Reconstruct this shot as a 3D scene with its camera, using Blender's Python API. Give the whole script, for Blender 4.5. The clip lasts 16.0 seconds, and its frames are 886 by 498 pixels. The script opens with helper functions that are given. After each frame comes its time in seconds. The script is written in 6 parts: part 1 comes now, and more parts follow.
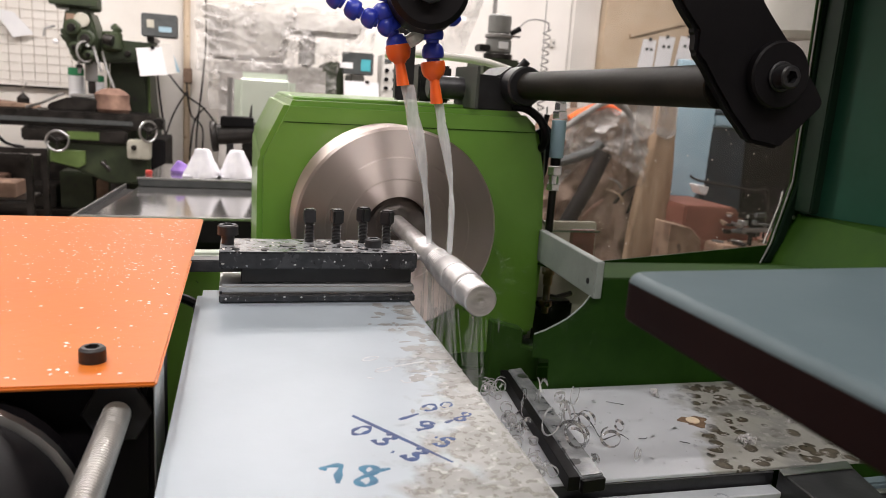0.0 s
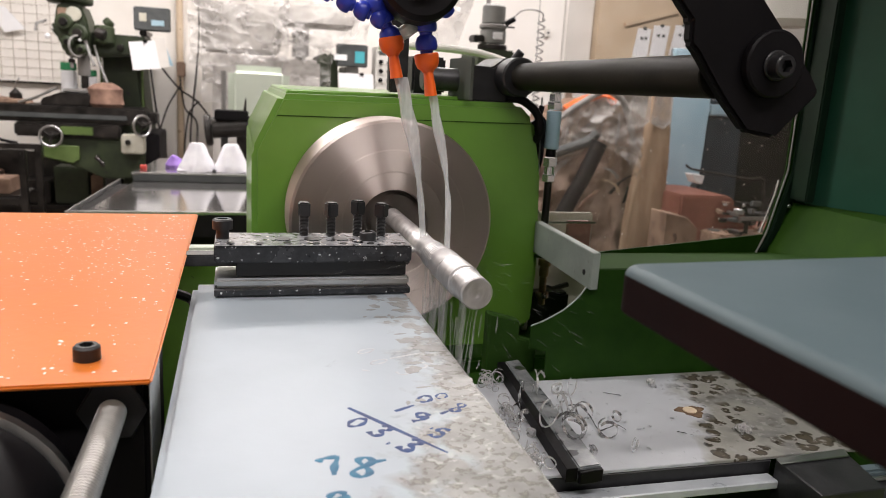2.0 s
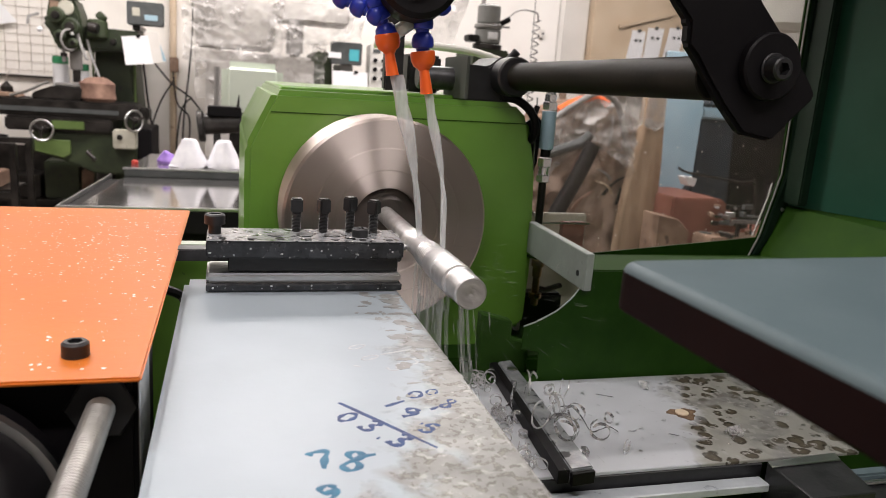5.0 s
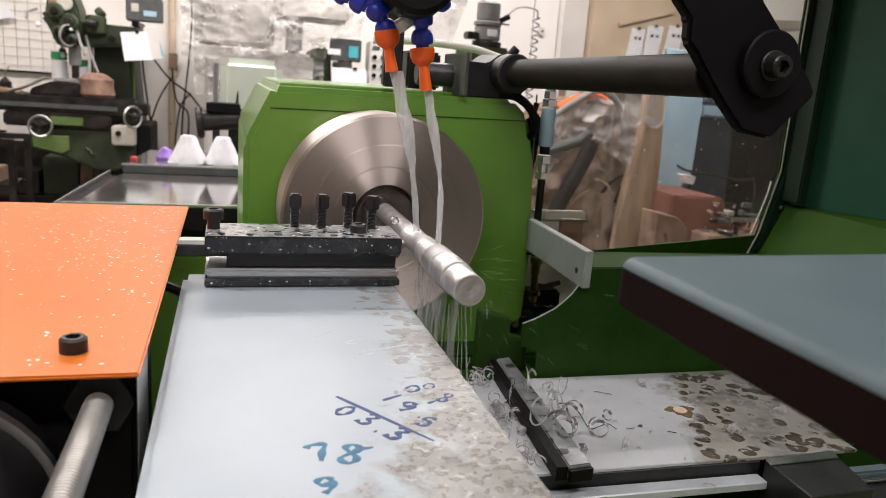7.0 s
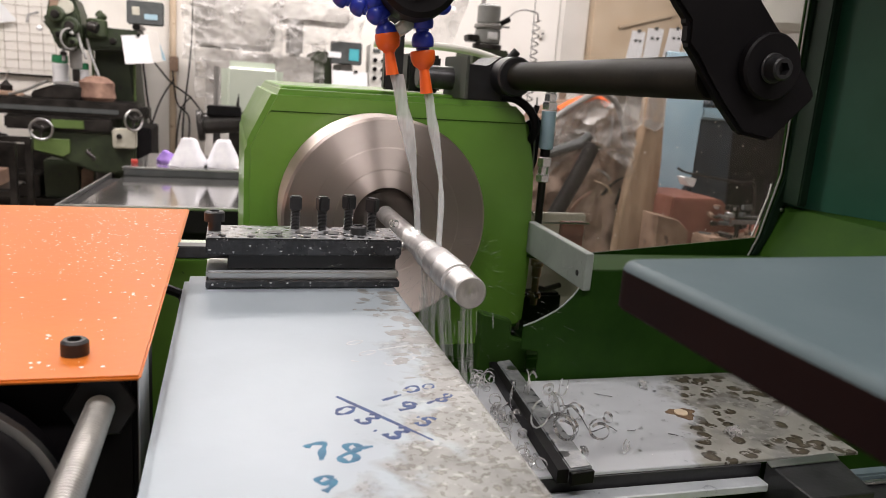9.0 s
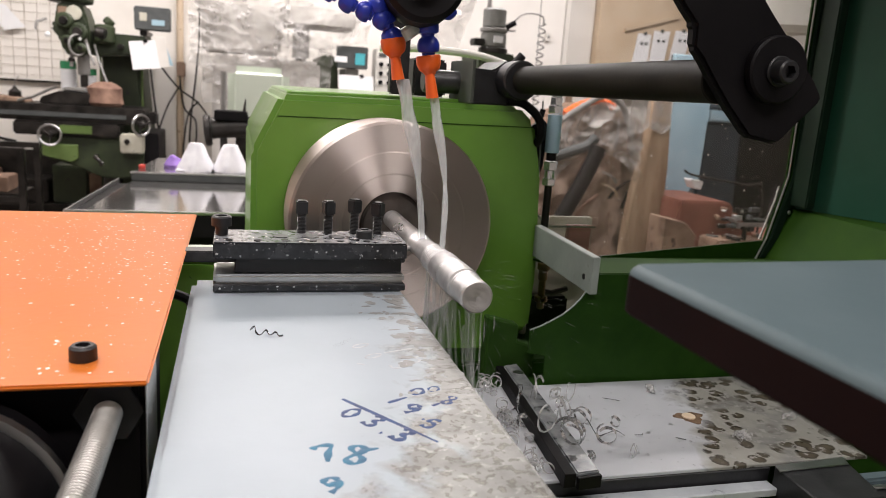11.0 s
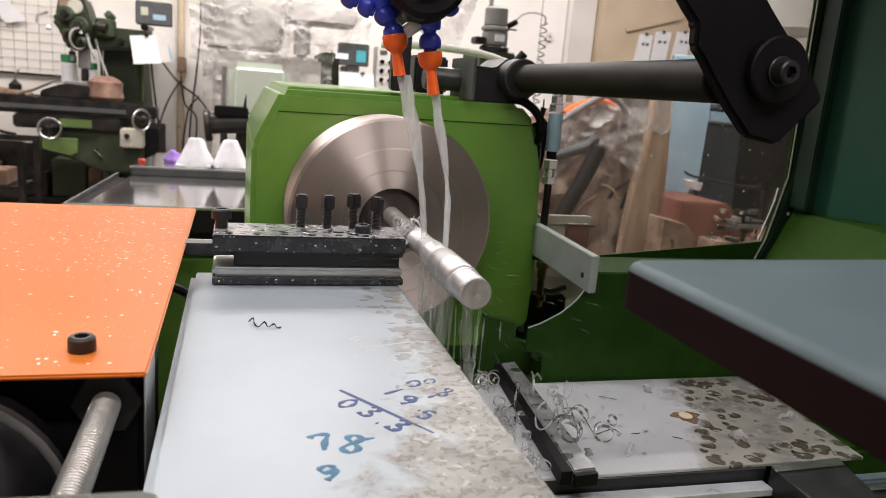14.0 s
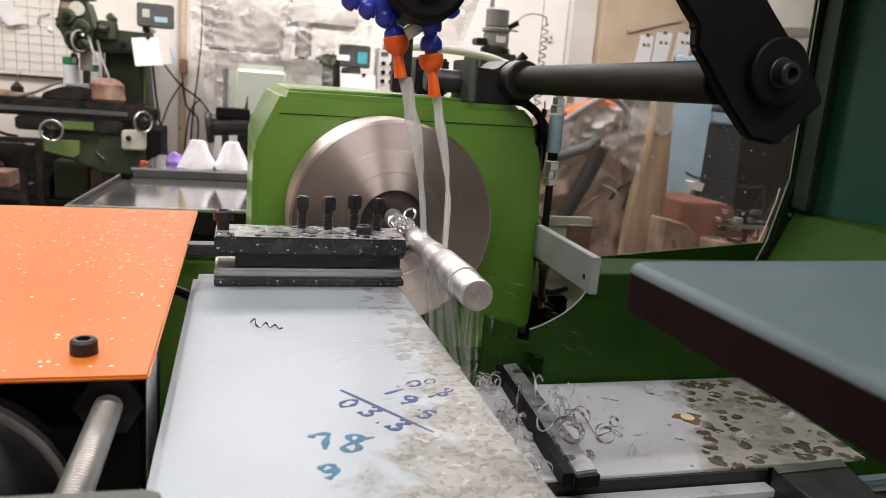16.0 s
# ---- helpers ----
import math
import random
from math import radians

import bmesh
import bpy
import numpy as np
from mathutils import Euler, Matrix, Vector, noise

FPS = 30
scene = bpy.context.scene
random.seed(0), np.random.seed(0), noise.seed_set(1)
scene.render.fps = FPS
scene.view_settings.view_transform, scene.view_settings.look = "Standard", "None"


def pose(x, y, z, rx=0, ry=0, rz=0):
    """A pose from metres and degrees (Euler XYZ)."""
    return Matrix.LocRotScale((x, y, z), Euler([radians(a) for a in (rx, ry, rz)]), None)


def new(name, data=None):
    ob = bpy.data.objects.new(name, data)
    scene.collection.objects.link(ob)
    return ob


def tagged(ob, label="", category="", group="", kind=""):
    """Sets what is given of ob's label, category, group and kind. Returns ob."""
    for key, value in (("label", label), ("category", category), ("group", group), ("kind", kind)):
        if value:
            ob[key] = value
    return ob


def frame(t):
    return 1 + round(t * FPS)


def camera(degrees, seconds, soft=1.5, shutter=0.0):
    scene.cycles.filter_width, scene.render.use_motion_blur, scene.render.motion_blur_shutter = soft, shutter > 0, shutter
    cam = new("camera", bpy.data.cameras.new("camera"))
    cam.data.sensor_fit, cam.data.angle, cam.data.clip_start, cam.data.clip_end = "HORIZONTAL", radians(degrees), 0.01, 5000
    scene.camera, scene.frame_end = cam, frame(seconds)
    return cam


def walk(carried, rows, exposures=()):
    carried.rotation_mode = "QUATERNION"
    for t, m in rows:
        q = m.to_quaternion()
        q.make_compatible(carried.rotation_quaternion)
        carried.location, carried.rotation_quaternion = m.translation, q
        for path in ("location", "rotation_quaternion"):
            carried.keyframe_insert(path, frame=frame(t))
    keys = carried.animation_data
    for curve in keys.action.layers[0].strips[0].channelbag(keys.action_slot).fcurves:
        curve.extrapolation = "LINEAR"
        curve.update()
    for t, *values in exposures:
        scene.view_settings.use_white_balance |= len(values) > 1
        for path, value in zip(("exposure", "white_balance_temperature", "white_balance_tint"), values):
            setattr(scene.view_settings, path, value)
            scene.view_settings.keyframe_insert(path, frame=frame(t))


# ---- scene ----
cam = camera(62.19, 16.0, soft=0.8, shutter=0.5)
PATH = [
    (0, -0.1579, -0.7646, 1.1853, 78.178, -3.779, -14.903),
    (0.5, -0.1577, -0.7643, 1.1864, 78.026, -3.290, -14.915),
    (1, -0.1571, -0.7635, 1.1872, 77.767, -2.919, -15.068),
    (1.5, -0.1572, -0.7636, 1.1869, 77.596, -3.013, -15.102),
    (2, -0.1568, -0.7630, 1.1861, 77.545, -3.253, -15.292),
    (2.5, -0.1572, -0.7630, 1.1865, 77.667, -3.209, -15.465),
    (3, -0.1572, -0.7605, 1.1864, 77.516, -3.310, -15.498),
    (3.5, -0.1570, -0.7600, 1.1856, 77.559, -3.508, -15.406),
    (4, -0.1572, -0.7595, 1.1855, 77.539, -3.718, -15.557),
    (6.5, -0.1574, -0.7591, 1.1843, 77.490, -4.225, -15.797),
    (7, -0.1573, -0.7589, 1.1845, 77.329, -4.234, -15.810),
    (7.5, -0.1573, -0.7585, 1.1840, 77.383, -4.382, -15.961),
    (8, -0.1572, -0.7584, 1.1839, 77.400, -4.443, -16.111),
    (8.5, -0.1575, -0.7593, 1.1837, 77.407, -4.597, -16.024),
    (9, -0.1575, -0.7594, 1.1846, 77.530, -4.167, -15.778),
    (11.5, -0.1574, -0.7599, 1.1854, 77.773, -3.894, -15.284),
    (12, -0.1576, -0.7602, 1.1849, 77.694, -4.039, -15.344),
    (12.5, -0.1575, -0.7605, 1.1851, 77.762, -4.067, -15.269),
    (13, -0.1577, -0.7602, 1.1849, 77.705, -4.173, -15.336),
    (13.5, -0.1576, -0.7602, 1.1844, 77.657, -4.279, -15.354),
    (14, -0.1579, -0.7604, 1.1839, 77.650, -4.541, -15.263),
    (14.5, -0.1574, -0.7601, 1.1848, 77.449, -4.311, -15.438),
    (15, -0.1578, -0.7597, 1.1840, 77.501, -4.399, -15.481),
    (15.5, -0.1578, -0.7603, 1.1842, 77.554, -4.332, -15.312),
    (16, -0.1578, -0.7606, 1.1845, 77.731, -4.407, -15.164),
]
walk(cam, [(r[0], pose(*r[1:])) for r in PATH])
cam.data.dof.use_dof, cam.data.dof.focus_distance, cam.data.dof.aperture_fstop = True, 0.55, 15.0

# ---- world, lamps, exposure ----
scene.view_settings.exposure = 0.0
world = bpy.data.worlds.new("world")
world.use_nodes = True
world.node_tree.nodes["Background"].inputs[0].default_value = (0.9, 0.95, 1.0, 1)
world.node_tree.nodes["Background"].inputs[1].default_value = 0.22
scene.world = world


def area(name, x, y, z, sx, sy, watts, color=(1, 0.97, 0.92)):
    data = bpy.data.lights.new(name, "AREA")
    data.shape, data.size, data.size_y, data.energy, data.color = "RECTANGLE", sx, sy, watts, color
    ob = new(name, data)
    ob.location = (x, y, z)
    return ob


TUBES = [(-1.6, 2.6, 44), (0.6, 2.6, 33), (2.8, 2.6, 35), (-1.2, 0.2, 29), (1.3, -0.3, 14), (-0.6, -1.6, 26), (0.75, -1.6, 20), (1.6, 3.1, 34), (-0.2, 3.1, 35)]
for tx, ty, watts in TUBES:
    area("tube_light", tx, ty, 2.95, 1.2, 0.12, watts, (1.0, 0.935, 0.925))

# ---- materials ----
def mat(name, c1, c2=None, scale=8.0, rough=0.5, rvar=0.15, metal=0.0, bump=0.15, bscale=60.0, detail=6.0,
        c3=None, spots=0.0, coat=0.0, aniso=0.0, lo=0.35, hi=0.65, stretch=(1, 1, 1), spec=0.5):
    """Two tones in large clouds, a third in fine specks, uneven gloss and fine relief."""
    m = bpy.data.materials.new(name)
    m.use_nodes = True
    nt = m.node_tree
    N, L = nt.nodes, nt.links
    b = N["Principled BSDF"]
    tc = N.new("ShaderNodeTexCoord")
    mp = N.new("ShaderNodeMapping")
    mp.inputs["Scale"].default_value = stretch
    L.new(tc.outputs["Object"], mp.inputs[0])
    n1 = N.new("ShaderNodeTexNoise")
    n1.inputs["Scale"].default_value, n1.inputs["Detail"].default_value, n1.inputs["Roughness"].default_value = scale, detail, 0.62
    L.new(mp.outputs[0], n1.inputs[0])
    r1 = N.new("ShaderNodeValToRGB")
    r1.color_ramp.elements[0].position, r1.color_ramp.elements[1].position = lo, hi
    r1.color_ramp.elements[0].color = (*c1, 1)
    r1.color_ramp.elements[1].color = (*(c2 or c1), 1)
    L.new(n1.outputs[0], r1.inputs[0])
    n2 = N.new("ShaderNodeTexNoise")
    n2.inputs["Scale"].default_value, n2.inputs["Detail"].default_value = bscale, 4.0
    L.new(mp.outputs[0], n2.inputs[0])
    col = r1.outputs[0]
    if c3:
        th = N.new("ShaderNodeValToRGB")
        th.color_ramp.elements[0].position, th.color_ramp.elements[1].position = 0.62 - spots, 0.66 - spots
        L.new(n2.outputs[0], th.inputs[0])
        mx = N.new("ShaderNodeMix")
        mx.data_type = "RGBA"
        mx.inputs["B"].default_value = (*c3, 1)
        L.new(th.outputs[0], mx.inputs["Factor"])
        L.new(col, mx.inputs["A"])
        col = mx.outputs["Result"]
    L.new(col, b.inputs["Base Color"])
    mr = N.new("ShaderNodeMapRange")
    mr.inputs["To Min"].default_value, mr.inputs["To Max"].default_value = max(0.02, rough - rvar), min(1, rough + rvar)
    L.new(n1.outputs[0], mr.inputs[0])
    L.new(mr.outputs[0], b.inputs["Roughness"])
    b.inputs["Metallic"].default_value = metal
    b.inputs["Coat Weight"].default_value = coat
    b.inputs["Specular IOR Level"].default_value = spec
    if aniso:
        tg = N.new("ShaderNodeTangent")
        tg.direction_type, tg.axis = "RADIAL", "Z"
        L.new(tg.outputs[0], b.inputs["Tangent"])
        b.inputs["Anisotropic"].default_value = aniso
        b.inputs["Anisotropic Rotation"].default_value = 0.25
    if bump:
        bp = N.new("ShaderNodeBump")
        bp.inputs["Strength"].default_value, bp.inputs["Distance"].default_value = bump, 0.002
        L.new(n2.outputs[0], bp.inputs["Height"])
        L.new(bp.outputs[0], b.inputs["Normal"])
    return m


def glass(name, color, rough=0.0, ior=1.45, alpha=1.0):
    m = bpy.data.materials.new(name)
    m.use_nodes = True
    b = m.node_tree.nodes["Principled BSDF"]
    b.inputs["Base Color"].default_value = (*color, 1)
    b.inputs["Roughness"].default_value, b.inputs["IOR"].default_value = rough, ior
    b.inputs["Transmission Weight"].default_value = 1.0
    b.inputs["Alpha"].default_value = alpha
    return m


def glow(name, color, strength):
    m = bpy.data.materials.new(name)
    m.use_nodes = True
    b = m.node_tree.nodes["Principled BSDF"]
    b.inputs["Base Color"].default_value = (*color, 1)
    b.inputs["Emission Color"].default_value = (*color, 1)
    b.inputs["Emission Strength"].default_value = strength
    return m


M_GREEN = mat("green_paint", (0.13, 0.285, 0.037), (0.15, 0.325, 0.046), 9, 0.32, 0.1, bump=0.06, bscale=140, coat=0.3, c3=(0.06, 0.13, 0.025), spots=-0.1)
# green paint taken down in colour for the shade on the guard side
M_DGREEN = mat("shade_darkened_green_paint", (0.009, 0.034, 0.003), (0.018, 0.055, 0.006), 13, 0.5, 0.12, bump=0.08, bscale=60, spec=0.12)
M_ORANGE = mat("orange_paint", (0.56, 0.148, 0.022), (0.62, 0.174, 0.03), 7, 0.34, 0.06, bump=0.05, bscale=160, spec=0.22)
M_BLACK = mat("black_oxide", (0.008, 0.008, 0.009), (0.018, 0.018, 0.02), 40, 0.42, 0.15, bump=0.1, bscale=220)
M_SATIN = mat("black_paint", (0.0035, 0.003, 0.0038), (0.007, 0.006, 0.007), 14, 0.5, 0.1, bump=0.06, bscale=150, spec=0.16)
M_WETBLACK = mat("wet_black_steel", (0.012, 0.013, 0.015), (0.035, 0.037, 0.042), 60, 0.26, 0.14, bump=0.25, bscale=160, c3=(0.3, 0.32, 0.34), spots=-0.06)
M_STEEL = mat("ground_steel", (0.5, 0.5, 0.5), (0.6, 0.6, 0.6), 30, 0.32, 0.1, metal=1, bump=0.05, bscale=300)
M_CHUCK = mat("turned_steel", (0.72, 0.625, 0.58), (0.84, 0.75, 0.71), 14, 0.5, 0.04, metal=1, bump=0.02, bscale=300, aniso=1.0)
M_CHUCKDARK = mat("turned_dark_steel", (0.16, 0.145, 0.135), (0.22, 0.2, 0.19), 14, 0.42, 0.06, metal=1, bump=0.02, bscale=300, aniso=0.8)
M_BAR = mat("bright_bar", (0.56, 0.55, 0.55), (0.85, 0.84, 0.84), 90, 0.36, 0.14, metal=0.85, bump=0.45, bscale=170, stretch=(1, 1, 2.5))
M_BLUE = mat("blue_plastic", (0.02, 0.035, 0.36), (0.025, 0.045, 0.42), 20, 0.3, 0.06, bump=0.03, bscale=160)
M_NOZZLE = mat("orange_plastic", (0.85, 0.12, 0.012), (0.88, 0.15, 0.02), 20, 0.35, 0.06, bump=0.03, bscale=160)
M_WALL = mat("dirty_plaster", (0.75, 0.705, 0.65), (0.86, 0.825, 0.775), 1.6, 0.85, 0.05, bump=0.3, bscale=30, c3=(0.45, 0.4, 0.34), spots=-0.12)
# darker tone for out-of-view walls, giving the chuck and black parts contrast
M_DARKWALL = mat("darkened_unseen_wall", (0.3, 0.28, 0.26), (0.42, 0.4, 0.37), 1.6, 0.85, 0.05, bump=0.2, bscale=30)
M_FLOOR = mat("concrete", (0.16, 0.13, 0.11), (0.26, 0.22, 0.19), 2.2, 0.7, 0.15, bump=0.3, bscale=40, c3=(0.08, 0.07, 0.06), spots=-0.05)
M_CEIL = mat("white_ceiling", (0.7, 0.69, 0.66), (0.76, 0.75, 0.72), 1.2, 0.9, 0.05, bump=0.1, bscale=20)
M_TUBE = glow("lamp_diffuser", (1.0, 0.94, 0.9), 5)
M_GREYPLATE = mat("grey_blue_paint", (0.062, 0.09, 0.1), (0.088, 0.12, 0.131), 10, 0.5, 0.08, bump=0.05, bscale=120, spec=0.22)
M_BROWNEDGE = mat("dark_brown_paint", (0.007, 0.0024, 0.0024), (0.011, 0.004, 0.0037), 12, 0.6, 0.1, bump=0.05, bscale=120, spec=0.06)
M_INK = mat("blue_marker_ink", (0.006, 0.022, 0.1), (0.014, 0.055, 0.17), 90, 0.5, 0.1, bump=0)
M_TEAL = mat("teal_marker_ink", (0.008, 0.07, 0.15), (0.025, 0.17, 0.27), 90, 0.5, 0.1, bump=0)
M_CHIP = mat("steel_chip", (0.85, 0.85, 0.86), (0.95, 0.95, 0.96), 60, 0.14, 0.06, metal=0.85, bump=0)


def slide_metal(name, wet_x, soft=0.02, blot_scale=48.0, blot_at=0.56, blot=(0.2, 0.185, 0.16), film=(0.35, 0.40, 0.44), detail=2, cells=0.0, slope=-0.35, isle=26.0):
    """Ground steel: milky coolant film on one side, dull grey-brown drying marks on the other."""
    m = bpy.data.materials.new(name)
    m.use_nodes = True
    N, L = m.node_tree.nodes, m.node_tree.links
    b = N["Principled BSDF"]
    tc = N.new("ShaderNodeTexCoord")

    def noise_tex(scale, detail=5.0, distort=0.0):
        n = N.new("ShaderNodeTexNoise")
        n.inputs["Scale"].default_value, n.inputs["Detail"].default_value, n.inputs["Distortion"].default_value = scale, detail, distort
        L.new(tc.outputs["Object"], n.inputs[0])
        return n.outputs[0]

    def ramp(src, a, c, ca=(0, 0, 0), cc=(1, 1, 1)):
        r = N.new("ShaderNodeValToRGB")
        r.color_ramp.elements[0].position, r.color_ramp.elements[1].position = a, c
        r.color_ramp.elements[0].color, r.color_ramp.elements[1].color = (*ca, 1), (*cc, 1)
        L.new(src, r.inputs[0])
        return r.outputs[0]

    def mix(f, a, c):
        x = N.new("ShaderNodeMix")
        x.data_type = "RGBA"
        L.new(f, x.inputs["Factor"])
        for k, v in (("A", a), ("B", c)):
            if isinstance(v, tuple):
                x.inputs[k].default_value = (*v, 1)
            else:
                L.new(v, x.inputs[k])
        return x.outputs["Result"]

    def op(kind, a, c):
        x = N.new("ShaderNodeMath")
        x.operation = kind
        for i, v in enumerate((a, c)):
            if isinstance(v, (int, float)):
                x.inputs[i].default_value = v
            else:
                L.new(v, x.inputs[i])
        return x.outputs[0]

    sep = N.new("ShaderNodeSeparateXYZ")
    L.new(tc.outputs["Object"], sep.inputs[0])
    slant = op("MULTIPLY", sep.outputs[1], slope)
    edge = op("ADD", sep.outputs[0], slant)
    broken = op("ADD", op("MULTIPLY", op("SUBTRACT", noise_tex(isle, 4, 0.5), 0.5), 2.4), op("MULTIPLY", op("SUBTRACT", noise_tex(9, 2, 0.3), 0.5), 1.2))
    wet = ramp(op("ADD", op("ADD", op("DIVIDE", op("SUBTRACT", wet_x, edge), soft), 0.5), broken), 0.25, 0.8)
    base = ramp(noise_tex(90), 0.3, 0.7, (0.205, 0.204, 0.193), (0.295, 0.292, 0.277))
    spots = ramp(noise_tex(blot_scale, detail, 0.35), blot_at, blot_at + 0.035)
    if cells:
        # drying rings: dark rims round rounded cells
        vor = N.new("ShaderNodeTexVoronoi")
        vor.inputs["Scale"].default_value, vor.inputs["Randomness"].default_value = cells, 1.0
        wob = N.new("ShaderNodeVectorMath")
        wob.operation = "MULTIPLY_ADD"
        nz = N.new("ShaderNodeTexNoise")
        nz.inputs["Scale"].default_value, nz.inputs["Detail"].default_value = 60.0, 3.0
        L.new(tc.outputs["Object"], nz.inputs[0])
        L.new(nz.outputs[1], wob.inputs[0])
        wob.inputs[1].default_value = (0.012,) * 3
        L.new(tc.outputs["Object"], wob.inputs[2])
        L.new(wob.outputs[0], vor.inputs["Vector"])
        patch = ramp(noise_tex(17, 3, 0.5), 0.36, 0.46)
        blots = op("MULTIPLY", patch, ramp(vor.outputs["Distance"], 0.43, 0.50, (1,) * 3, (0,) * 3))
        base = mix(blots, mix(patch, base, (0.33, 0.325, 0.295)), blot)
        base = mix(op("MULTIPLY", patch, ramp(vor.outputs["Distance"], 0.24, 0.40, (1,) * 3, (0,) * 3)), base, tuple(v * 1.7 for v in blot))
    else:
        base = mix(spots, base, blot)
    if not cells:
        core = ramp(noise_tex(blot_scale, detail, 0.35), blot_at + 0.08, blot_at + 0.11)
        base = mix(core, base, tuple(v * 1.4 for v in blot))
    pale = ramp(noise_tex(150, 4, 0.3), 0.58, 0.66)
    base = mix(pale, base, (0.36, 0.355, 0.335))
    tone = ramp(noise_tex(14, 3, 0.3), 0.3, 0.7, tuple(v * 0.9 for v in film), film)
    L.new(mix(wet, base, tone), b.inputs["Base Color"])
    rgh = ramp(noise_tex(40, 4, 0.4), 0.3, 0.7, (0.34,) * 3, (0.5,) * 3)
    L.new(mix(wet, rgh, (0.36,) * 3), b.inputs["Roughness"])
    b.inputs["Specular IOR Level"].default_value = 0.35
    L.new(mix(wet, (0.22,) * 3, (0.08,) * 3), b.inputs["Metallic"])
    bp = N.new("ShaderNodeBump")
    bp.inputs["Strength"].default_value, bp.inputs["Distance"].default_value = 0.1, 0.0006
    L.new(noise_tex(130, 5, 0.3), bp.inputs["Height"])
    L.new(bp.outputs[0], b.inputs["Normal"])
    return m


M_SLIDE = slide_metal("wet_slide_steel", 0.064, 0.05, 190.0, 0.53, (0.158, 0.152, 0.135), detail=4, slope=-0.28, isle=48.0)
M_BED = slide_metal("wet_bed_steel", 0.02, 0.04, 72.0, 0.50, (0.06, 0.05, 0.036), (0.52, 0.54, 0.57), cells=62.0)


def milky(name, color, alpha, rough=0.15, stretch=(1, 1, 0.12), scale=260):
    """Thin moving coolant: part of the light goes straight through."""
    m = bpy.data.materials.new(name)
    m.use_nodes = True
    N, L = m.node_tree.nodes, m.node_tree.links
    b = N["Principled BSDF"]
    b.inputs["Base Color"].default_value = (*color, 1)
    b.inputs["Roughness"].default_value = rough
    tc, n, r = N.new("ShaderNodeTexCoord"), N.new("ShaderNodeTexNoise"), N.new("ShaderNodeMapRange")
    mp = N.new("ShaderNodeMapping")
    mp.inputs["Scale"].default_value = stretch
    L.new(tc.outputs["Object"], mp.inputs[0])
    L.new(mp.outputs[0], n.inputs[0])
    n.inputs["Scale"].default_value, n.inputs["Detail"].default_value = scale, 5
    r.inputs["To Min"].default_value, r.inputs["To Max"].default_value = alpha * 0.55, min(1, alpha * 1.45)
    L.new(n.outputs[0], r.inputs[0])
    L.new(r.outputs[0], b.inputs["Alpha"])
    return m


M_STREAM = milky("milky_coolant", (0.78, 0.80, 0.81), 0.40)
M_SPRAY = milky("coolant_spray", (0.78, 0.8, 0.8), 0.15)
M_DROP = glass("coolant_drop", (0.95, 0.95, 0.95), 0.05, 1.33)


# ---- mesh helpers ----
def box(x0, x1, y0, y1, z0, z1, bev=0.0, seg=2):
    bm = bmesh.new()
    bmesh.ops.create_cube(bm, size=1.0)
    for v in bm.verts:
        v.co = Vector(((x0 + x1) / 2 + v.co.x * (x1 - x0), (y0 + y1) / 2 + v.co.y * (y1 - y0), (z0 + z1) / 2 + v.co.z * (z1 - z0)))
    if bev:
        bmesh.ops.bevel(bm, geom=bm.edges[:], offset=bev, segments=seg, affect="EDGES", clamp_overlap=True)
    return bm


def prism(poly, axis, a0, a1, bev=0.0, seg=2):
    """A polygon extruded along an axis. poly is in the other two axes, in order."""
    i = "xyz".index(axis)
    bm = bmesh.new()

    def at(p, a):
        q = list(p)
        q.insert(i, a)
        return Vector(q)
    lo = [bm.verts.new(at(p, a0)) for p in poly]
    hi = [bm.verts.new(at(p, a1)) for p in poly]
    bm.faces.new(lo), bm.faces.new(hi)
    for k in range(len(poly)):
        n = (k + 1) % len(poly)
        bm.faces.new((lo[k], lo[n], hi[n], hi[k]))
    bmesh.ops.recalc_face_normals(bm, faces=bm.faces[:])
    if bev:
        bmesh.ops.bevel(bm, geom=bm.edges[:], offset=bev, segments=seg, affect="EDGES", clamp_overlap=True)
        bmesh.ops.recalc_face_normals(bm, faces=bm.faces[:])
    return bm


def rev(profile, n=48, m=Matrix()):
    """A turned body about z from (radius, height) pairs, closed at the ends."""
    bm = bmesh.new()
    rings = []
    for r, h in profile:
        if r < 1e-6:
            rings.append([bm.verts.new((0, 0, h))])
        else:
            rings.append([bm.verts.new((r * math.cos(6.28318 * k / n), r * math.sin(6.28318 * k / n), h)) for k in range(n)])
    for a, c in zip(rings, rings[1:]):
        for k in range(n):
            j = (k + 1) % n
            if len(a) == 1 and len(c) > 1:
                bm.faces.new((a[0], c[k], c[j]))
            elif len(c) == 1 and len(a) > 1:
                bm.faces.new((a[k], a[j], c[0]))
            elif len(a) > 1:
                bm.faces.new((a[k], a[j], c[j], c[k]))
    for ring in (rings[0], rings[-1]):
        if len(ring) > 2:
            bm.faces.new(ring)
    bmesh.ops.recalc_face_normals(bm, faces=bm.faces[:])
    bm.transform(m)
    return bm


def cyl(p, q, r, n=24, bev=0.0, r2=None):
    """A round bar from p to q with broken edges."""
    p, q = Vector(p), Vector(q)
    h = (q - p).length
    r2 = r if r2 is None else r2
    prof = [(r - bev, 0), (r, bev), (r2, h - bev), (r2 - bev, h)] if bev else [(r, 0), (r2, h)]
    m = Matrix.Translation(p) @ (q - p).to_track_quat("Z", "Y").to_matrix().to_4x4()
    return rev(prof, n, m)


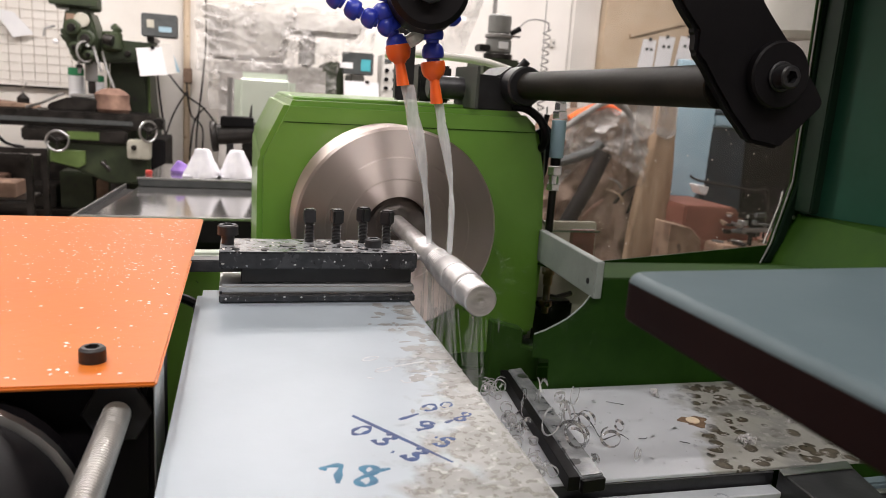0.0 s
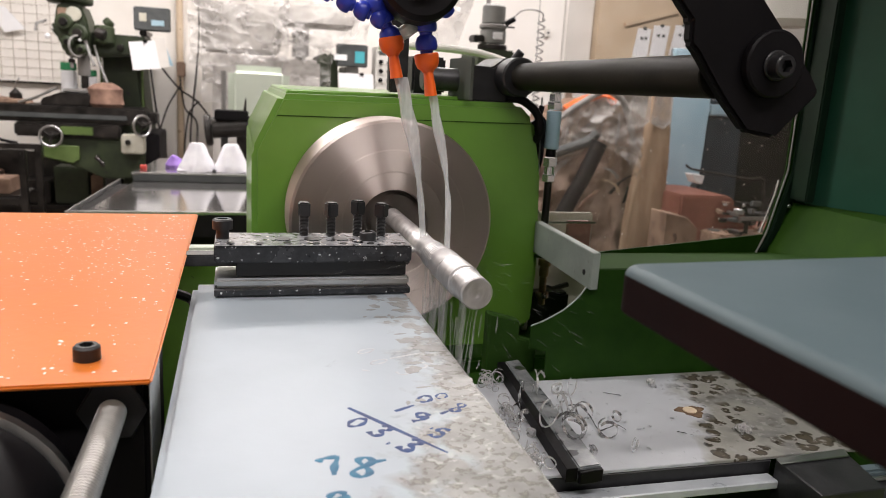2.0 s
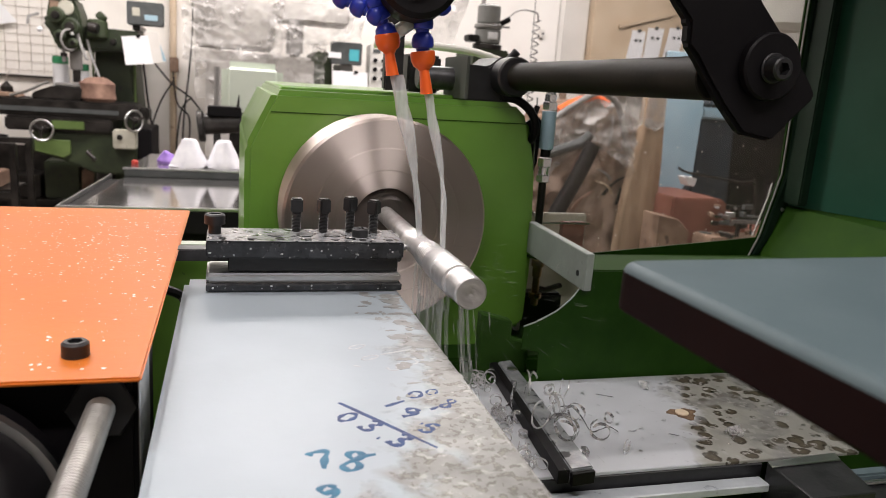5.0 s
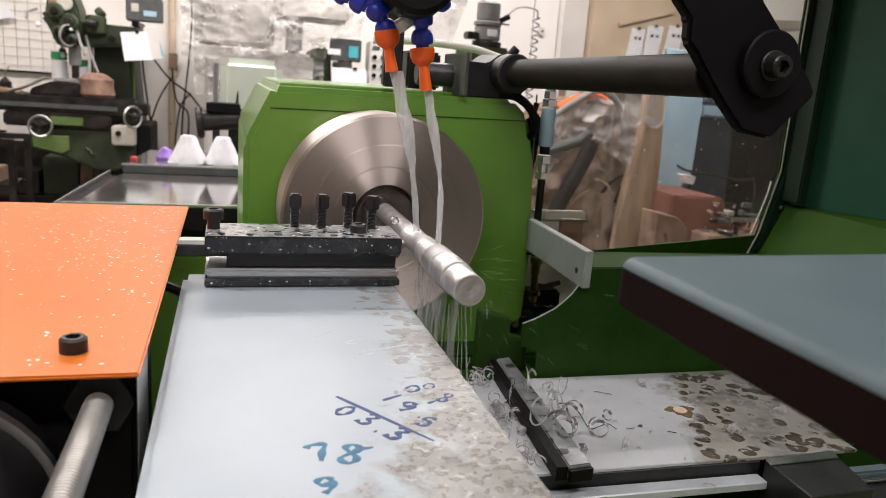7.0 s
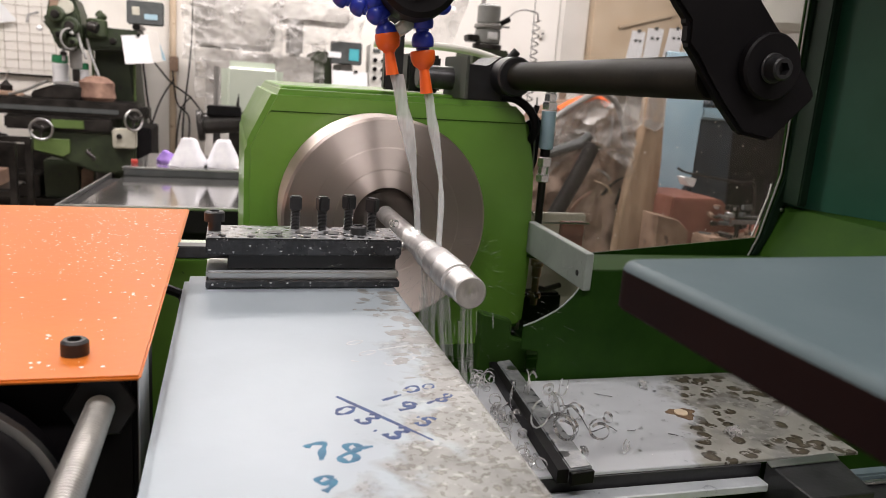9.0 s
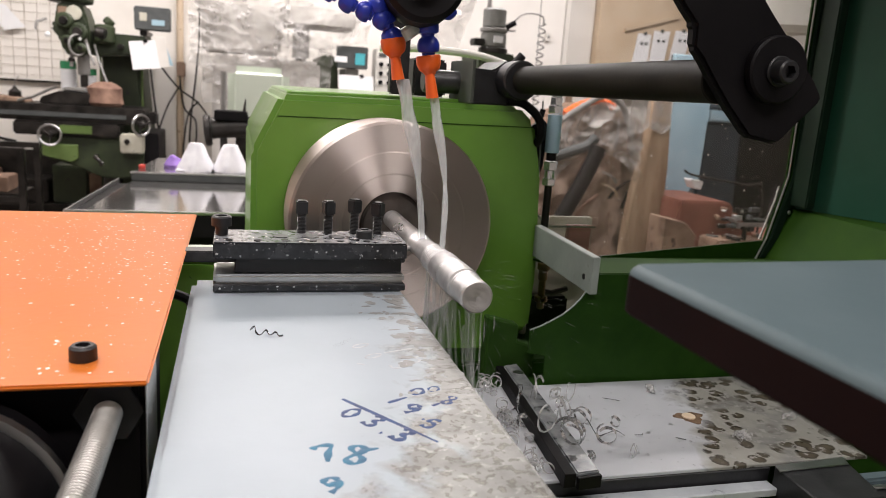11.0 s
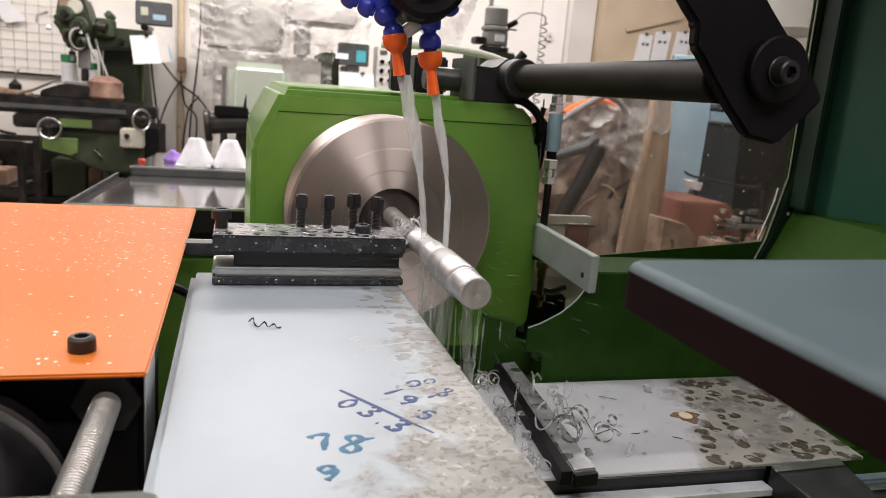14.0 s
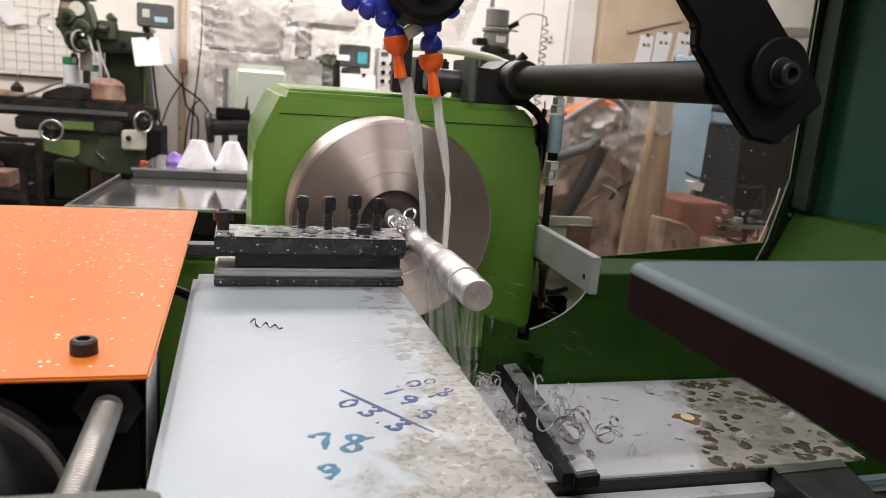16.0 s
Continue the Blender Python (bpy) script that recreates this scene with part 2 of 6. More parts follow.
def tube(pts, r, n=8):
    """A round section swept along points; r may be a list."""
    pts = [Vector(p) for p in pts]
    bm = bmesh.new()
    rings = []
    up = Vector((0.3, 0.2, 0.93))
    for k, p in enumerate(pts):
        d = (pts[min(k + 1, len(pts) - 1)] - pts[max(k - 1, 0)]).normalized()
        side = d.cross(up)
        if side.length < 1e-4:
            side = d.cross(Vector((1, 0, 0)))
        side.normalize()
        up = side.cross(d).normalized()
        rr = r[k] if isinstance(r, (list, tuple)) else r
        rings.append([bm.verts.new(p + side * (rr * math.cos(6.28318 * j / n)) + up * (rr * math.sin(6.28318 * j / n))) for j in range(n)])
    for a, c in zip(rings, rings[1:]):
        for j in range(n):
            bm.faces.new((a[j], a[(j + 1) % n], c[(j + 1) % n], c[j]))
    bm.faces.new(rings[0]), bm.faces.new(rings[-1])
    bmesh.ops.recalc_face_normals(bm, faces=bm.faces[:])
    return bm


def joined(*bms):
    out = bmesh.new()
    for b in bms:
        me = bpy.data.meshes.new("tmp")
        b.to_mesh(me)
        out.from_mesh(me)
        bpy.data.meshes.remove(me)
        b.free()
    return out


def smooth_curve(pts, n=6):
    """Catmull-Rom through the points."""
    pts = [Vector(p) for p in pts]
    out = []
    for i in range(len(pts) - 1):
        p0, p1, p2, p3 = pts[max(i - 1, 0)], pts[i], pts[i + 1], pts[min(i + 2, len(pts) - 1)]
        for k in range(n):
            t = k / n
            out.append(0.5 * (2 * p1 + (p2 - p0) * t + (2 * p0 - 5 * p1 + 4 * p2 - p3) * t * t + (3 * p1 - p0 - 3 * p2 + p3) * t ** 3))
    return out + [pts[-1]]


BASE = {}


def thing(name, loc, label, category, group="", kind=""):
    ob = new(name)
    ob.location = loc
    ob.empty_display_size = 0.02
    BASE[ob] = Vector(loc)
    return tagged(ob, label, category, group, kind)


def part(name, bm, material, parent, label="", smooth=True):
    """One mesh under a thing or a part; the bmesh is in world space."""
    base = BASE[parent]
    bmesh.ops.translate(bm, verts=bm.verts[:], vec=-base)
    me = bpy.data.meshes.new(name)
    if smooth:
        for f in bm.faces:
            f.smooth = True
        for e in bm.edges:
            if len(e.link_faces) == 2 and e.calc_face_angle(0) > 0.6:
                e.smooth = False
    bm.to_mesh(me)
    bm.free()
    me.materials.append(material)
    ob = new(name, me)
    ob.parent = parent
    BASE[ob] = base
    return tagged(ob, label)


def single(name, bm, material, loc, label, category, group="", kind="", smooth=True):
    """A thing that is one mesh."""
    holder = Vector(loc)
    BASE["tmp"] = holder
    bmesh.ops.translate(bm, verts=bm.verts[:], vec=-holder)
    me = bpy.data.meshes.new(name)
    if smooth:
        for f in bm.faces:
            f.smooth = True
        for e in bm.edges:
            if len(e.link_faces) == 2 and e.calc_face_angle(0) > 0.6:
                e.smooth = False
    bm.to_mesh(me)
    bm.free()
    me.materials.append(material)
    ob = new(name, me)
    ob.location = loc
    BASE[ob] = holder
    return tagged(ob, label, category, group, kind)


def cap_head(x, y, z, r, h, axis="z"):
    """A socket cap screw's head with a six-sided recess, standing at x, y, z."""
    n = 24
    bm = bmesh.new()
    outer = [(r, 0), (r, h - 0.0012), (r - 0.0012, h)]
    rings = [[bm.verts.new((q * math.cos(6.28318 * k / n), q * math.sin(6.28318 * k / n), hh)) for k in range(n)] for q, hh in outer]
    hexr = []
    for hh in (h, h * 0.4):
        ring = []
        for k in range(n):
            a = 6.28318 * k / n
            s = (a % (math.pi / 3)) - math.pi / 6
            q = r * 0.5 / math.cos(s)
            ring.append(bm.verts.new((q * math.cos(a), q * math.sin(a), hh)))
        hexr.append(ring)
    rings += hexr
    for a, c in zip(rings, rings[1:]):
        for k in range(n):
            bm.faces.new((a[k], a[(k + 1) % n], c[(k + 1) % n], c[k]))
    bm.faces.new(rings[0]), bm.faces.new(rings[-1])
    bmesh.ops.recalc_face_normals(bm, faces=bm.faces[:])
    if axis == "-y":
        bm.transform(Matrix.Rotation(math.pi / 2, 4, "X"))
    bmesh.ops.translate(bm, verts=bm.verts[:], vec=(x, y, z))
    return bm


# ---- room ----
def build_room():
    floor = single("floor", box(-4, 6, -3, 5, -0.1, 0.0), M_FLOOR, (0, 0, 0), "stained grey-brown concrete workshop floor", "floor", kind="structure")
    single("ceiling", box(-4, 6, -3, 5, 3.1, 3.2), M_CEIL, (0, 0, 3.1), "plain off-white workshop ceiling", "ceiling", kind="structure")
    single("wall_north", box(-4, 6, 4.7, 4.85, 0, 3.1), M_WALL, (0, 4.7, 0), "dirty off-white plastered workshop wall", "wall", kind="structure")
    # south and east walls are unseen; their dark colour only shapes reflections
    single("wall_south", box(-4, 6, -3.15, -3.0, 0, 3.1), M_DARKWALL, (0, -3.0, 0), "unseen workshop wall, darkened to deepen reflections", "wall", kind="structure")
    single("wall_west", box(-4.15, -4.0, -3, 5, 0, 3.1), M_WALL, (-4, 0, 0), "dirty off-white plastered workshop wall", "wall", kind="structure")
    single("wall_east", box(6.0, 6.15, -3, 5, 0, 3.1), M_DARKWALL, (6, 0, 0), "unseen workshop wall, darkened to deepen reflections", "wall", kind="structure")
    for tx, ty, _ in TUBES:
        t = thing("ceiling_light", (tx, ty, 3.1), "long white ceiling light with a glowing diffuser", "ceiling light", "ceiling lights")
        part("housing", box(tx - 0.65, tx + 0.65, ty - 0.09, ty + 0.09, 3.02, 3.098, 0.006), M_CEIL, t)
        part("diffuser", box(tx - 0.62, tx + 0.62, ty - 0.06, ty + 0.06, 2.97, 3.018, 0.01), M_TUBE, t, "glowing white diffuser")


# ---- the lathe ----
def build_headstock():
    h = thing("headstock", (0.03, 0.3, 0.0), "green-painted lathe headstock box behind the chuck", "lathe headstock")
    face = [(-0.1415, 0.70), (-0.1415, 1.106), (-0.111, 1.1690), (0.170, 1.1720), (0.192, 1.152), (0.206, 1.09), (0.2125, 0.968), (0.209, 0.89), (0.19, 0.885), (0.19, 0.70)]
    part("body", prism(face, "y", 0.08, 0.55, 0.0065, 4), M_GREEN, h)
    part("lid", prism([(-0.103, 1.1680), (0.165, 1.1710), (0.164, 1.1760), (-0.101, 1.1735)], "y", 0.12, 0.545, 0.0015, 1), M_GREEN, h)
    part("seam", prism([(-0.114, 1.1445), (0.188, 1.1475), (0.188, 1.1485), (-0.114, 1.1455)], "y", 0.0792, 0.0812), M_DGREEN, h, "dark seam of the cover")
    # darkened green here holds the plinth's shade in its colour
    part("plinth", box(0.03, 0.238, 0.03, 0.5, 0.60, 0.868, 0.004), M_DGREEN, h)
    part("plinth_rib", box(0.196, 0.228, 0.0, 0.06, 0.60, 0.845, 0.003), M_GREEN, h)
    for x, z in ((0.187, 0.872), (0.222, 0.84)):
        part("bolt", cap_head(x, 0.028 if x > 0.2 else 0.08, z, 0.005, 0.004, "-y"), M_BLACK, h)
    part("spindle_nose", cyl((0, 0.079, 1.05), (0, 0.05, 1.05), 0.085, 48, 0.002), M_CHUCKDARK, h)
    return h


def build_chuck():
    c = thing("chuck", (0.0055, 0.0, 1.0390), "spinning bright steel lathe chuck with stepped face", "lathe chuck")
    b = c.location
    turn = Matrix.Translation(b) @ Matrix.Rotation(math.pi / 2, 4, "X")
    prof = [(0.03, -0.076), (0.109, -0.076), (0.111, -0.074), (0.111, -0.0032), (0.1082, 0.0), (0.0800, 0.0003), (0.0785, 0.0009), (0.0775, 0.0009), (0.0570, 0.0012), (0.0555, 0.0004),
            (0.0545, 0.0004), (0.0400, 0.0022), (0.0372, 0.0016), (0.0366, -0.0140), (0.0150, -0.016), (0.0150, -0.03)]
    body = rev(prof, 96, turn)
    body.transform(Matrix.Translation(-b))
    me = bpy.data.meshes.new("body")
    for f in body.faces:
        f.smooth = True
    for e in body.edges:
        if len(e.link_faces) == 2 and e.calc_face_angle(0) > 0.35:
            e.smooth = False
    body.transform(Matrix.Rotation(-math.pi / 2, 4, "X"))
    body.to_mesh(me)
    body.free()
    me.materials.append(M_CHUCK)
    ob = new("body", me)
    ob.parent = c
    ob.rotation_euler = (math.pi / 2, 0, 0)
    BASE[ob] = Vector(b)
    for k in range(3):
        a = 2.0944 * k + 0.3
        jaw = box(0.012, 0.033, -0.008, 0.008, -0.0095, -0.002, 0.0015, 1)
        jaw.transform(Matrix.Translation(b) @ Matrix.Rotation(math.pi / 2, 4, "X") @ Matrix.Rotation(a, 4, "Z"))
        part("jaw", jaw, M_CHUCKDARK, c)
    part("bore_insert", rev([(0.014, 0.0), (0.0360, 0.0), (0.0360, 0.003), (0.028, 0.006), (0.014, 0.007)], 48, Matrix.Translation((b.x, 0.0135, b.z)) @ Matrix.Rotation(math.pi / 2, 4, "X")), M_BORE, c, "dark recessed centre of the chuck")
    part("collet", cyl((0.0, 0.016, 1.05), (0.0, -0.006, 1.05), 0.017, 32, 0.003), M_CHUCKDARK, c)
    return c


def build_workpiece():
    w = thing("workpiece", (0.0, -0.15, 1.05), "turned bright steel bar held in the chuck", "steel bar")
    turn = Matrix.Translation((0, -0.307, 1.05)) @ Matrix.Rotation(-math.pi / 2, 4, "X")
    prof = [(0.0001, 0.0004), (0.0010, 0.0), (0.0105, 0.0), (0.0115, 0.001), (0.0115, 0.024), (0.0120, 0.0245), (0.0122, 0.026)]
    part("end_collar", rev(prof + [(0.0, 0.026)], 48, turn), M_BAR, w)
    prof = [(0.0, 0.026), (0.0112, 0.026), (0.0112, 0.0285), (0.0128, 0.029), (0.0128, 0.058), (0.0120, 0.0585), (0.0120, 0.060), (0.0126, 0.0605), (0.0126, 0.085), (0.0117, 0.087)]
    part("shank", rev(prof + [(0.0, 0.087)], 48, turn), M_BAR, w)
    prof = [(0.0, 0.087), (0.0108, 0.087)]
    for k in range(7):
        prof += [(0.0108, 0.088 + k * 0.004), (0.0116, 0.089 + k * 0.004), (0.0116, 0.0905 + k * 0.004), (0.0108, 0.0915 + k * 0.004)]
    prof += [(0.0108, 0.125), (0.0098, 0.127), (0.0098, 0.165), (0.0104, 0.166), (0.0104, 0.172), (0.0092, 0.173), (0.0092, 0.29), (0.0, 0.29)]
    part("stem", rev(prof, 48, turn), M_BAR, w)
    return w


def bead(at, r, squash):
    """A small squashed drop."""
    bm = bmesh.new()
    bmesh.ops.create_icosphere(bm, subdivisions=1, radius=r)
    bm.transform(Matrix.Translation(at) @ Matrix.Diagonal((*squash, 1)))
    return bm


def build_slide():
    """The cross slide with its tool block: moves along the lathe."""
    s = thing("cross_slide", (-0.106, -0.35, 1.02), "wet ground-steel slide plate with blue handwritten figures", "machine slide")
    part("plate", box(-0.1915, -0.022, -0.66, -0.163, 0.985, 1.02, 0.0045, 4), M_SLIDE, s)
    part("saddle", box(-0.18, -0.035, -0.66, -0.10, 0.93, 0.985, 0.003), M_BLACK, s)
    block = part("tool_block", box(-0.174, -0.022, -0.207, -0.155, 1.021, 1.0265, 0.0008, 1), M_WETBLACK, s, "black steel tool block wet with coolant")
    part("flange", box(-0.174, -0.022, -0.203, -0.155, 1.0265, 1.034, 0.002, 2), M_STEEL, block, "wet bare steel flange")
    part("web", box(-0.158, -0.024, -0.197, -0.158, 1.034, 1.047, 0.0008, 1), M_BLACK, block)
    part("clamp_plate", box(-0.174, -0.022, -0.207, -0.158, 1.047, 1.0605, 0.0012, 2), M_WETBLACK, block)
    # thin grey layer: the wet black top's bright reflection, put into colour
    part("sheen_top", box(-0.1735, -0.0225, -0.2065, -0.1585, 1.0605, 1.0609), M_SHEENTOP, block, "wet top face with its sheen painted in grey")
    for i in range(7):
        x = -0.162 + i * 0.0215
        part("hole", cyl((x, -0.200, 1.0600), (x, -0.200, 1.0613), 0.0030, 16), M_SATIN, block)
    for i, x in enumerate((-0.122, -0.099, -0.077)):
        part("hole_ring", rev([(0.0042, 0), (0.0065, 0), (0.0066, 0.0006), (0.0042, 0.0006)], 24, Matrix.Translation((x, -0.184, 1.0609))), M_BLACK, block)
        part("hole", cyl((x, -0.184, 1.0600), (x, -0.184, 1.0613), 0.0046, 16), M_SATIN, block)
    for i, (x, top) in enumerate(((-0.1045, 1.0885), (-0.0825, 1.0885), (-0.0605, 1.0905), (-0.0405, 1.0885))):
        screw = part("set_screw", cyl((x, -0.168, 1.0605), (x, -0.168, top - 0.011), 0.0035, 16), M_BLACK, block)
        th = [(0.0032, 0)]
        k, z = 0, 0.0
        while z < top - 0.011 - 1.061:
            th += [(0.0032, z), (0.0041, z + 0.0005), (0.0032, z + 0.001)]
            z += 0.0012
        part("thread", rev(th, 16, Matrix.Translation((x, -0.168, 1.0605))), M_DARKSTEEL, screw)
        sq = [(0.0047 * (1 if a in (0, 3) else -1), 0.0047 * (1 if a < 2 else -1)) for a in range(4)]
        hd = prism([(x + p[0], -0.168 + p[1]) for p in sq], "z", top - 0.012, top, 0.0012, 2)
        hd.transform(Matrix.Translation((x, -0.168, 0)) @ Matrix.Rotation(0.3 * i, 4, "Z") @ Matrix.Translation((-x, 0.168, 0)))
        part("square_head", hd, M_BLACK, screw)
    for x, y, z0, r, h in ((-0.168, -0.180, 1.0685, 0.0078, 0.008), (-0.0545, -0.186, 1.0610, 0.0068, 0.007)):
        cs = part("cap_screw", cap_head(x, y, z0, r, h), M_BLACK, block)
        part("shank", cyl((x, y, 1.060), (x, y, z0 + 0.0005), r * 0.62, 16), M_BLACK, cs)
    part("tool_shank", box(-0.215, -0.016, -0.176, -0.160, 1.037, 1.0465, 0.001), M_DARKSTEEL, block, "steel turning tool shank")
    part("cutting_insert", prism([(-0.020, -0.178), (-0.0105, -0.170), (-0.0135, -0.160), (-0.022, -0.160)], "z", 1.0465, 1.0505, 0.0006, 1), M_CHIP, block)
    rnd = random.Random(17)
    beads = [bead((rnd.uniform(-0.173, -0.023), -0.2071, rnd.uniform(1.048, 1.0605) if k % 4 else rnd.uniform(1.022, 1.026)), 0.0003 + 0.0007 * rnd.random() ** 3, (rnd.uniform(0.7, 1.6), 0.4, rnd.uniform(0.6, 1.3))) for k in range(46)]
    beads += [bead((rnd.uniform(-0.173, -0.023), rnd.uniform(-0.206, -0.16), 1.061), 0.0003 + 0.0006 * rnd.random() ** 2, (rnd.uniform(0.8, 2), 1, 0.5)) for k in range(40)]
    tagged(part("droplet_film", joined(*beads), M_DROPLET, block), "small pale coolant droplets", kind="stuff")
    marks = []
    for k in range(95):
        y = rnd.uniform(-0.42, -0.212)
        x = -0.026 - abs(rnd.gauss(0, 0.019))
        big = 1.0 if k % 3 else 2.0
        rx, ry, ph = rnd.uniform(0.0012, 0.0042) * big, rnd.uniform(0.0011, 0.0032) * big, rnd.uniform(0, 6.28)
        if x - rx * 1.4 > -0.095 and x + rx * 1.4 < -0.0225:
            ang = [j * 6.28318 / 18 for j in range(18)]
            wob = [1 + 0.22 * math.sin(2 * a + ph) + 0.15 * math.sin(5 * a + 2 * ph) for a in ang]
            marks.append(prism([(x + rx * w * math.cos(a), y + ry * w * math.sin(a)) for a, w in zip(ang, wob)], "z", 1.0198, 1.02003 + 0.000025 * (k % 4)))
    tagged(part("splash_film", joined(*marks), M_WETMARK, s), "dark wet splash marks", kind="stuff")
    # bracket on the feed screw, seen as the slide comes forward
    part("bracket", prism([(-0.36, -0.62), (-0.178, -0.62), (-0.178, -0.559), (-0.184, -0.5555), (-0.36, -0.5505)], "z", 1.0205, 1.052, 0.002, 2), M_GREYBOX_DARK, s, "dark bracket round the feed screw")
    # handwriting
    G = {"0": [(0.5, 1), (0.1, 0.75), (0.1, 0.25), (0.5, 0), (0.9, 0.25), (0.9, 0.75), (0.5, 1), (0.3, 0.9)],
         "3": [(0.1, 0.9), (0.5, 1), (0.85, 0.8), (0.5, 0.55), (0.9, 0.3), (0.55, 0), (0.05, 0.12)],
         "9": [(0.85, 0.9), (0.4, 1), (0.1, 0.72), (0.45, 0.5), (0.85, 0.8), (0.8, 0.35), (0.5, 0)],
         "5": [(0.85, 1), (0.25, 0.95), (0.15, 0.6), (0.6, 0.6), (0.85, 0.3), (0.5, 0), (0.1, 0.1)],
         "8": [(0.8, 0.85), (0.45, 1), (0.2, 0.78), (0.75, 0.3), (0.5, 0), (0.15, 0.22), (0.7, 0.7), (0.85, 0.9)],
         "7": [(0.05, 0.85), (0.3, 1), (0.85, 0.95), (0.6, 0.5), (0.4, 0)],
         "-": [(0.0, 0.5), (1, 0.5)], ".": [(0.4, 0.05), (0.6, 0.05)], "/": [(0, 0), (1, 0)]}

    def ink(ch, x, y, w, h, deg, m, r=0.0009):
        r *= 1.75
        a = radians(deg)
        pts = []
        for u, v in G[ch]:
            du, dv = (u - 0.5) * w, (v - 0.5) * h
            pts.append((x + 0.0052 + du * math.cos(a) - dv * math.sin(a), y + 0.001 + du * math.sin(a) + dv * math.cos(a), 1.02))
        bm = tube(smooth_curve(pts, 5), [r * (0.75 + 0.25 * math.sin(k * 0.9)) for k in range(len(pts) * 5 - 4)], 6)
        bmesh.ops.scale(bm, vec=(1, 1, 0.12), space=Matrix.Translation((0, 0, -1.02)), verts=bm.verts[:])
        part("ink_figure", bm, m, s)
    for ch, x, y, w, h, deg, m, r in (
            ("0", -0.1046, -0.4306, 0.007, 0.011, -52, M_INK, 0.0009), ("3", -0.0948, -0.4415, 0.008, 0.012, -52, M_INK, 0.0010),
            (".", -0.0900, -0.4520, 0.006, 0.01, -52, M_INK, 0.0009), ("3", -0.0835, -0.4580, 0.008, 0.013, -50, M_INK, 0.0012),
            ("9", -0.0725, -0.4295, 0.008, 0.012, -50, M_INK, 0.0010), (".", -0.0657, -0.4398, 0.006, 0.01, -50, M_INK, 0.0008),
            ("5", -0.0665, -0.4480, 0.007, 0.011, -50, M_INK, 0.0009), ("0", -0.0640, -0.4078, 0.007, 0.009, -40, M_INK, 0.0008),
            ("0", -0.0541, -0.4055, 0.006, 0.008, -40, M_INK, 0.0005), ("8", -0.0490, -0.4215, 0.007, 0.012, -45, M_INK, 0.0008),
            ("-", -0.0580, -0.4258, 0.006, 0.01, 30, M_INK, 0.0007), ("-", -0.0776, -0.4178, 0.013, 0.01, 27, M_INK, 0.0008),
            ("/", -0.0832, -0.4377, 0.067, 0.01, -54.7, M_INK, 0.0009),
            ("7", -0.1222, -0.4715, 0.011, 0.015, 8, M_TEAL, 0.0012), ("8", -0.1083, -0.4745, 0.012, 0.017, -18, M_TEAL, 0.0012),
            ("-", -0.1020, -0.4705, 0.009, 0.01, 10, M_TEAL, 0.0010), ("9", -0.1230, -0.499, 0.009, 0.012, -10, M_TEAL, 0.0011)):
        ink(ch, x, y, w, h, deg, m, r)
    for ch, x, y, w, h, deg in (("0", -0.084, -0.332, 0.006, 0.012, -60), ("-", -0.061, -0.343, 0.022, 0.01, 20), ("0", -0.079, -0.351, 0.006, 0.012, -60), ("3", -0.066, -0.368, 0.008, 0.012, -50), ("5", -0.053, -0.360, 0.008, 0.012, -50), ("-", -0.089, -0.364, 0.005, 0.01, -30)):
        ink(ch, x, y, w, h, deg, M_FAINT, 0.0006)
    return s


def build_orange():
    o = thing("guard_cover", (-0.3, -0.2, 0.9), "bright orange painted cover plate speckled with coolant", "cover plate")
    part("plate", box(-0.60, -0.195, -0.424, 0.005, 1.0445, 1.047, 0.001, 2), M_ORANGE, o)
    bx = part("housing", box(-0.60, -0.1985, -0.405, -0.335, 0.86, 1.0440, 0.003, 2), M_SATIN, o, "black steel housing under the cover")
    part("rear_housing", box(-0.60, -0.262, -0.334, -0.01, 0.86, 1.0440, 0.003, 2), M_SATIN, o)
    part("end_plate", box(-0.1980, -0.1970, -0.412, -0.37, 0.95, 1.040, 0.0004, 1), M_STEEL, bx, "thin bare steel edge plate")
    cs = part("cap_screw", cap_head(-0.2275, -0.3935, 1.0475, 0.0063, 0.0070), M_BLACK, o, "black socket cap screw")
    part("washer", rev([(0.003, 0), (0.0064, 0), (0.0064, 0.0006), (0.003, 0.0006)], 24, Matrix.Translation((-0.2275, -0.3935, 1.0471))), M_BLACK, cs)
    nut = part("flange_nut", cyl((-0.2145, -0.4055, 1.0255), (-0.2145, -0.409, 1.0255), 0.0165, 6, 0.001), M_BLACK, o, "black hexagonal nut")
    prof = [(0.0058, 0)]
    z = 0.0
    while z < 0.26:
        prof += [(0.0067, z + 0.0005), (0.0067, z + 0.0010), (0.0053, z + 0.0018)]
        z += 0.0022
    part("feed_screw", rev(prof, 24, Matrix.Translation((-0.2148, -0.409, 1.0255)) @ Matrix.Rotation(math.pi / 2, 4, "X")), M_ROD, nut, "fine-threaded bright steel rod")
    mo = part("motor", cyl((-0.285, -0.41, 0.985), (-0.285, -0.56, 0.985), 0.058, 40, 0.006), M_SATIN, o, "black round motor body")
    part("flange_ring", rev([(0.058, 0), (0.0615, 0.001), (0.0615, 0.006), (0.058, 0.007)], 40, Matrix.Translation((-0.285, -0.43, 0.985)) @ Matrix.Rotation(math.pi / 2, 4, "X")), M_STEEL, mo)
    part("hub", cyl((-0.285, -0.555, 0.985), (-0.285, -0.575, 0.985), 0.02, 24, 0.002), M_BLACK, mo)
    return o


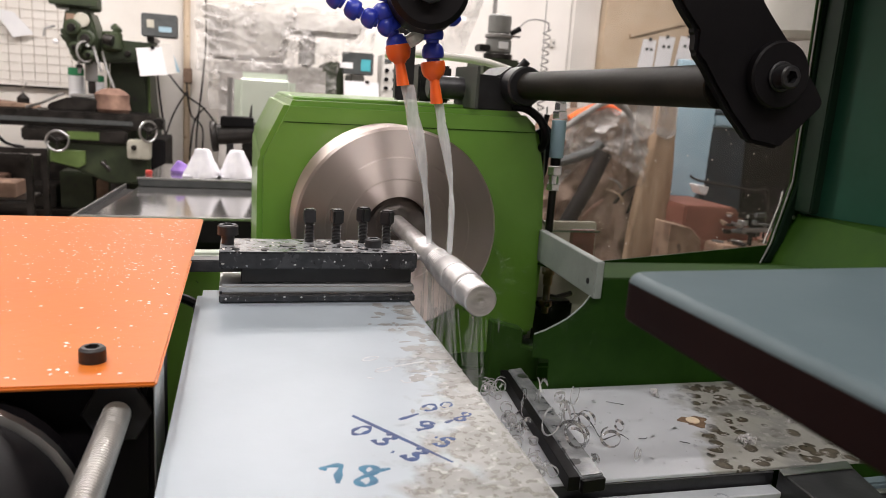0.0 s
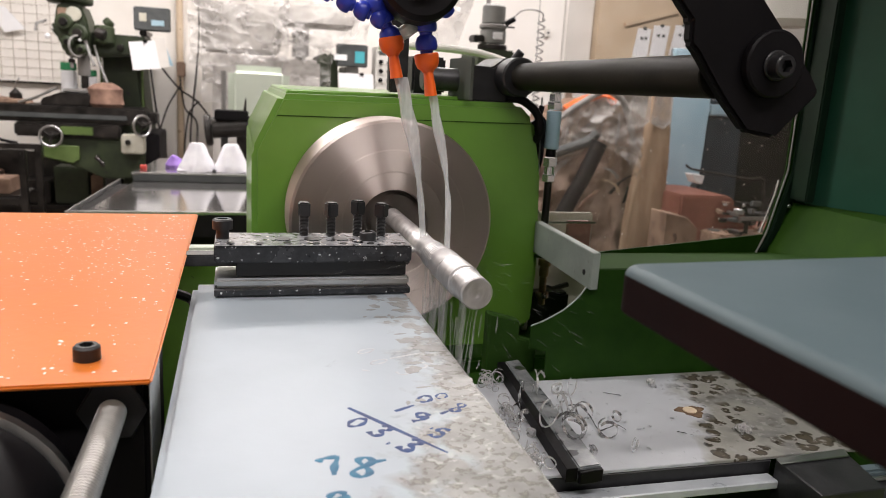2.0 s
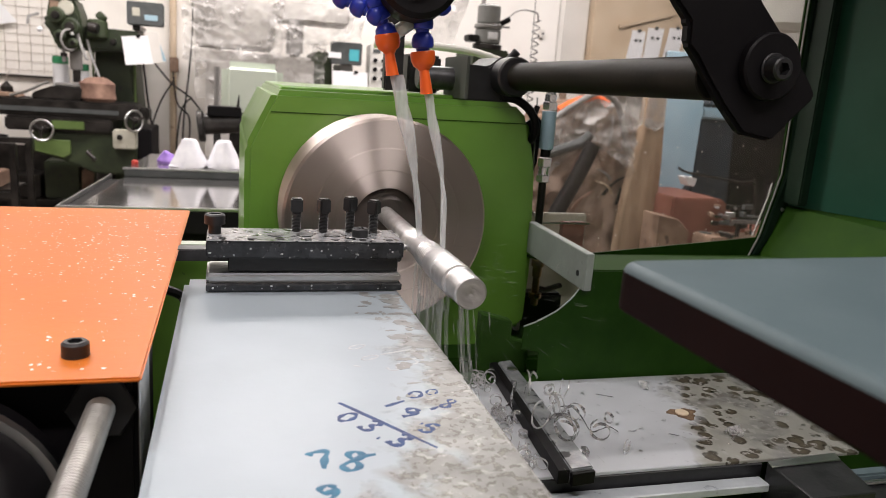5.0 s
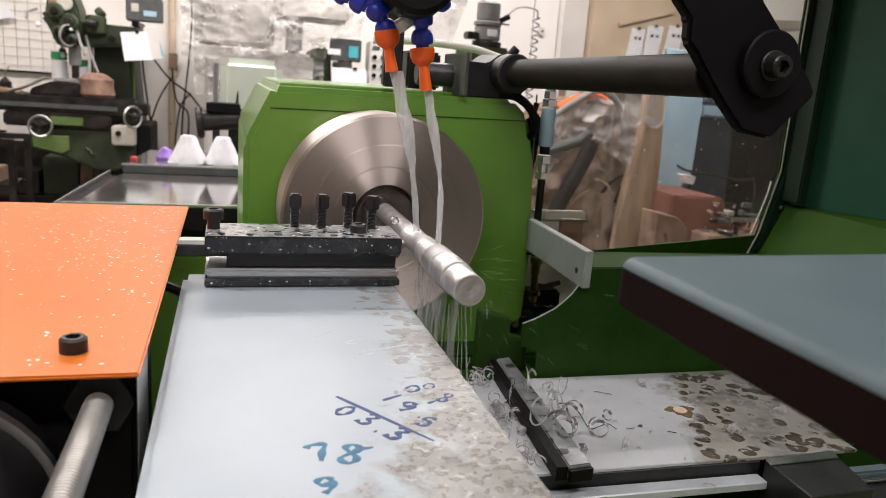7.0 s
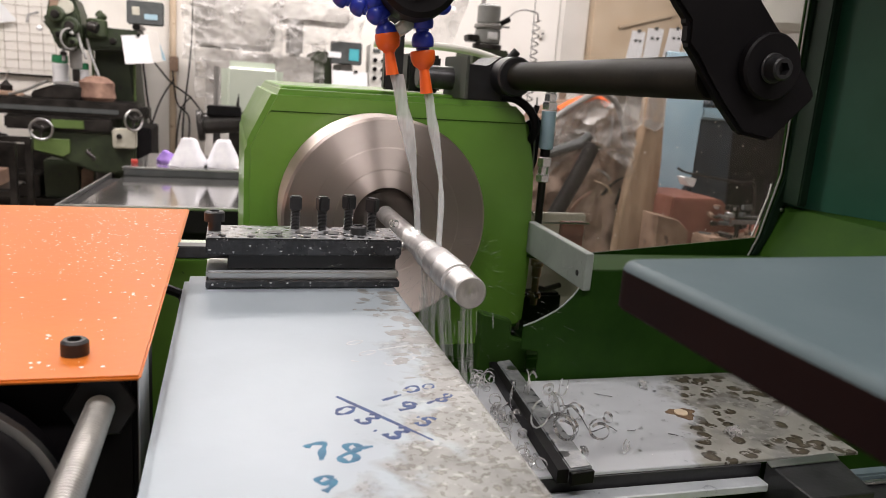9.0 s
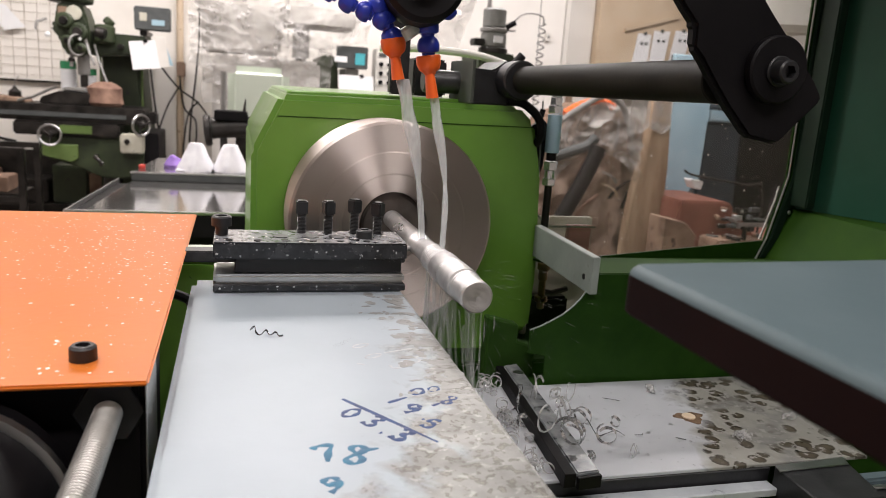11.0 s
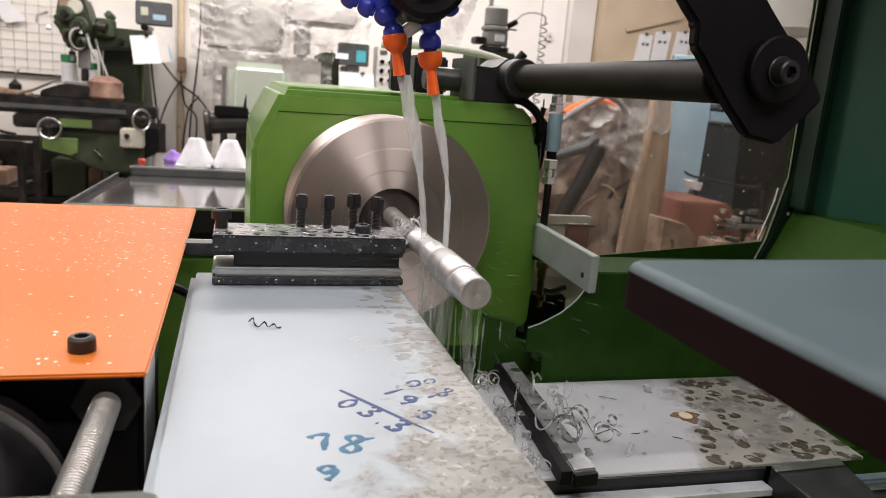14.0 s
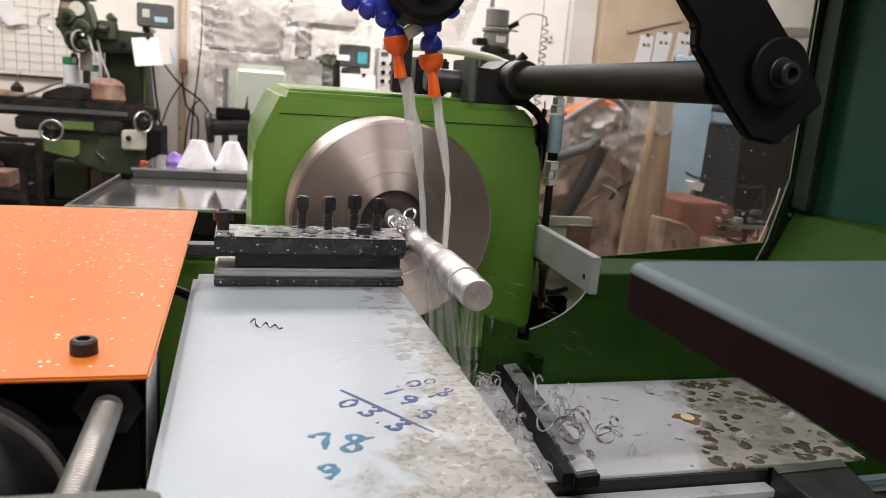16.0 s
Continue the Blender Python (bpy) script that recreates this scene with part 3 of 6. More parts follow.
def build_bed():
    b = thing("bed_cover", (0.26, -0.18, 0.8), "wet steel bed cover plate with brown drying stains", "machine bed")
    part("plate", prism([(0.01, -0.277), (0.392, -0.281), (0.41, -0.094), (0.01, -0.094)], "z", 0.8868, 0.89, 0.0006, 1), M_BED, b)
    part("front_lip", prism([(0.03, -0.2765), (0.289, -0.2805), (0.289, -0.262), (0.03, -0.262)], "z", 0.868, 0.8866, 0.001, 1), M_BLACK, b)
    part("gutter", prism([(0.03, -0.293), (0.286, -0.296), (0.286, -0.2815), (0.03, -0.2775)], "z", 0.868, 0.8755, 0.001, 1), M_FILMSTEEL, b, "wet bare steel gutter strip")
    part("base", box(0.02, 0.6, -0.26, -0.05, 0.55, 0.8860, 0.004), M_DGREEN, b)
    ringv = [(0.2705 + 0.0135 * (1 + 0.25 * math.sin(3 * a) + 0.12 * math.sin(7 * a)) * math.cos(a), -0.187 + 0.0115 * (1 + 0.25 * math.sin(3 * a) + 0.12 * math.sin(7 * a)) * math.sin(a)) for a in [k * 0.2094 for k in range(30)]]
    part("rust_ring", prism(ringv, "z", 0.8901, 0.8904), M_RUST, b, "brown rust mark")
    part("pin", rev([(0, 0.0012), (0.0062, 0.0012), (0.0066, 0.0008), (0.0066, 0)], 24, Matrix.Translation((0.2695, -0.186, 0.8905))), mat("cream_plug", (0.62, 0.5, 0.36), (0.7, 0.58, 0.42), 80, 0.6), b, "cream round plug")
    g = part("gib_strip", prism([(0.119, -0.068), (0.136, -0.064), (0.119, -0.290), (0.0985, -0.292)], "z", 0.8905, 0.903, 0.0012, 2), M_GIB, b, "grey steel strip with black sides")
    part("strip_bolt", cyl((0.1275, -0.09, 0.903), (0.1275, -0.09, 0.9038), 0.0055, 20), M_STEEL, g)
    part("strip_side", prism([(0.1105, -0.068), (0.1188, -0.068), (0.0983, -0.2915), (0.0885, -0.2915)], "z", 0.8905, 0.9025, 0.0004, 1), M_SATIN, g)
    part("strip_end", prism([(0.0985, -0.2925), (0.119, -0.2905), (0.119, -0.2945), (0.0985, -0.2965)], "z", 0.8905, 0.901, 0.0004, 1), M_SATIN, g)
    k = part("clamp_block", prism([(0.283, -0.345), (0.345, -0.345), (0.362, -0.283), (0.286, -0.2875)], "z", 0.80, 0.8915, 0.001, 1), M_BLACK, b, "wet black clamp block")
    # bright strip laid on the black block for its wet top's reflection
    part("clamp_top", prism([(0.283, -0.298), (0.356, -0.296), (0.361, -0.2835), (0.286, -0.2885)], "z", 0.8917, 0.8932, 0.0005, 1), M_STEEL, k, "bright steel strip for the wet top's reflection")
    r = part("rail", box(0.318, 0.60, -0.345, -0.3105, 0.82, 0.8775, 0.003, 2), M_BLACK, b, "wet black guide rail")
    # paler strips stand for light reflected along the black rail's top
    part("rail_top", box(0.322, 0.60, -0.3100, -0.2975, 0.878, 0.885, 0.002, 2), M_GREYPLATE, r)
    part("rail_edge", box(0.320, 0.60, -0.3165, -0.3105, 0.878, 0.8812, 0.0015, 2), M_STEEL, r)
    part("tray", box(0.10, 0.6, -0.50, -0.297, 0.80, 0.835, 0.003), M_LIME, b, "yellow-green lower tray")
    return b


def build_front_plate():
    p = thing("cover_plate", (0.2, -0.6, 1.107), "thick grey-blue painted plate with dark brown edge", "machine plate")
    corner = [(-0.0175 + 0.008 * (1 - math.cos(a)), -0.5275 + 0.008 * math.sin(a)) for a in [k * 0.26 for k in range(7)]]
    outline = corner + [(0.42, -0.4905), (0.42, -0.95), (-0.0115, -0.95)]

    def inset(poly, d):
        """A convex outline drawn in by d."""
        out, n = [], len(poly)
        for i in range(n):
            a, b, c = Vector(poly[i - 1]), Vector(poly[i]), Vector(poly[(i + 1) % n])
            u, w = (b - a).normalized(), (c - b).normalized()
            nu, nw = Vector((u.y, -u.x)), Vector((w.y, -w.x))
            out.append(b + (nu + nw) * (d / (1 + nu.dot(nw))))
        return out
    bm = bmesh.new()
    rings = []
    for z, d in [(1.1065, 0.001), (1.1075, 0.0)] + [(1.1205 + 0.0045 * math.sin(k * 0.19635), 0.0045 * (1 - math.cos(k * 0.19635))) for k in range(9)]:
        rings.append([bm.verts.new((q.x, q.y, z)) for q in inset(outline, d)])
    for a, c in zip(rings, rings[1:]):
        for k in range(len(a)):
            bm.faces.new((a[k], a[(k + 1) % len(a)], c[(k + 1) % len(a)], c[k]))
    bm.faces.new(rings[0]), bm.faces.new(rings[-1])
    bmesh.ops.recalc_face_normals(bm, faces=bm.faces[:])
    slab = part("slab", bm, M_GREYPLATE, p, smooth=False)
    # the painted top wraps over the rounded rim, the sides are brown
    slab.data.materials.append(M_BROWNEDGE)
    for f in slab.data.polygons:
        f.material_index = 0 if f.normal.z > 0.25 else 1
    s = thing("plate_stand", (0.32, -0.75, 0.0), "black steel stand carrying the grey plate", "steel stand")
    part("column", box(0.26, 0.36, -0.80, -0.70, 0.0, 1.1045, 0.004), M_SATIN, s)
    return p


def build_arm():
    a = thing("pivot_arm", (0.2, -0.29, 1.2), "black painted pivot arm clamped to a dark steel bar", "machine arm")
    poly = [(0.083, 1.31), (0.1274, 1.2509), (0.139, 1.2393), (0.1397, 1.2247), (0.1471, 1.2178), (0.157, 1.2054), (0.1734, 1.1865), (0.1937, 1.1667), (0.2189, 1.1629), (0.2525, 1.1969), (0.2460, 1.2065), (0.234, 1.2194), (0.1946, 1.2579), (0.150, 1.31)]
    part("plate", prism(poly, "y", -0.308, -0.297, 0.0025, 2), M_SATIN, a)
    bo = part("boss", cyl((0.2045, -0.3082, 1.2145), (0.2045, -0.3165, 1.2145), 0.0235, 40, 0.0015), M_SATIN, a)
    part("washer", cyl((0.2035, -0.3167, 1.2135), (0.2035, -0.3190, 1.2135), 0.0105, 32, 0.0008), M_BLACK, bo)
    part("cap_screw", cap_head(0.2025, -0.3192, 1.2130, 0.0080, 0.010, "-y"), M_BLACK, bo)
    part("tie_bar", cyl((0.1727, -0.2965, 1.2045), (0.160, 0.20, 1.2015), 0.0158, 40, 0.001), mat("dark_steel_bar", (0.009, 0.008, 0.006), (0.018, 0.016, 0.012), 24, 0.56, 0.1, metal=0.0, spec=0.12, bump=0.06, bscale=200), a, "dark oiled steel bar")
    c = part("clamp", prism([(0.108, 1.172), (0.178, 1.172), (0.186, 1.19), (0.182, 1.214), (0.168, 1.224), (0.150, 1.224), (0.135, 1.212), (0.108, 1.213)], "y", 0.085, 0.165, 0.002, 2), M_BLACK, a, "black clamp block on the headstock")
    part("collar", cyl((0.160, 0.086, 1.2018), (0.160, 0.055, 1.2018), 0.0225, 36, 0.002), M_BLACK, c)
    part("thumb_screw", cyl((0.173, 0.12, 1.222), (0.181, 0.115, 1.234), 0.0055, 16, 0.001), M_BLACK, c)
    rc = part("rear_clamp", box(0.055, 0.098, 0.16, 0.22, 1.176, 1.222, 0.003), M_BLACK, a)
    part("cap_screw", cap_head(0.085, 0.18, 1.2222, 0.005, 0.005), M_BLACK, rc)
    part("clamp_cheek", box(0.104, 0.1075, 0.07, 0.165, 1.172, 1.2215, 0.001), M_GREYBOX_DARK, a, "grey-green clamp cheek")
    part("white_pipe", tube(smooth_curve([(0.04, 0.32, 1.238), (0.085, 0.31, 1.241), (0.135, 0.30, 1.2405), (0.188, 0.30, 1.237), (0.24, 0.31, 1.226)], 6), 0.0055, 10), M_PIPE, a, "curved off-white pipe")
    part("round_boss", cyl((0.06, 0.13, 1.195), (0.135, 0.13, 1.195), 0.014, 28, 0.002), M_DARKSTEEL, a)
    return a


def ball_link(m, r):
    """One link of a ball-jointed coolant hose along z: a bell and a ball."""
    prof = [(0.0, -r * 0.8), (r * 0.5, -r * 0.76), (r * 0.82, -r * 0.5), (r * 0.97, -r * 0.12), (r * 1.0, r * 0.2), (r * 0.96, r * 0.5), (r * 0.86, r * 0.62), (r * 0.6, r * 0.66), (r * 0.56, r * 0.95), (0.0, r * 0.95)]
    return rev(prof, 24, m)


def build_hoses():
    hub = thing("coolant_manifold", (-0.02, -0.17, 1.255), "black round coolant manifold hub", "coolant manifold")
    part("disc", cyl((-0.020, -0.165, 1.262), (-0.024, -0.205, 1.264), 0.031, 40, 0.004), M_SATIN, hub)
    part("rim", cyl((-0.0245, -0.2052, 1.264), (-0.0255, -0.214, 1.2645), 0.013, 32, 0.002), M_BLACK, hub)
    part("cap_screw", cap_head(-0.0245, -0.2142, 1.2645, 0.007, 0.005, "-y"), M_STEEL, hub)
    part("hanger", box(-0.034, -0.012, -0.165, -0.045, 1.285, 1.30, 0.003), M_BLACK, hub)
    part("boom", prism([(-0.031, -0.06), (-0.014, -0.06), (0.034, 0.099), (0.016, 0.099)], "z", 1.301, 1.313, 0.001, 1), M_BLACK, hub)
    part("post", box(0.014, 0.036, 0.10, 0.116, 1.1765, 1.42, 0.002), M_BLACK, hub, "black upright post")
    part("outlet", cyl((-0.030, -0.17, 1.232), (-0.024, -0.17, 1.224), 0.009, 20, 0.002), mat("clear_fitting", (0.5, 0.53, 0.5), (0.65, 0.67, 0.63), 60, 0.25), hub)
    lines = [((-0.105, -0.17, 1.262), (-0.085, -0.17, 1.250), (-0.068, -0.17, 1.2425), (-0.0500, -0.172, 1.2355)),
             ((-0.051, -0.172, 1.262), (-0.0525, -0.17, 1.2485), (-0.0505, -0.17, 1.2425), (-0.0455, -0.17, 1.2335), (-0.0402, -0.17, 1.2235)),
             ((-0.0120, -0.17, 1.245), (-0.0118, -0.17, 1.2340), (-0.0105, -0.17, 1.2195))]
    tips = {1: ((-0.0385, -0.17, 1.2165), (-0.0335, -0.17, 1.191)), 2: ((-0.0092, -0.17, 1.2055), (-0.0045, -0.17, 1.1785))}
    for i, pts in enumerate(lines):
        hose = thing("coolant_hose", pts[0], "blue ball-jointed coolant hose" + (" with orange nozzle" if i in tips else " bending behind the manifold"), "coolant hose", "coolant hoses")
        curve = smooth_curve(pts, 8)
        total = sum((Vector(a) - Vector(b)).length for a, b in zip(curve, curve[1:]))
        count = max(1, round(total / 0.0138))
        for k in range(count + 1):
            f = k / count * (len(curve) - 1)
            j = min(int(f), len(curve) - 2)
            p = Vector(curve[j]).lerp(Vector(curve[j + 1]), f - j)
            d = (Vector(curve[j + 1]) - Vector(curve[j])).normalized()
            m = Matrix.Translation(p) @ d.to_track_quat("Z", "Y").to_matrix().to_4x4()
            part("link", ball_link(m, 0.0090 if i else 0.0080), M_BLUE, hose)
        if i in tips:
            p, q = Vector(tips[i][0]), Vector(tips[i][1])
            d = (q - p).normalized()
            m = Matrix.Translation(p) @ d.to_track_quat("Z", "Y").to_matrix().to_4x4()
            n = part("nozzle", rev([(0.0, -0.0065), (0.0092, -0.006), (0.0100, -0.0045), (0.0098, 0.001), (0.0084, 0.005), (0.0052, 0.0075), (0.0046, 0.009), (0.0, 0.009)], 28, m), M_NOZZLE, hose, "orange plastic nozzle")
            sp = rev([(0.0047, 0.007), (0.0086, (q - p).length), (0.0074, (q - p).length), (0.003, 0.012)], 28)
            for v in sp.verts:
                v.co.y *= 0.8 - 12 * max(0, v.co.z - 0.008)
            sp.transform(m)
            part("spout", sp, M_NOZZLE, n, "flared flat orange spout")
    right = thing("coolant_hose", (0.012, -0.15, 1.25), "blue ball-jointed hose link beside the manifold", "coolant hose", "coolant hoses")
    for p, d in (((0.006, -0.16, 1.2475), (0.6, 0, 0.8)), ((0.004, -0.158, 1.262), (0, 0, 1))):
        m = Matrix.Translation(p) @ Vector(d).normalized().to_track_quat("Z", "Y").to_matrix().to_4x4()
        part("link", ball_link(m, 0.0075), M_BLUE, right)


def build_enclosure():
    """Green splash guard with a clear window on the far side of the lathe."""
    e = thing("splash_guard", (0.4, 0.1, 0.8), "green sheet-metal splash guard, coloured dark for shade, with clear plastic window", "splash guard")
    y0, y1 = 0.100, 0.1025
    # window frame sheet, ledge and the lower sheet with its round cut-out
    poly = [(0.30, 0.94), (0.66, 0.94), (0.66, 1.36), (0.578, 1.36), (0.583, 1.095), (0.562, 1.008), (0.303, 0.983)]
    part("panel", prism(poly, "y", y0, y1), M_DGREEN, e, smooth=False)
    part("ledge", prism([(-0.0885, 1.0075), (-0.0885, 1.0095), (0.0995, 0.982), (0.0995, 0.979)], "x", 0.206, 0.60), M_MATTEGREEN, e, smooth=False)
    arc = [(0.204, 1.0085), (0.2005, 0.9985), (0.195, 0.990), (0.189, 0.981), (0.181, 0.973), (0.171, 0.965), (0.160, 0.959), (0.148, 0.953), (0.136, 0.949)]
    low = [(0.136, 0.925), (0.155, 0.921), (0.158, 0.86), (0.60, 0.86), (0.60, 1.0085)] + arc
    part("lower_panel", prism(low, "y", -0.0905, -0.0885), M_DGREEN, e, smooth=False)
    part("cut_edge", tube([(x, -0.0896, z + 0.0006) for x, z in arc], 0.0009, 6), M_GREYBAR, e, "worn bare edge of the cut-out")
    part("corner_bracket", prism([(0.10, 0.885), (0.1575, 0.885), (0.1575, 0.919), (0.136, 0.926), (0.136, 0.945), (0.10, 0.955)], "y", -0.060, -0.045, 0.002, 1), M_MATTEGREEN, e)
    w = part("window", box(0.236, 0.60, 0.106, 0.109, 0.97, 1.36), M_PANE, e, "scratched clear plastic window")
    w.visible_shadow = False
    part("window_edge", tube([(0.300, 0.1045, 1.022), (0.228, 0.1045, 1.022), (0.214, 0.1045, 1.04), (0.209, 0.1045, 1.18)], 0.0012, 6), M_STEEL, e)
    part("frame_strip", prism([(0.587, 1.36), (0.592, 1.10), (0.571, 1.015), (0.556, 0.985), (0.564, 0.985), (0.582, 1.015), (0.604, 1.10), (0.599, 1.36)], "y", 0.094, 0.0995), M_FRAMEGREEN, e)
    part("seal", tube([(0.580, 0.097, 1.36), (0.584, 0.097, 1.10), (0.564, 0.097, 1.012), (0.548, 0.097, 0.975)], 0.0014, 6), M_STEEL, e)
    part("bent_edge", tube([(0.5760, 0.1035, 1.085), (0.5735, 0.1035, 1.066), (0.560, 0.1035, 1.018), (0.557, 0.1035, 1.009)], 0.0014, 6), M_CHIP, e, "bright bent edge of the window")
    for x, z in ((0.5915, 1.05), (0.6, 1.12), (0.598, 1.2), (0.596, 1.28)):
        part("rivet", cyl((x, 0.094, z), (x, 0.0915, z), 0.003, 12, 0.001), M_STEEL, e)
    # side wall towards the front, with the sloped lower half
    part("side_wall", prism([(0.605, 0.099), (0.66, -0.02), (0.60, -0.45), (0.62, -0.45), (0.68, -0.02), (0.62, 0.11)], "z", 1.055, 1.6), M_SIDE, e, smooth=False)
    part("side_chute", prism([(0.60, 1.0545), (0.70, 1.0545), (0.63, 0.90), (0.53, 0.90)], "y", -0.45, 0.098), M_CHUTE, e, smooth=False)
    part("roof", box(0.26, 0.70, -0.46, 0.12, 1.602, 1.61), M_DGREEN, e)
    part("upper_panel", box(0.26, 0.66, 0.1, 0.1025, 1.361, 1.6), M_DGREEN, e)
    part("door_rail", box(0.588, 0.603, 0.06, 0.092, 1.06, 1.5, 0.002), M_FRAMEGREEN, e)
    return e


def build_latch():
    l = thing("stop_bar", (0.2, 0.0, 1.0), "grey painted flat bar with a drilled end", "stop bar")
    part("bar", prism([(0.203, 0.079), (0.1945, -0.098), (0.204, -0.097), (0.213, 0.079)], "z", 0.989, 1.0285, 0.001, 1), M_GREYBAR, l)
    part("hole", cyl((0.1970, -0.0800, 1.004), (0.1949, -0.0801, 1.004), 0.0032, 20), M_BLACK, l)
    return l


M_DARKSTEEL = mat("dark_tool_steel", (0.05, 0.05, 0.052), (0.1, 0.1, 0.104), 40, 0.36, 0.1, metal=0.6, bump=0.08, bscale=200)
M_BORE = mat("dark_turned_bore", (0.12, 0.1, 0.09), (0.2, 0.17, 0.155), 20, 0.38, 0.08, metal=0.6, bump=0.02, aniso=0.6)
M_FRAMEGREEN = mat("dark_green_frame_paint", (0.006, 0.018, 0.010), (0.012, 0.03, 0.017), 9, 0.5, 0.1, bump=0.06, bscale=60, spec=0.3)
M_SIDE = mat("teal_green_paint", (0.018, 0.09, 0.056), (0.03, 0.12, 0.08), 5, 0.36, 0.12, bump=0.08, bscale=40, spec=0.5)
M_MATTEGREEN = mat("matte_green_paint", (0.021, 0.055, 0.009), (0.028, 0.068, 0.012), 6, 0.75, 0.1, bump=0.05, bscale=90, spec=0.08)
M_LIME = mat("yellow_green_paint", (0.2, 0.32, 0.03), (0.25, 0.38, 0.045), 9, 0.4, 0.1, bump=0.05)
M_ROD = mat("dull_zinc_rod", (0.52, 0.51, 0.49), (0.66, 0.65, 0.62), 60, 0.36, 0.1, metal=0.9, bump=0.1, bscale=300)
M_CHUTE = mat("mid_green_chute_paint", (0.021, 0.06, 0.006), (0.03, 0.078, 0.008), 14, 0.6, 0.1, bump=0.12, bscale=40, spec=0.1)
M_RUST = mat("rust_mark", (0.12, 0.07, 0.04), (0.22, 0.15, 0.1), 120, 0.6, 0.1, bump=0.1)
M_DROPLET = mat("pale_coolant_droplet", (0.35, 0.36, 0.37), (0.6, 0.61, 0.62), 90, 0.12, 0.05, bump=0)
M_WETMARK = mat("wet_run_mark", (0.2, 0.2, 0.19), (0.275, 0.273, 0.26), 110, 0.34, 0.08, metal=0.25, bump=0.08)
# grey tones paint the sheen on the wet black tool block
M_SHEENTOP = mat("wet_top_grey_sheen", (0.3, 0.31, 0.32), (0.56, 0.57, 0.59), 90, 0.16, 0.1, metal=0.4, bump=0.35, bscale=120, c3=(0.015, 0.015, 0.017), spots=0.05)
M_FILMSTEEL = mat("wet_pale_steel", (0.4, 0.43, 0.46), (0.52, 0.55, 0.58), 30, 0.3, 0.1, metal=0.1, bump=0.05)
M_FAINT = mat("faded_ink", (0.3, 0.31, 0.33), (0.45, 0.46, 0.47), 90, 0.4, 0.1, bump=0)
M_GIB = mat("wet_grey_steel", (0.13, 0.14, 0.15), (0.32, 0.33, 0.34), 50, 0.3, 0.1, metal=0.3, bump=0.2, bscale=55, c3=(0.02, 0.02, 0.022), spots=0.04)
M_PANE = milky("hazy_clear_plastic", (0.42, 0.36, 0.31), 0.11, 0.1, (1, 1, 1), 16)
M_GREYBOX_DARK = mat("grey_green_cheek", (0.05, 0.058, 0.048), (0.08, 0.088, 0.075), 20, 0.5, 0.1, bump=0.05)
M_PIPE = mat("off_white_pipe", (0.62, 0.6, 0.55), (0.7, 0.68, 0.63), 20, 0.5, 0.1, bump=0.05)
M_GREYBAR = mat("grey_green_paint", (0.23, 0.265, 0.24), (0.3, 0.335, 0.31), 20, 0.5, 0.1, bump=0.1, bscale=150, c3=(0.2, 0.2, 0.19), spots=-0.06)

build_room()
headstock = build_headstock()
chuck = build_chuck()
workpiece = build_workpiece()
slide = build_slide()
orange_cover = build_orange()
bed = build_bed()
front_plate = build_front_plate()
build_arm()
build_hoses()
build_enclosure()
build_latch()


# ---- the workshop behind ----
M_MILL = mat("old_green_machine_paint", (0.014, 0.022, 0.009), (0.04, 0.055, 0.022), 5, 0.5, 0.15, bump=0.15, bscale=30, c3=(0.02, 0.02, 0.017), spots=-0.03)
M_MILLBRIGHT = mat("mid_green_machine_paint", (0.08, 0.13, 0.03), (0.12, 0.18, 0.05), 6, 0.5, 0.15, bump=0.1, bscale=30, c3=(0.03, 0.035, 0.02), spots=-0.04)
M_IRON = mat("dark_oily_iron", (0.008, 0.007, 0.006), (0.034, 0.029, 0.026), 16, 0.38, 0.2, metal=0.4, bump=0.2, bscale=40)
M_PAPER = mat("white_paper", (0.78, 0.78, 0.8), (0.84, 0.84, 0.85), 5, 0.8, 0.05, bump=0.05, bscale=20)
M_BEIGE = mat("beige_box_paint", (0.42, 0.4, 0.33), (0.52, 0.5, 0.42), 14, 0.55, 0.1, bump=0.1, bscale=40, c3=(0.15, 0.13, 0.1), spots=-0.05)
M_PALE = mat("pale_green_paint", (0.5, 0.56, 0.47), (0.58, 0.63, 0.54), 3, 0.5, 0.1, bump=0.06, bscale=20)
M_BROWN = mat("brown_rag", (0.14, 0.075, 0.055), (0.3, 0.18, 0.13), 14, 0.85, 0.1, bump=0.4, bscale=50)
M_CARD = mat("rusty_brown_board", (0.13, 0.075, 0.05), (0.3, 0.2, 0.14), 7, 0.75, 0.1, bump=0.3, bscale=20, c3=(0.1, 0.06, 0.045), spots=0.0)
M_TAN = mat("tan_board", (0.5, 0.38, 0.26), (0.62, 0.5, 0.37), 2.5, 0.75, 0.1, bump=0.15, bscale=20, c3=(0.36, 0.26, 0.17), spots=-0.06)
M_BLUEDOOR = mat("light_blue_paint", (0.27, 0.41, 0.49), (0.36, 0.5, 0.58), 4, 0.5, 0.1, bump=0.06, bscale=20)
M_NAVY = mat("navy_plastic", (0.012, 0.02, 0.03), (0.025, 0.04, 0.055), 6, 0.4, 0.1, bump=0.15, bscale=15)
M_TRAY = mat("worn_steel_sheet", (0.36, 0.35, 0.345), (0.48, 0.47, 0.46), 5, 0.1, 0.05, metal=0.9, bump=0.04, bscale=40)
M_TRAYEDGE = mat("grey_steel_edge", (0.2, 0.19, 0.18), (0.28, 0.27, 0.26), 9, 0.5, 0.1, bump=0.1, bscale=60)
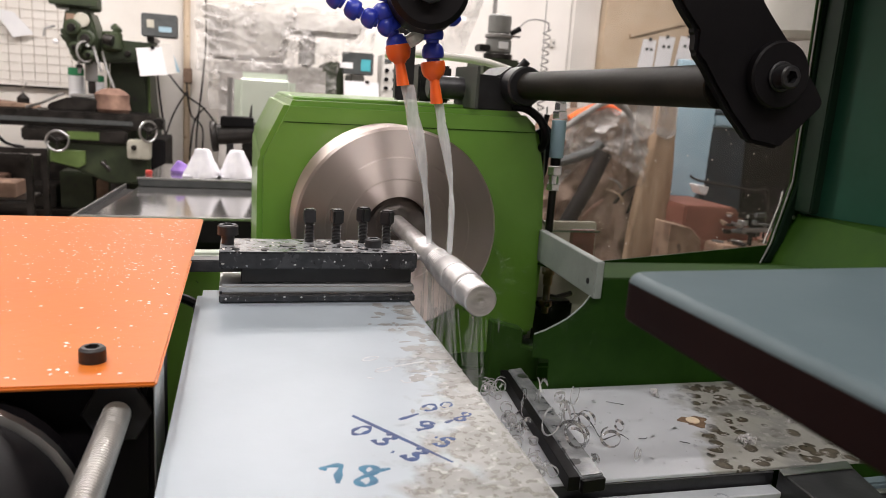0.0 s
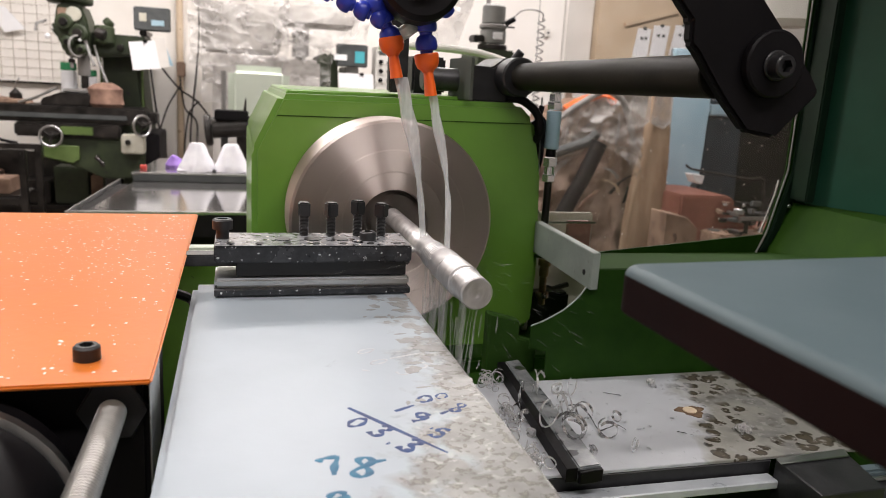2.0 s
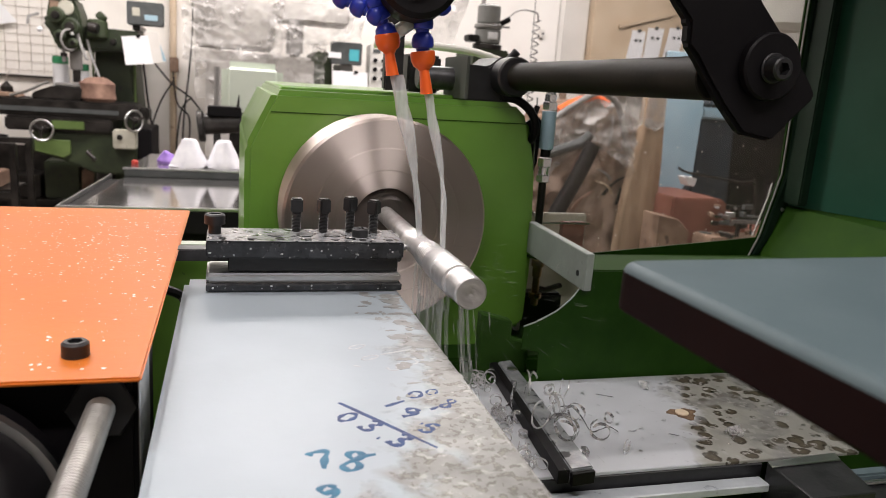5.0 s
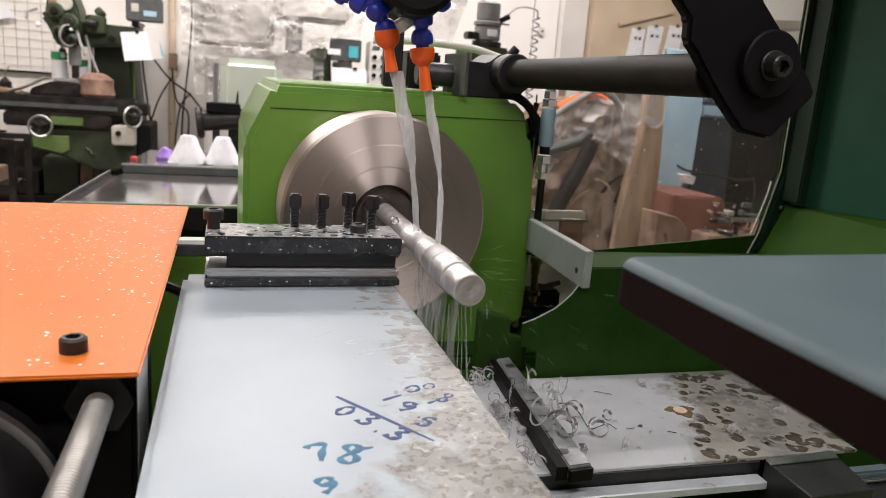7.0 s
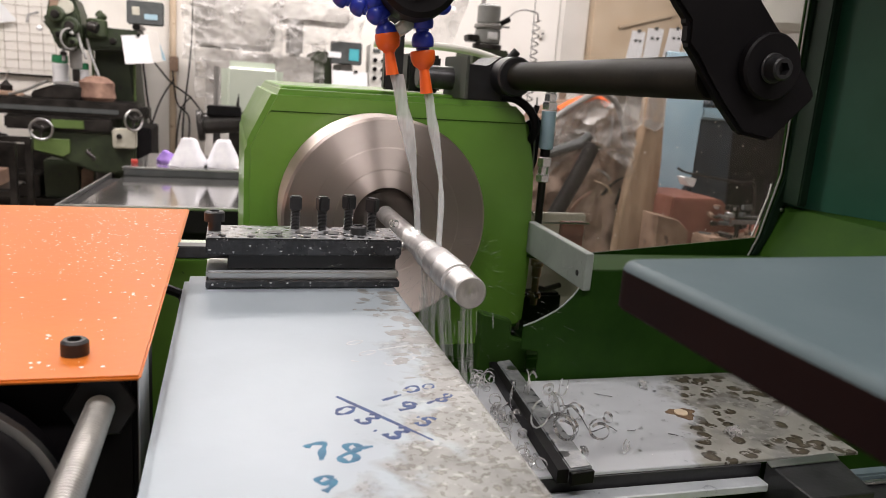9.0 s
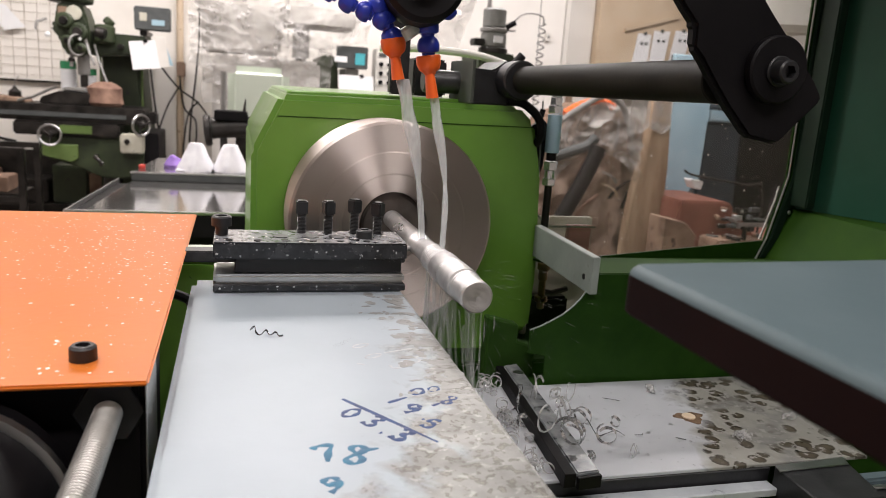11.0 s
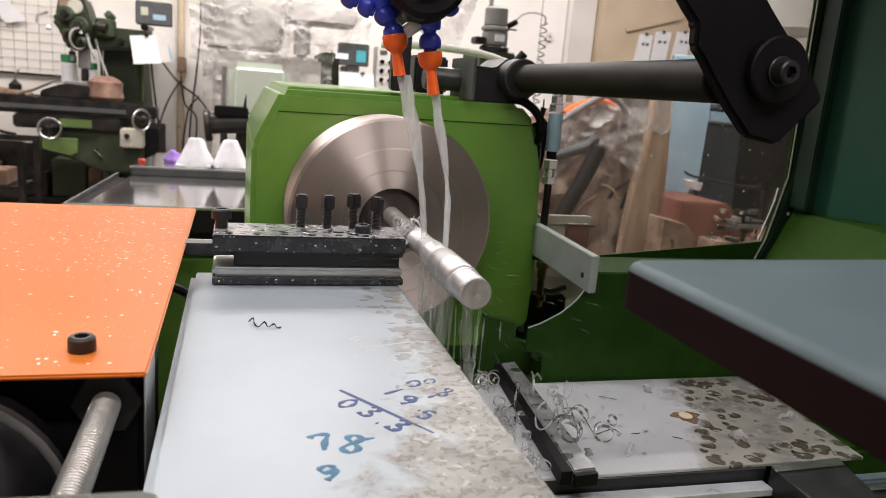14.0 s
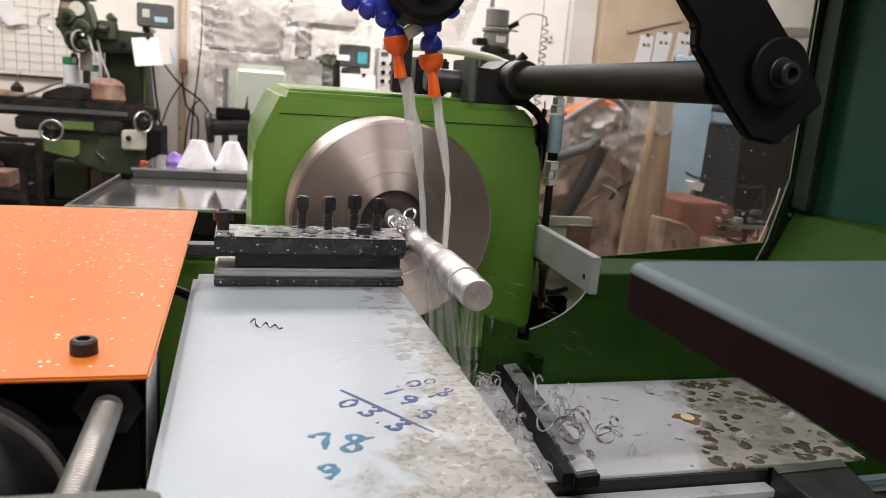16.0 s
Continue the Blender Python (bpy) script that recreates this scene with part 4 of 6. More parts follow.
M_PURPLE = mat("purple_cloth", (0.2, 0.1, 0.4), (0.36, 0.22, 0.6), 20, 0.7, 0.1, bump=0.3, bscale=50)
M_GREENLABEL = mat("green_label", (0.03, 0.25, 0.1), (0.04, 0.3, 0.13), 20, 0.5, 0.05, bump=0)
M_RED = mat("red_plastic", (0.5, 0.04, 0.03), (0.55, 0.06, 0.04), 20, 0.5, 0.05, bump=0)
M_CYAN = mat("cyan_screen", (0.06, 0.36, 0.42), (0.09, 0.42, 0.48), 20, 0.3, 0.05, bump=0)
M_GREYBOX = mat("charcoal_plastic", (0.05, 0.055, 0.055), (0.08, 0.085, 0.085), 20, 0.5, 0.05, bump=0.05)
M_REDFLOOR = mat("red_oxide_paint", (0.16, 0.055, 0.038), (0.25, 0.1, 0.07), 4, 0.6, 0.1, bump=0.1, bscale=30)
M_GREYWALL = mat("grey_stained_board", (0.58, 0.55, 0.51), (0.74, 0.71, 0.67), 2, 0.8, 0.1, bump=0.1, bscale=20)


def wrap_film():
    m = bpy.data.materials.new("clear_wrapping_film")
    m.use_nodes = True
    N, L = m.node_tree.nodes, m.node_tree.links
    b = N["Principled BSDF"]
    b.inputs["Base Color"].default_value = (0.57, 0.55, 0.53, 1)
    b.inputs["Roughness"].default_value = 0.16
    tc = N.new("ShaderNodeTexCoord")
    n = N.new("ShaderNodeTexNoise")
    n.inputs["Scale"].default_value, n.inputs["Detail"].default_value, n.inputs["Distortion"].default_value = 6.0, 6, 1.0
    L.new(tc.outputs["Object"], n.inputs[0])
    r = N.new("ShaderNodeMapRange")
    r.inputs["From Min"].default_value, r.inputs["From Max"].default_value = 0.35, 0.7
    r.inputs["To Min"].default_value, r.inputs["To Max"].default_value = 0.12, 0.6
    L.new(n.outputs[0], r.inputs[0])
    L.new(r.outputs[0], b.inputs["Alpha"])
    bp = N.new("ShaderNodeBump")
    bp.inputs["Strength"].default_value, bp.inputs["Distance"].default_value = 0.6, 0.02
    L.new(n.outputs[0], bp.inputs["Height"])
    L.new(bp.outputs[0], b.inputs["Normal"])
    return m


M_FILM = wrap_film()
M_WRAPPED = mat("grey_wrapped_paint", (0.4, 0.38, 0.355), (0.58, 0.55, 0.52), 3.5, 0.6, 0.1, bump=0.1, bscale=20)


def ring(x, y, z, R, r, tilt=0.0, n=28):
    """A wheel rim facing the front."""
    pts = [(x + R * math.cos(6.28318 * k / n) * math.cos(tilt), y + R * math.cos(6.28318 * k / n) * math.sin(tilt), z + R * math.sin(6.28318 * k / n)) for k in range(n + 1)]
    return tube(pts, r, 8)


def build_mill():
    m = thing("milling_machine", (-0.95, 4.1, 0.0), "old dark green knee milling machine with long table", "milling machine")
    part("base", box(-1.2, -0.62, 3.85, 4.6, 0.0, 0.12, 0.02), M_MILL, m)
    part("column", prism([(-0.98, 0.1), (-0.66, 0.1), (-0.655, 0.55), (-0.70, 0.95), (-0.735, 1.36), (-0.93, 1.36), (-0.94, 0.9)], "y", 4.15, 4.6, 0.02, 2), M_MILL, m)
    part("ram", prism([(-0.965, 1.24), (-0.66, 1.26), (-0.655, 1.37), (-0.967, 1.375)], "y", 3.95, 4.65, 0.015, 2), M_MILL, m)
    hd = part("head", prism([(-1.12, 1.395), (-1.15, 1.385), (-1.10, 1.32), (-1.085, 1.255), (-1.045, 1.225), (-0.975, 1.23), (-0.945, 1.29), (-0.95, 1.42), (-0.985, 1.52), (-1.10, 1.52), (-1.115, 1.47)], "y", 3.85, 4.1, 0.015, 2), M_MILL, m)
    part("pulley_housing", cyl((-1.06, 3.98, 1.52), (-1.06, 3.98, 1.62), 0.12, 28, 0.01), M_MILL, hd)
    part("quill", cyl((-1.0, 3.96, 1.13), (-1.0, 3.96, 1.26), 0.033, 24, 0.005), M_TRAYEDGE, hd)
    part("chuck", cyl((-1.0, 3.96, 1.06), (-1.0, 3.96, 1.13), 0.02, 20, 0.004), M_IRON, hd)
    part("depth_rod", cyl((-1.045, 3.87, 1.17), (-1.045, 3.87, 1.34), 0.010, 12, 0.002), M_TRAYEDGE, hd)
    part("feed_lever", tube([(-0.97, 3.86, 1.33), (-0.94, 3.8, 1.25), (-0.915, 3.78, 1.19)], 0.008, 8), M_TRAYEDGE, hd)
    part("knob", rev([(0, -0.016), (0.012, -0.01), (0.016, 0), (0.012, 0.01), (0, 0.016)], 16, Matrix.Translation((-1.15, 3.82, 1.335))), M_PAPER, hd)
    part("knob", rev([(0, -0.012), (0.01, -0.006), (0.012, 0), (0.01, 0.006), (0, 0.012)], 16, Matrix.Translation((-0.99, 3.82, 1.325))), M_PAPER, hd)
    part("lamp_head", cyl((-0.91, 3.84, 1.37), (-0.86, 3.83, 1.36), 0.03, 16, 0.005), M_IRON, hd)
    for gx, gz, gr, gd in ((-1.065, 1.415, 0.045, 0.05), (-1.0, 1.36, 0.05, 0.035), (-1.05, 1.31, 0.03, 0.06), (-0.985, 1.275, 0.026, 0.05)):
        bs = part("gear_boss", cyl((gx, 3.848, gz), (gx, 3.848 - gd, gz), gr, 24, 0.01), M_MILL, hd)
        part("boss_cap", cyl((gx, 3.847 - gd, gz), (gx, 3.835 - gd, gz), gr * 0.5, 16, 0.004), M_IRON, bs)
    part("feed_motor", cyl((-0.88, 3.93, 1.31), (-0.88, 3.93, 1.415), 0.055, 24, 0.012), M_MILL, m)
    part("feed_motor_cap", cyl((-0.87, 3.92, 1.416), (-0.84, 3.92, 1.445), 0.03, 20, 0.008), M_MILL, m)
    part("speed_dial", cyl((-1.02, 3.848, 1.46), (-1.02, 3.835, 1.46), 0.04, 24, 0.004), M_BEIGE, hd)
    part("nameplate", box(-1.10, -1.055, 3.842, 3.849, 1.44, 1.49, 0.001), M_CARD, hd, "small worn plate")
    part("quill_wheel", ring(-1.0, 3.80, 1.29, 0.055, 0.006, 0.9), M_TRAYEDGE, hd)
    part("stop_collar", cyl((-1.045, 3.87, 1.20), (-1.045, 3.87, 1.22), 0.018, 12, 0.002), M_IRON, hd)
    part("belt_guard", prism([(-1.18, 1.53), (-0.94, 1.53), (-0.93, 1.60), (-1.19, 1.60)], "y", 3.82, 3.85, 0.006, 2), M_MILL, hd)
    part("side_lever", tube([(-1.17, 3.9, 1.42), (-1.21, 3.86, 1.40), (-1.215, 3.85, 1.36)], 0.007, 8), M_TRAYEDGE, hd)
    part("coolant_pipe", tube(smooth_curve([(-0.93, 3.9, 1.30), (-0.90, 3.86, 1.20), (-0.86, 3.82, 1.10), (-0.83, 3.82, 0.98)], 6), 0.007, 8), M_TRAYEDGE, m, "grey coolant pipe")
    for x in (-0.94, -0.71):
        part("dovetail_edge", box(x - 0.006, x + 0.006, 4.135, 4.15, 0.55, 1.34, 0.002), M_MILLBRIGHT, m)
    part("ram_lock", cyl((-0.80, 3.949, 1.30), (-0.80, 3.92, 1.30), 0.018, 12, 0.003), M_IRON, m)
    part("scale_strip", box(-1.6, -0.75, 3.712, 3.719, 0.90, 0.925, 0.002), M_GREYBOX, m)
    for x in (-1.45, -1.1, -0.82):
        part("t_bolt", cyl((x, 3.80, 0.966), (x, 3.80, 1.0), 0.009, 8, 0.002), M_TRAYEDGE, m)
    part("knee_crank", tube([(-0.90, 3.69, 0.70), (-0.90, 3.62, 0.70), (-0.86, 3.60, 0.665), (-0.86, 3.56, 0.665)], 0.010, 8), M_IRON, m)
    part("cable", tube(smooth_curve([(-1.6, 3.72, 0.87), (-1.45, 3.68, 0.84), (-1.38, 3.68, 0.78), (-1.30, 3.70, 0.76)], 6), 0.008, 8), M_SATIN, m)
    tb = part("table", box(-1.75, -0.655, 3.72, 4.02, 0.875, 0.965, 0.008), M_IRON, m)
    for k in range(3):
        part("slot", box(-1.75, -0.66, 3.77 + k * 0.08, 3.79 + k * 0.08, 0.9652, 0.9662), M_SATIN, tb)
    part("lead_screw_end", box(-0.655, -0.60, 3.8, 3.94, 0.88, 0.945, 0.008), M_IRON, tb)
    part("saddle", box(-1.31, -0.78, 3.68, 4.1, 0.80, 0.874, 0.01), M_IRON, m)
    part("knee", prism([(-1.19, 0.80), (-0.66, 0.80), (-0.664, 0.631), (-0.70, 0.585), (-0.767, 0.572), (-0.869, 0.572), (-1.036, 0.643), (-1.16, 0.672), (-1.195, 0.72)], "y", 3.70, 4.16, 0.012, 2), M_MILL, m)
    part("knee_cover", prism([(-1.175, 0.69), (-1.03, 0.657), (-0.995, 0.68), (-0.995, 0.755), (-1.17, 0.755)], "y", 3.685, 3.70, 0.004, 1), M_MILLBRIGHT, m, "lighter green cover plate")
    part("nameplate", box(-1.08, -0.92, 3.665, 3.68, 0.815, 0.86, 0.003), M_MILLBRIGHT, m)
    part("elevating_screw", cyl((-0.86, 3.95, 0.1), (-0.86, 3.95, 0.58), 0.05, 20), M_IRON, m)
    for x, z, R in ((-1.114, 0.81, 0.054), (-0.658, 0.883, 0.056)):
        w = part("handwheel", ring(x, 3.60, z, R, 0.0065, 0.8 if x > -1 else 0.1), M_STEEL, m, "bright handwheel rim")
        part("hub", cyl((x, 3.60, z), (x, 3.70, z), 0.02, 16, 0.003), M_IRON, w)
        for k in range(3):
            a = 2.094 * k + 0.4
            part("spoke", cyl((x, 3.60, z), (x + R * math.cos(a), 3.60, z + R * math.sin(a)), 0.006, 8), M_IRON, w)
    pb = part("feed_box", box(-0.772, -0.652, 3.62, 3.70, 0.725, 0.83, 0.008), M_BEIGE, m, "grimy beige power feed box")
    part("dial", cyl((-0.735, 3.618, 0.79), (-0.735, 3.608, 0.79), 0.015, 16, 0.002), M_IRON, pb)
    part("side_cabinet", box(-0.70, -0.585, 3.75, 4.2, 0.40, 0.83, 0.006), M_SATIN, m)
    # vise, clamps and work on the table
    v = thing("machine_vise", (-1.2, 3.85, 0.965), "dark oily machine vise bolted to the mill table", "machine vise")
    part("body", prism([(-1.20, 0.966), (-0.95, 0.966), (-0.93, 1.03), (-1.09, 1.04), (-1.19, 1.0)], "y", 3.78, 3.98, 0.006, 2), M_IRON, v)
    part("jaw", box(-1.09, -0.95, 3.82, 3.94, 1.041, 1.056, 0.004), M_TRAYEDGE, v)
    part("handle", tube([(-1.30, 3.77, 0.975), (-1.22, 3.76, 1.0), (-1.125, 3.76, 1.052), (-1.105, 3.76, 1.06)], 0.008, 8), M_STEEL, v)
    lf = thing("angle_plate", (-1.5, 3.85, 0.965), "rusty brown iron block on the mill table", "iron block")
    part("block", prism([(-1.50, 0.966), (-1.26, 0.966), (-1.28, 0.985), (-1.50, 1.0)], "y", 3.78, 3.95, 0.005, 2), M_CARD, lf)
    rag = rev([(0.078, 0.0), (0.092, 0.02), (0.085, 0.06), (0.09, 0.10), (0.06, 0.125), (0.03, 0.135), (0, 0.13)], 28, Matrix.Translation((-0.868, 3.82, 0.966)))
    for q in rag.verts:
        w = noise.noise(q.co * 11.0)
        q.co.x += 0.012 * w
        q.co.y += 0.012 * noise.noise(q.co * 13.0)
    single("brown_cloth", rag, M_BROWN, (-0.868, 3.82, 0.966), "brown cloth bundle on the mill table", "cloth")
    for x, y, s in ((-1.095, 4.03, 1.0), (-0.985, 4.05, 0.85)):
        bt = thing("bottle", (x, y, 0.966), "white plastic bottle with green top band", "bottle", "bottles on the mill")
        part("body", cyl((x, y, 0.966), (x, y, 0.966 + 0.19 * s), 0.042 * s, 24, 0.006), M_PAPER, bt)
        part("band", cyl((x, y, 0.966 + 0.191 * s), (x, y, 0.966 + 0.235 * s), 0.0425 * s, 24, 0.004), M_GREENLABEL, bt, "green band")
    d = thing("readout_box", (-0.63, 4.0, 1.37), "dark digital readout box on the mill's arm", "readout box")
    part("case", box(-0.725, -0.53, 3.93, 4.02, 1.405, 1.535, 0.006), M_GREYBOX, d)
    part("display", box(-0.695, -0.655, 3.926, 3.929, 1.455, 1.50, 0.001), M_BEIGE, d)
    part("keypad", box(-0.63, -0.56, 3.926, 3.929, 1.435, 1.465, 0.001), M_BLUEDOOR, d)
    part("bracket", box(-0.70, -0.66, 3.97, 4.3, 1.375, 1.404, 0.003), M_IRON, d)
    pp = thing("paper_sheets", (-0.66, 3.95, 1.26), "white paper sheets hanging from the readout", "paper sheets")
    part("sheet", prism([(-0.755, 1.335), (-0.615, 1.352), (-0.585, 1.195), (-0.735, 1.178)], "y", 3.925, 3.928), M_PAPER, pp)
    part("folded_sheet", prism([(-0.635, 1.372), (-0.56, 1.372), (-0.535, 1.21), (-0.60, 1.195), (-0.625, 1.34)], "y", 3.931, 3.934), M_GREYWALL, pp)
    part("blue_folder", prism([(-0.562, 1.315), (-0.55, 1.312), (-0.515, 1.215), (-0.537, 1.215)], "y", 3.936, 3.94), M_BLUEDOOR, pp, "blue folder edge")
    part("clip", box(-0.675, -0.655, 3.918, 3.924, 1.335, 1.352, 0.002), M_SATIN, pp)


def build_stool():
    s = thing("steel_frame", (-1.33, 3.37, 0), "dark rusty square-tube steel frame stand", "steel stand")
    for x in (-1.50, -1.16):
        for y in (3.22, 3.52):
            part("leg", box(x - 0.016, x + 0.016, y - 0.016, y + 0.016, 0, 0.76, 0.003), M_IRON, s)
    for z in (0.76, 0.52, 0.38):
        for y in (3.22, 3.52):
            part("rail", box(-1.516, -1.144, y - 0.014, y + 0.014, z - 0.014, z + 0.014, 0.003), M_IRON, s)
    part("shelf", box(-1.48, -1.18, 3.24, 3.50, 0.535, 0.545, 0.002), M_IRON, s)
    part("box", box(-1.44, -1.24, 3.28, 3.46, 0.546, 0.62, 0.004), M_CARD, s)


def build_tray():
    t = thing("sheet_bench", (-0.3, 1.9, 0), "low steel bench with shiny sheet top", "bench")
    part("top", prism([(-0.555, 1.395), (0.10, 1.395), (0.10, 2.0), (-0.51, 2.0)], "z", 0.785, 0.80, 0.002, 1), M_TRAY, t)
    part("front_edge", box(-0.60, 0.10, 1.38, 1.394, 0.73, 0.795, 0.002), M_SATIN, t)
    part("front_trim", box(-0.60, 0.10, 1.379, 1.394, 0.7955, 0.803, 0.001), M_STEEL, t, "bright steel trim")
    part("trough", prism([(-0.60, 1.395), (-0.556, 1.395), (-0.512, 2.0), (-0.56, 2.0)], "z", 0.76, 0.79, 0.002), M_SATIN, t)
    part("side_edge", prism([(-0.604, 1.38), (-0.60, 1.38), (-0.556, 2.05), (-0.562, 2.05)], "z", 0.76, 0.802), M_STEEL, t)
    part("step", box(-0.51, 0.10, 2.001, 2.015, 0.80, 0.826, 0.002), M_GREYBOX, t)
    part("step_trim", box(-0.515, 0.10, 2.0005, 2.0155, 0.8262, 0.832, 0.001), M_STEEL, t)
    part("upper_top", prism([(-0.515, 2.016), (0.10, 2.016), (0.10, 2.5), (-0.47, 2.5)], "z", 0.815, 0.830, 0.002), M_TRAY, t)
    part("cabinet", box(-0.50, 0.08, 1.45, 2.45, 0.0, 0.755, 0.01), M_SATIN, t)
    for cx in (-0.300, -0.178):
        c = thing("paper_cone", (cx, 2.12, 0.8302), "white plastic-wrapped cone standing on the bench", "wrapped cone", "wrapped cones")
        cone = rev([(0.070, 0.0), (0.069, 0.010), (0.058, 0.030), (0.044, 0.060), (0.031, 0.086), (0.026, 0.097), (0.022, 0.101), (0.0, 0.102)], 11, Matrix.Translation((cx, 2.12, 0.8302)))
        for q in cone.verts:
            q.co += Vector((1, 1, 0)) * 0.007 * noise.noise(q.co * 40)
        part("wrapper", cone, M_CONE, c)
        base = box(cx - 0.07, cx + 0.07, 2.06, 2.18, 0.8302, 0.837, 0.003)
        part("base", base, M_CONE, c)
    rag = rev([(0.03, 0.0), (0.034, 0.01), (0.024, 0.03), (0.012, 0.045), (0, 0.046)], 18, Matrix.Translation((-0.385, 2.2, 0.8302)))
    for q in rag.verts:
        q.co += Vector((0.8, 0.5, 0.3)) * 0.014 * noise.noise(q.co * 60)
    single("purple_rag", rag, M_PURPLE, (-0.385, 2.2, 0.8302), "crumpled purple cloth on the bench", "cloth")
    rc = thing("plastic_disc", (-0.49, 2.1, 0.8302), "small red plastic disc on the bench edge", "plastic disc")
    part("cap", cyl((-0.488, 2.12, 0.8302), (-0.488, 2.12, 0.845), 0.012, 16, 0.002), M_RED, rc)
    v = thing("spindle_unit", (-0.2, 2.62, 0.83), "dark round spindle unit on a stand", "spindle unit")
    part("barrel", cyl((-0.27, 2.6, 0.955), (-0.05, 2.6, 0.975), 0.045, 28, 0.006), M_IRON, v)
    part("flange", cyl((-0.29, 2.6, 0.945), (-0.262, 2.6, 0.948), 0.068, 28, 0.006), M_IRON, v)
    part("block", box(-0.25, -0.11, 2.55, 2.66, 0.995, 1.035, 0.004), M_SATIN, v)
    part("spike", cyl((-0.125, 2.6, 1.03), (-0.12, 2.6, 1.09), 0.008, 10, 0.001, 0.002), M_IRON, v)
    part("stand", box(-0.225, -0.195, 2.58, 2.62, 0.0, 0.93, 0.003), M_IRON, v)
    post = thing("pipe_post", (-0.213, 2.72, 0), "thin grey steel post behind the bench", "post")
    part("tube", cyl((-0.218, 2.72, 0.0), (-0.214, 2.72, 1.20), 0.012, 16), M_TRAYEDGE, post)


M_CONE = mat("white_plastic_bag", (0.74, 0.73, 0.78), (0.84, 0.83, 0.86), 30, 0.3, 0.1, bump=0.4, bscale=70)


def build_wrapped():
    w = thing("wrapped_machine", (0.1, 3.9, 0), "pale machine bundled in crumpled clear plastic film", "wrapped machine")
    part("body", box(-0.30, 0.34, 3.95, 4.4, 0.0, 1.30, 0.02), M_WRAPPED, w)
    part("upper_box", box(-0.36, 0.10, 3.95, 4.35, 1.32, 1.60, 0.02), M_WRAPPED, w)
    part("column", box(0.19, 0.27, 3.96, 4.3, 1.30, 1.6, 0.02), M_TRAYEDGE, w)
    part("arm", box(0.10, 0.55, 3.95, 4.2, 1.50, 1.62, 0.02), M_WRAPPED, w)

    def film(name, x0, x1, z0, z1, y, seed, amp=0.06, cut=0.0):
        bm = bmesh.new()
        nx, nz = 44, 40
        grid = []
        for j in range(nz + 1):
            row = []
            for i in range(nx + 1):
                u, v = i / nx, j / nz
                x = x0 + (x1 - x0) * u
                z = z0 + (z1 - z0) * v + 0.05 * noise.noise(Vector((x * 4, seed, 0)))
                p = Vector((x * 4.5 + z * 3.0 + seed, z * 5.0 - x * 2.0, seed))
                f = (1 - abs(noise.noise(p))) ** 3 + 0.6 * (1 - abs(noise.noise(p * 2.1))) ** 4 + 0.35 * (1 - abs(noise.noise(p * 4.3))) ** 4
                row.append(bm.verts.new((x + 0.02 * noise.noise(p * 1.7), y - amp * f + 0.03 * u, z - cut * u)))
            grid.append(row)
        for j in range(nz):
            for i in range(nx):
                bm.faces.new((grid[j][i], grid[j][i + 1], grid[j + 1][i + 1], grid[j + 1][i]))
        part(name, bm, M_FILM, w, "crumpled glossy clear film")
    film("film", -0.42, 0.14, 1.24, 1.63, 3.93, 1.3, 0.09)
    film("film", 0.05, 0.62, 1.36, 1.62, 3.93, 4.1, 0.09, -0.06)
    film("film", 0.08, 0.40, 1.06, 1.45, 3.93, 7.7, 0.10)
    film("film", -0.36, 0.12, 1.02, 1.32, 3.94, 9.2, 0.05)
    p = thing("pale_cabinet", (-0.05, 3.2, 0), "pale green machine cabinet with rounded top", "machine cabinet")
    part("body", box(-0.20, 0.10, 3.1, 3.5, 0.92, 1.235, 0.04, 5), M_PALE, p)
    part("stand", box(-0.16, 0.06, 3.15, 3.45, 0.0, 0.9195, 0.01), M_IRON, p)


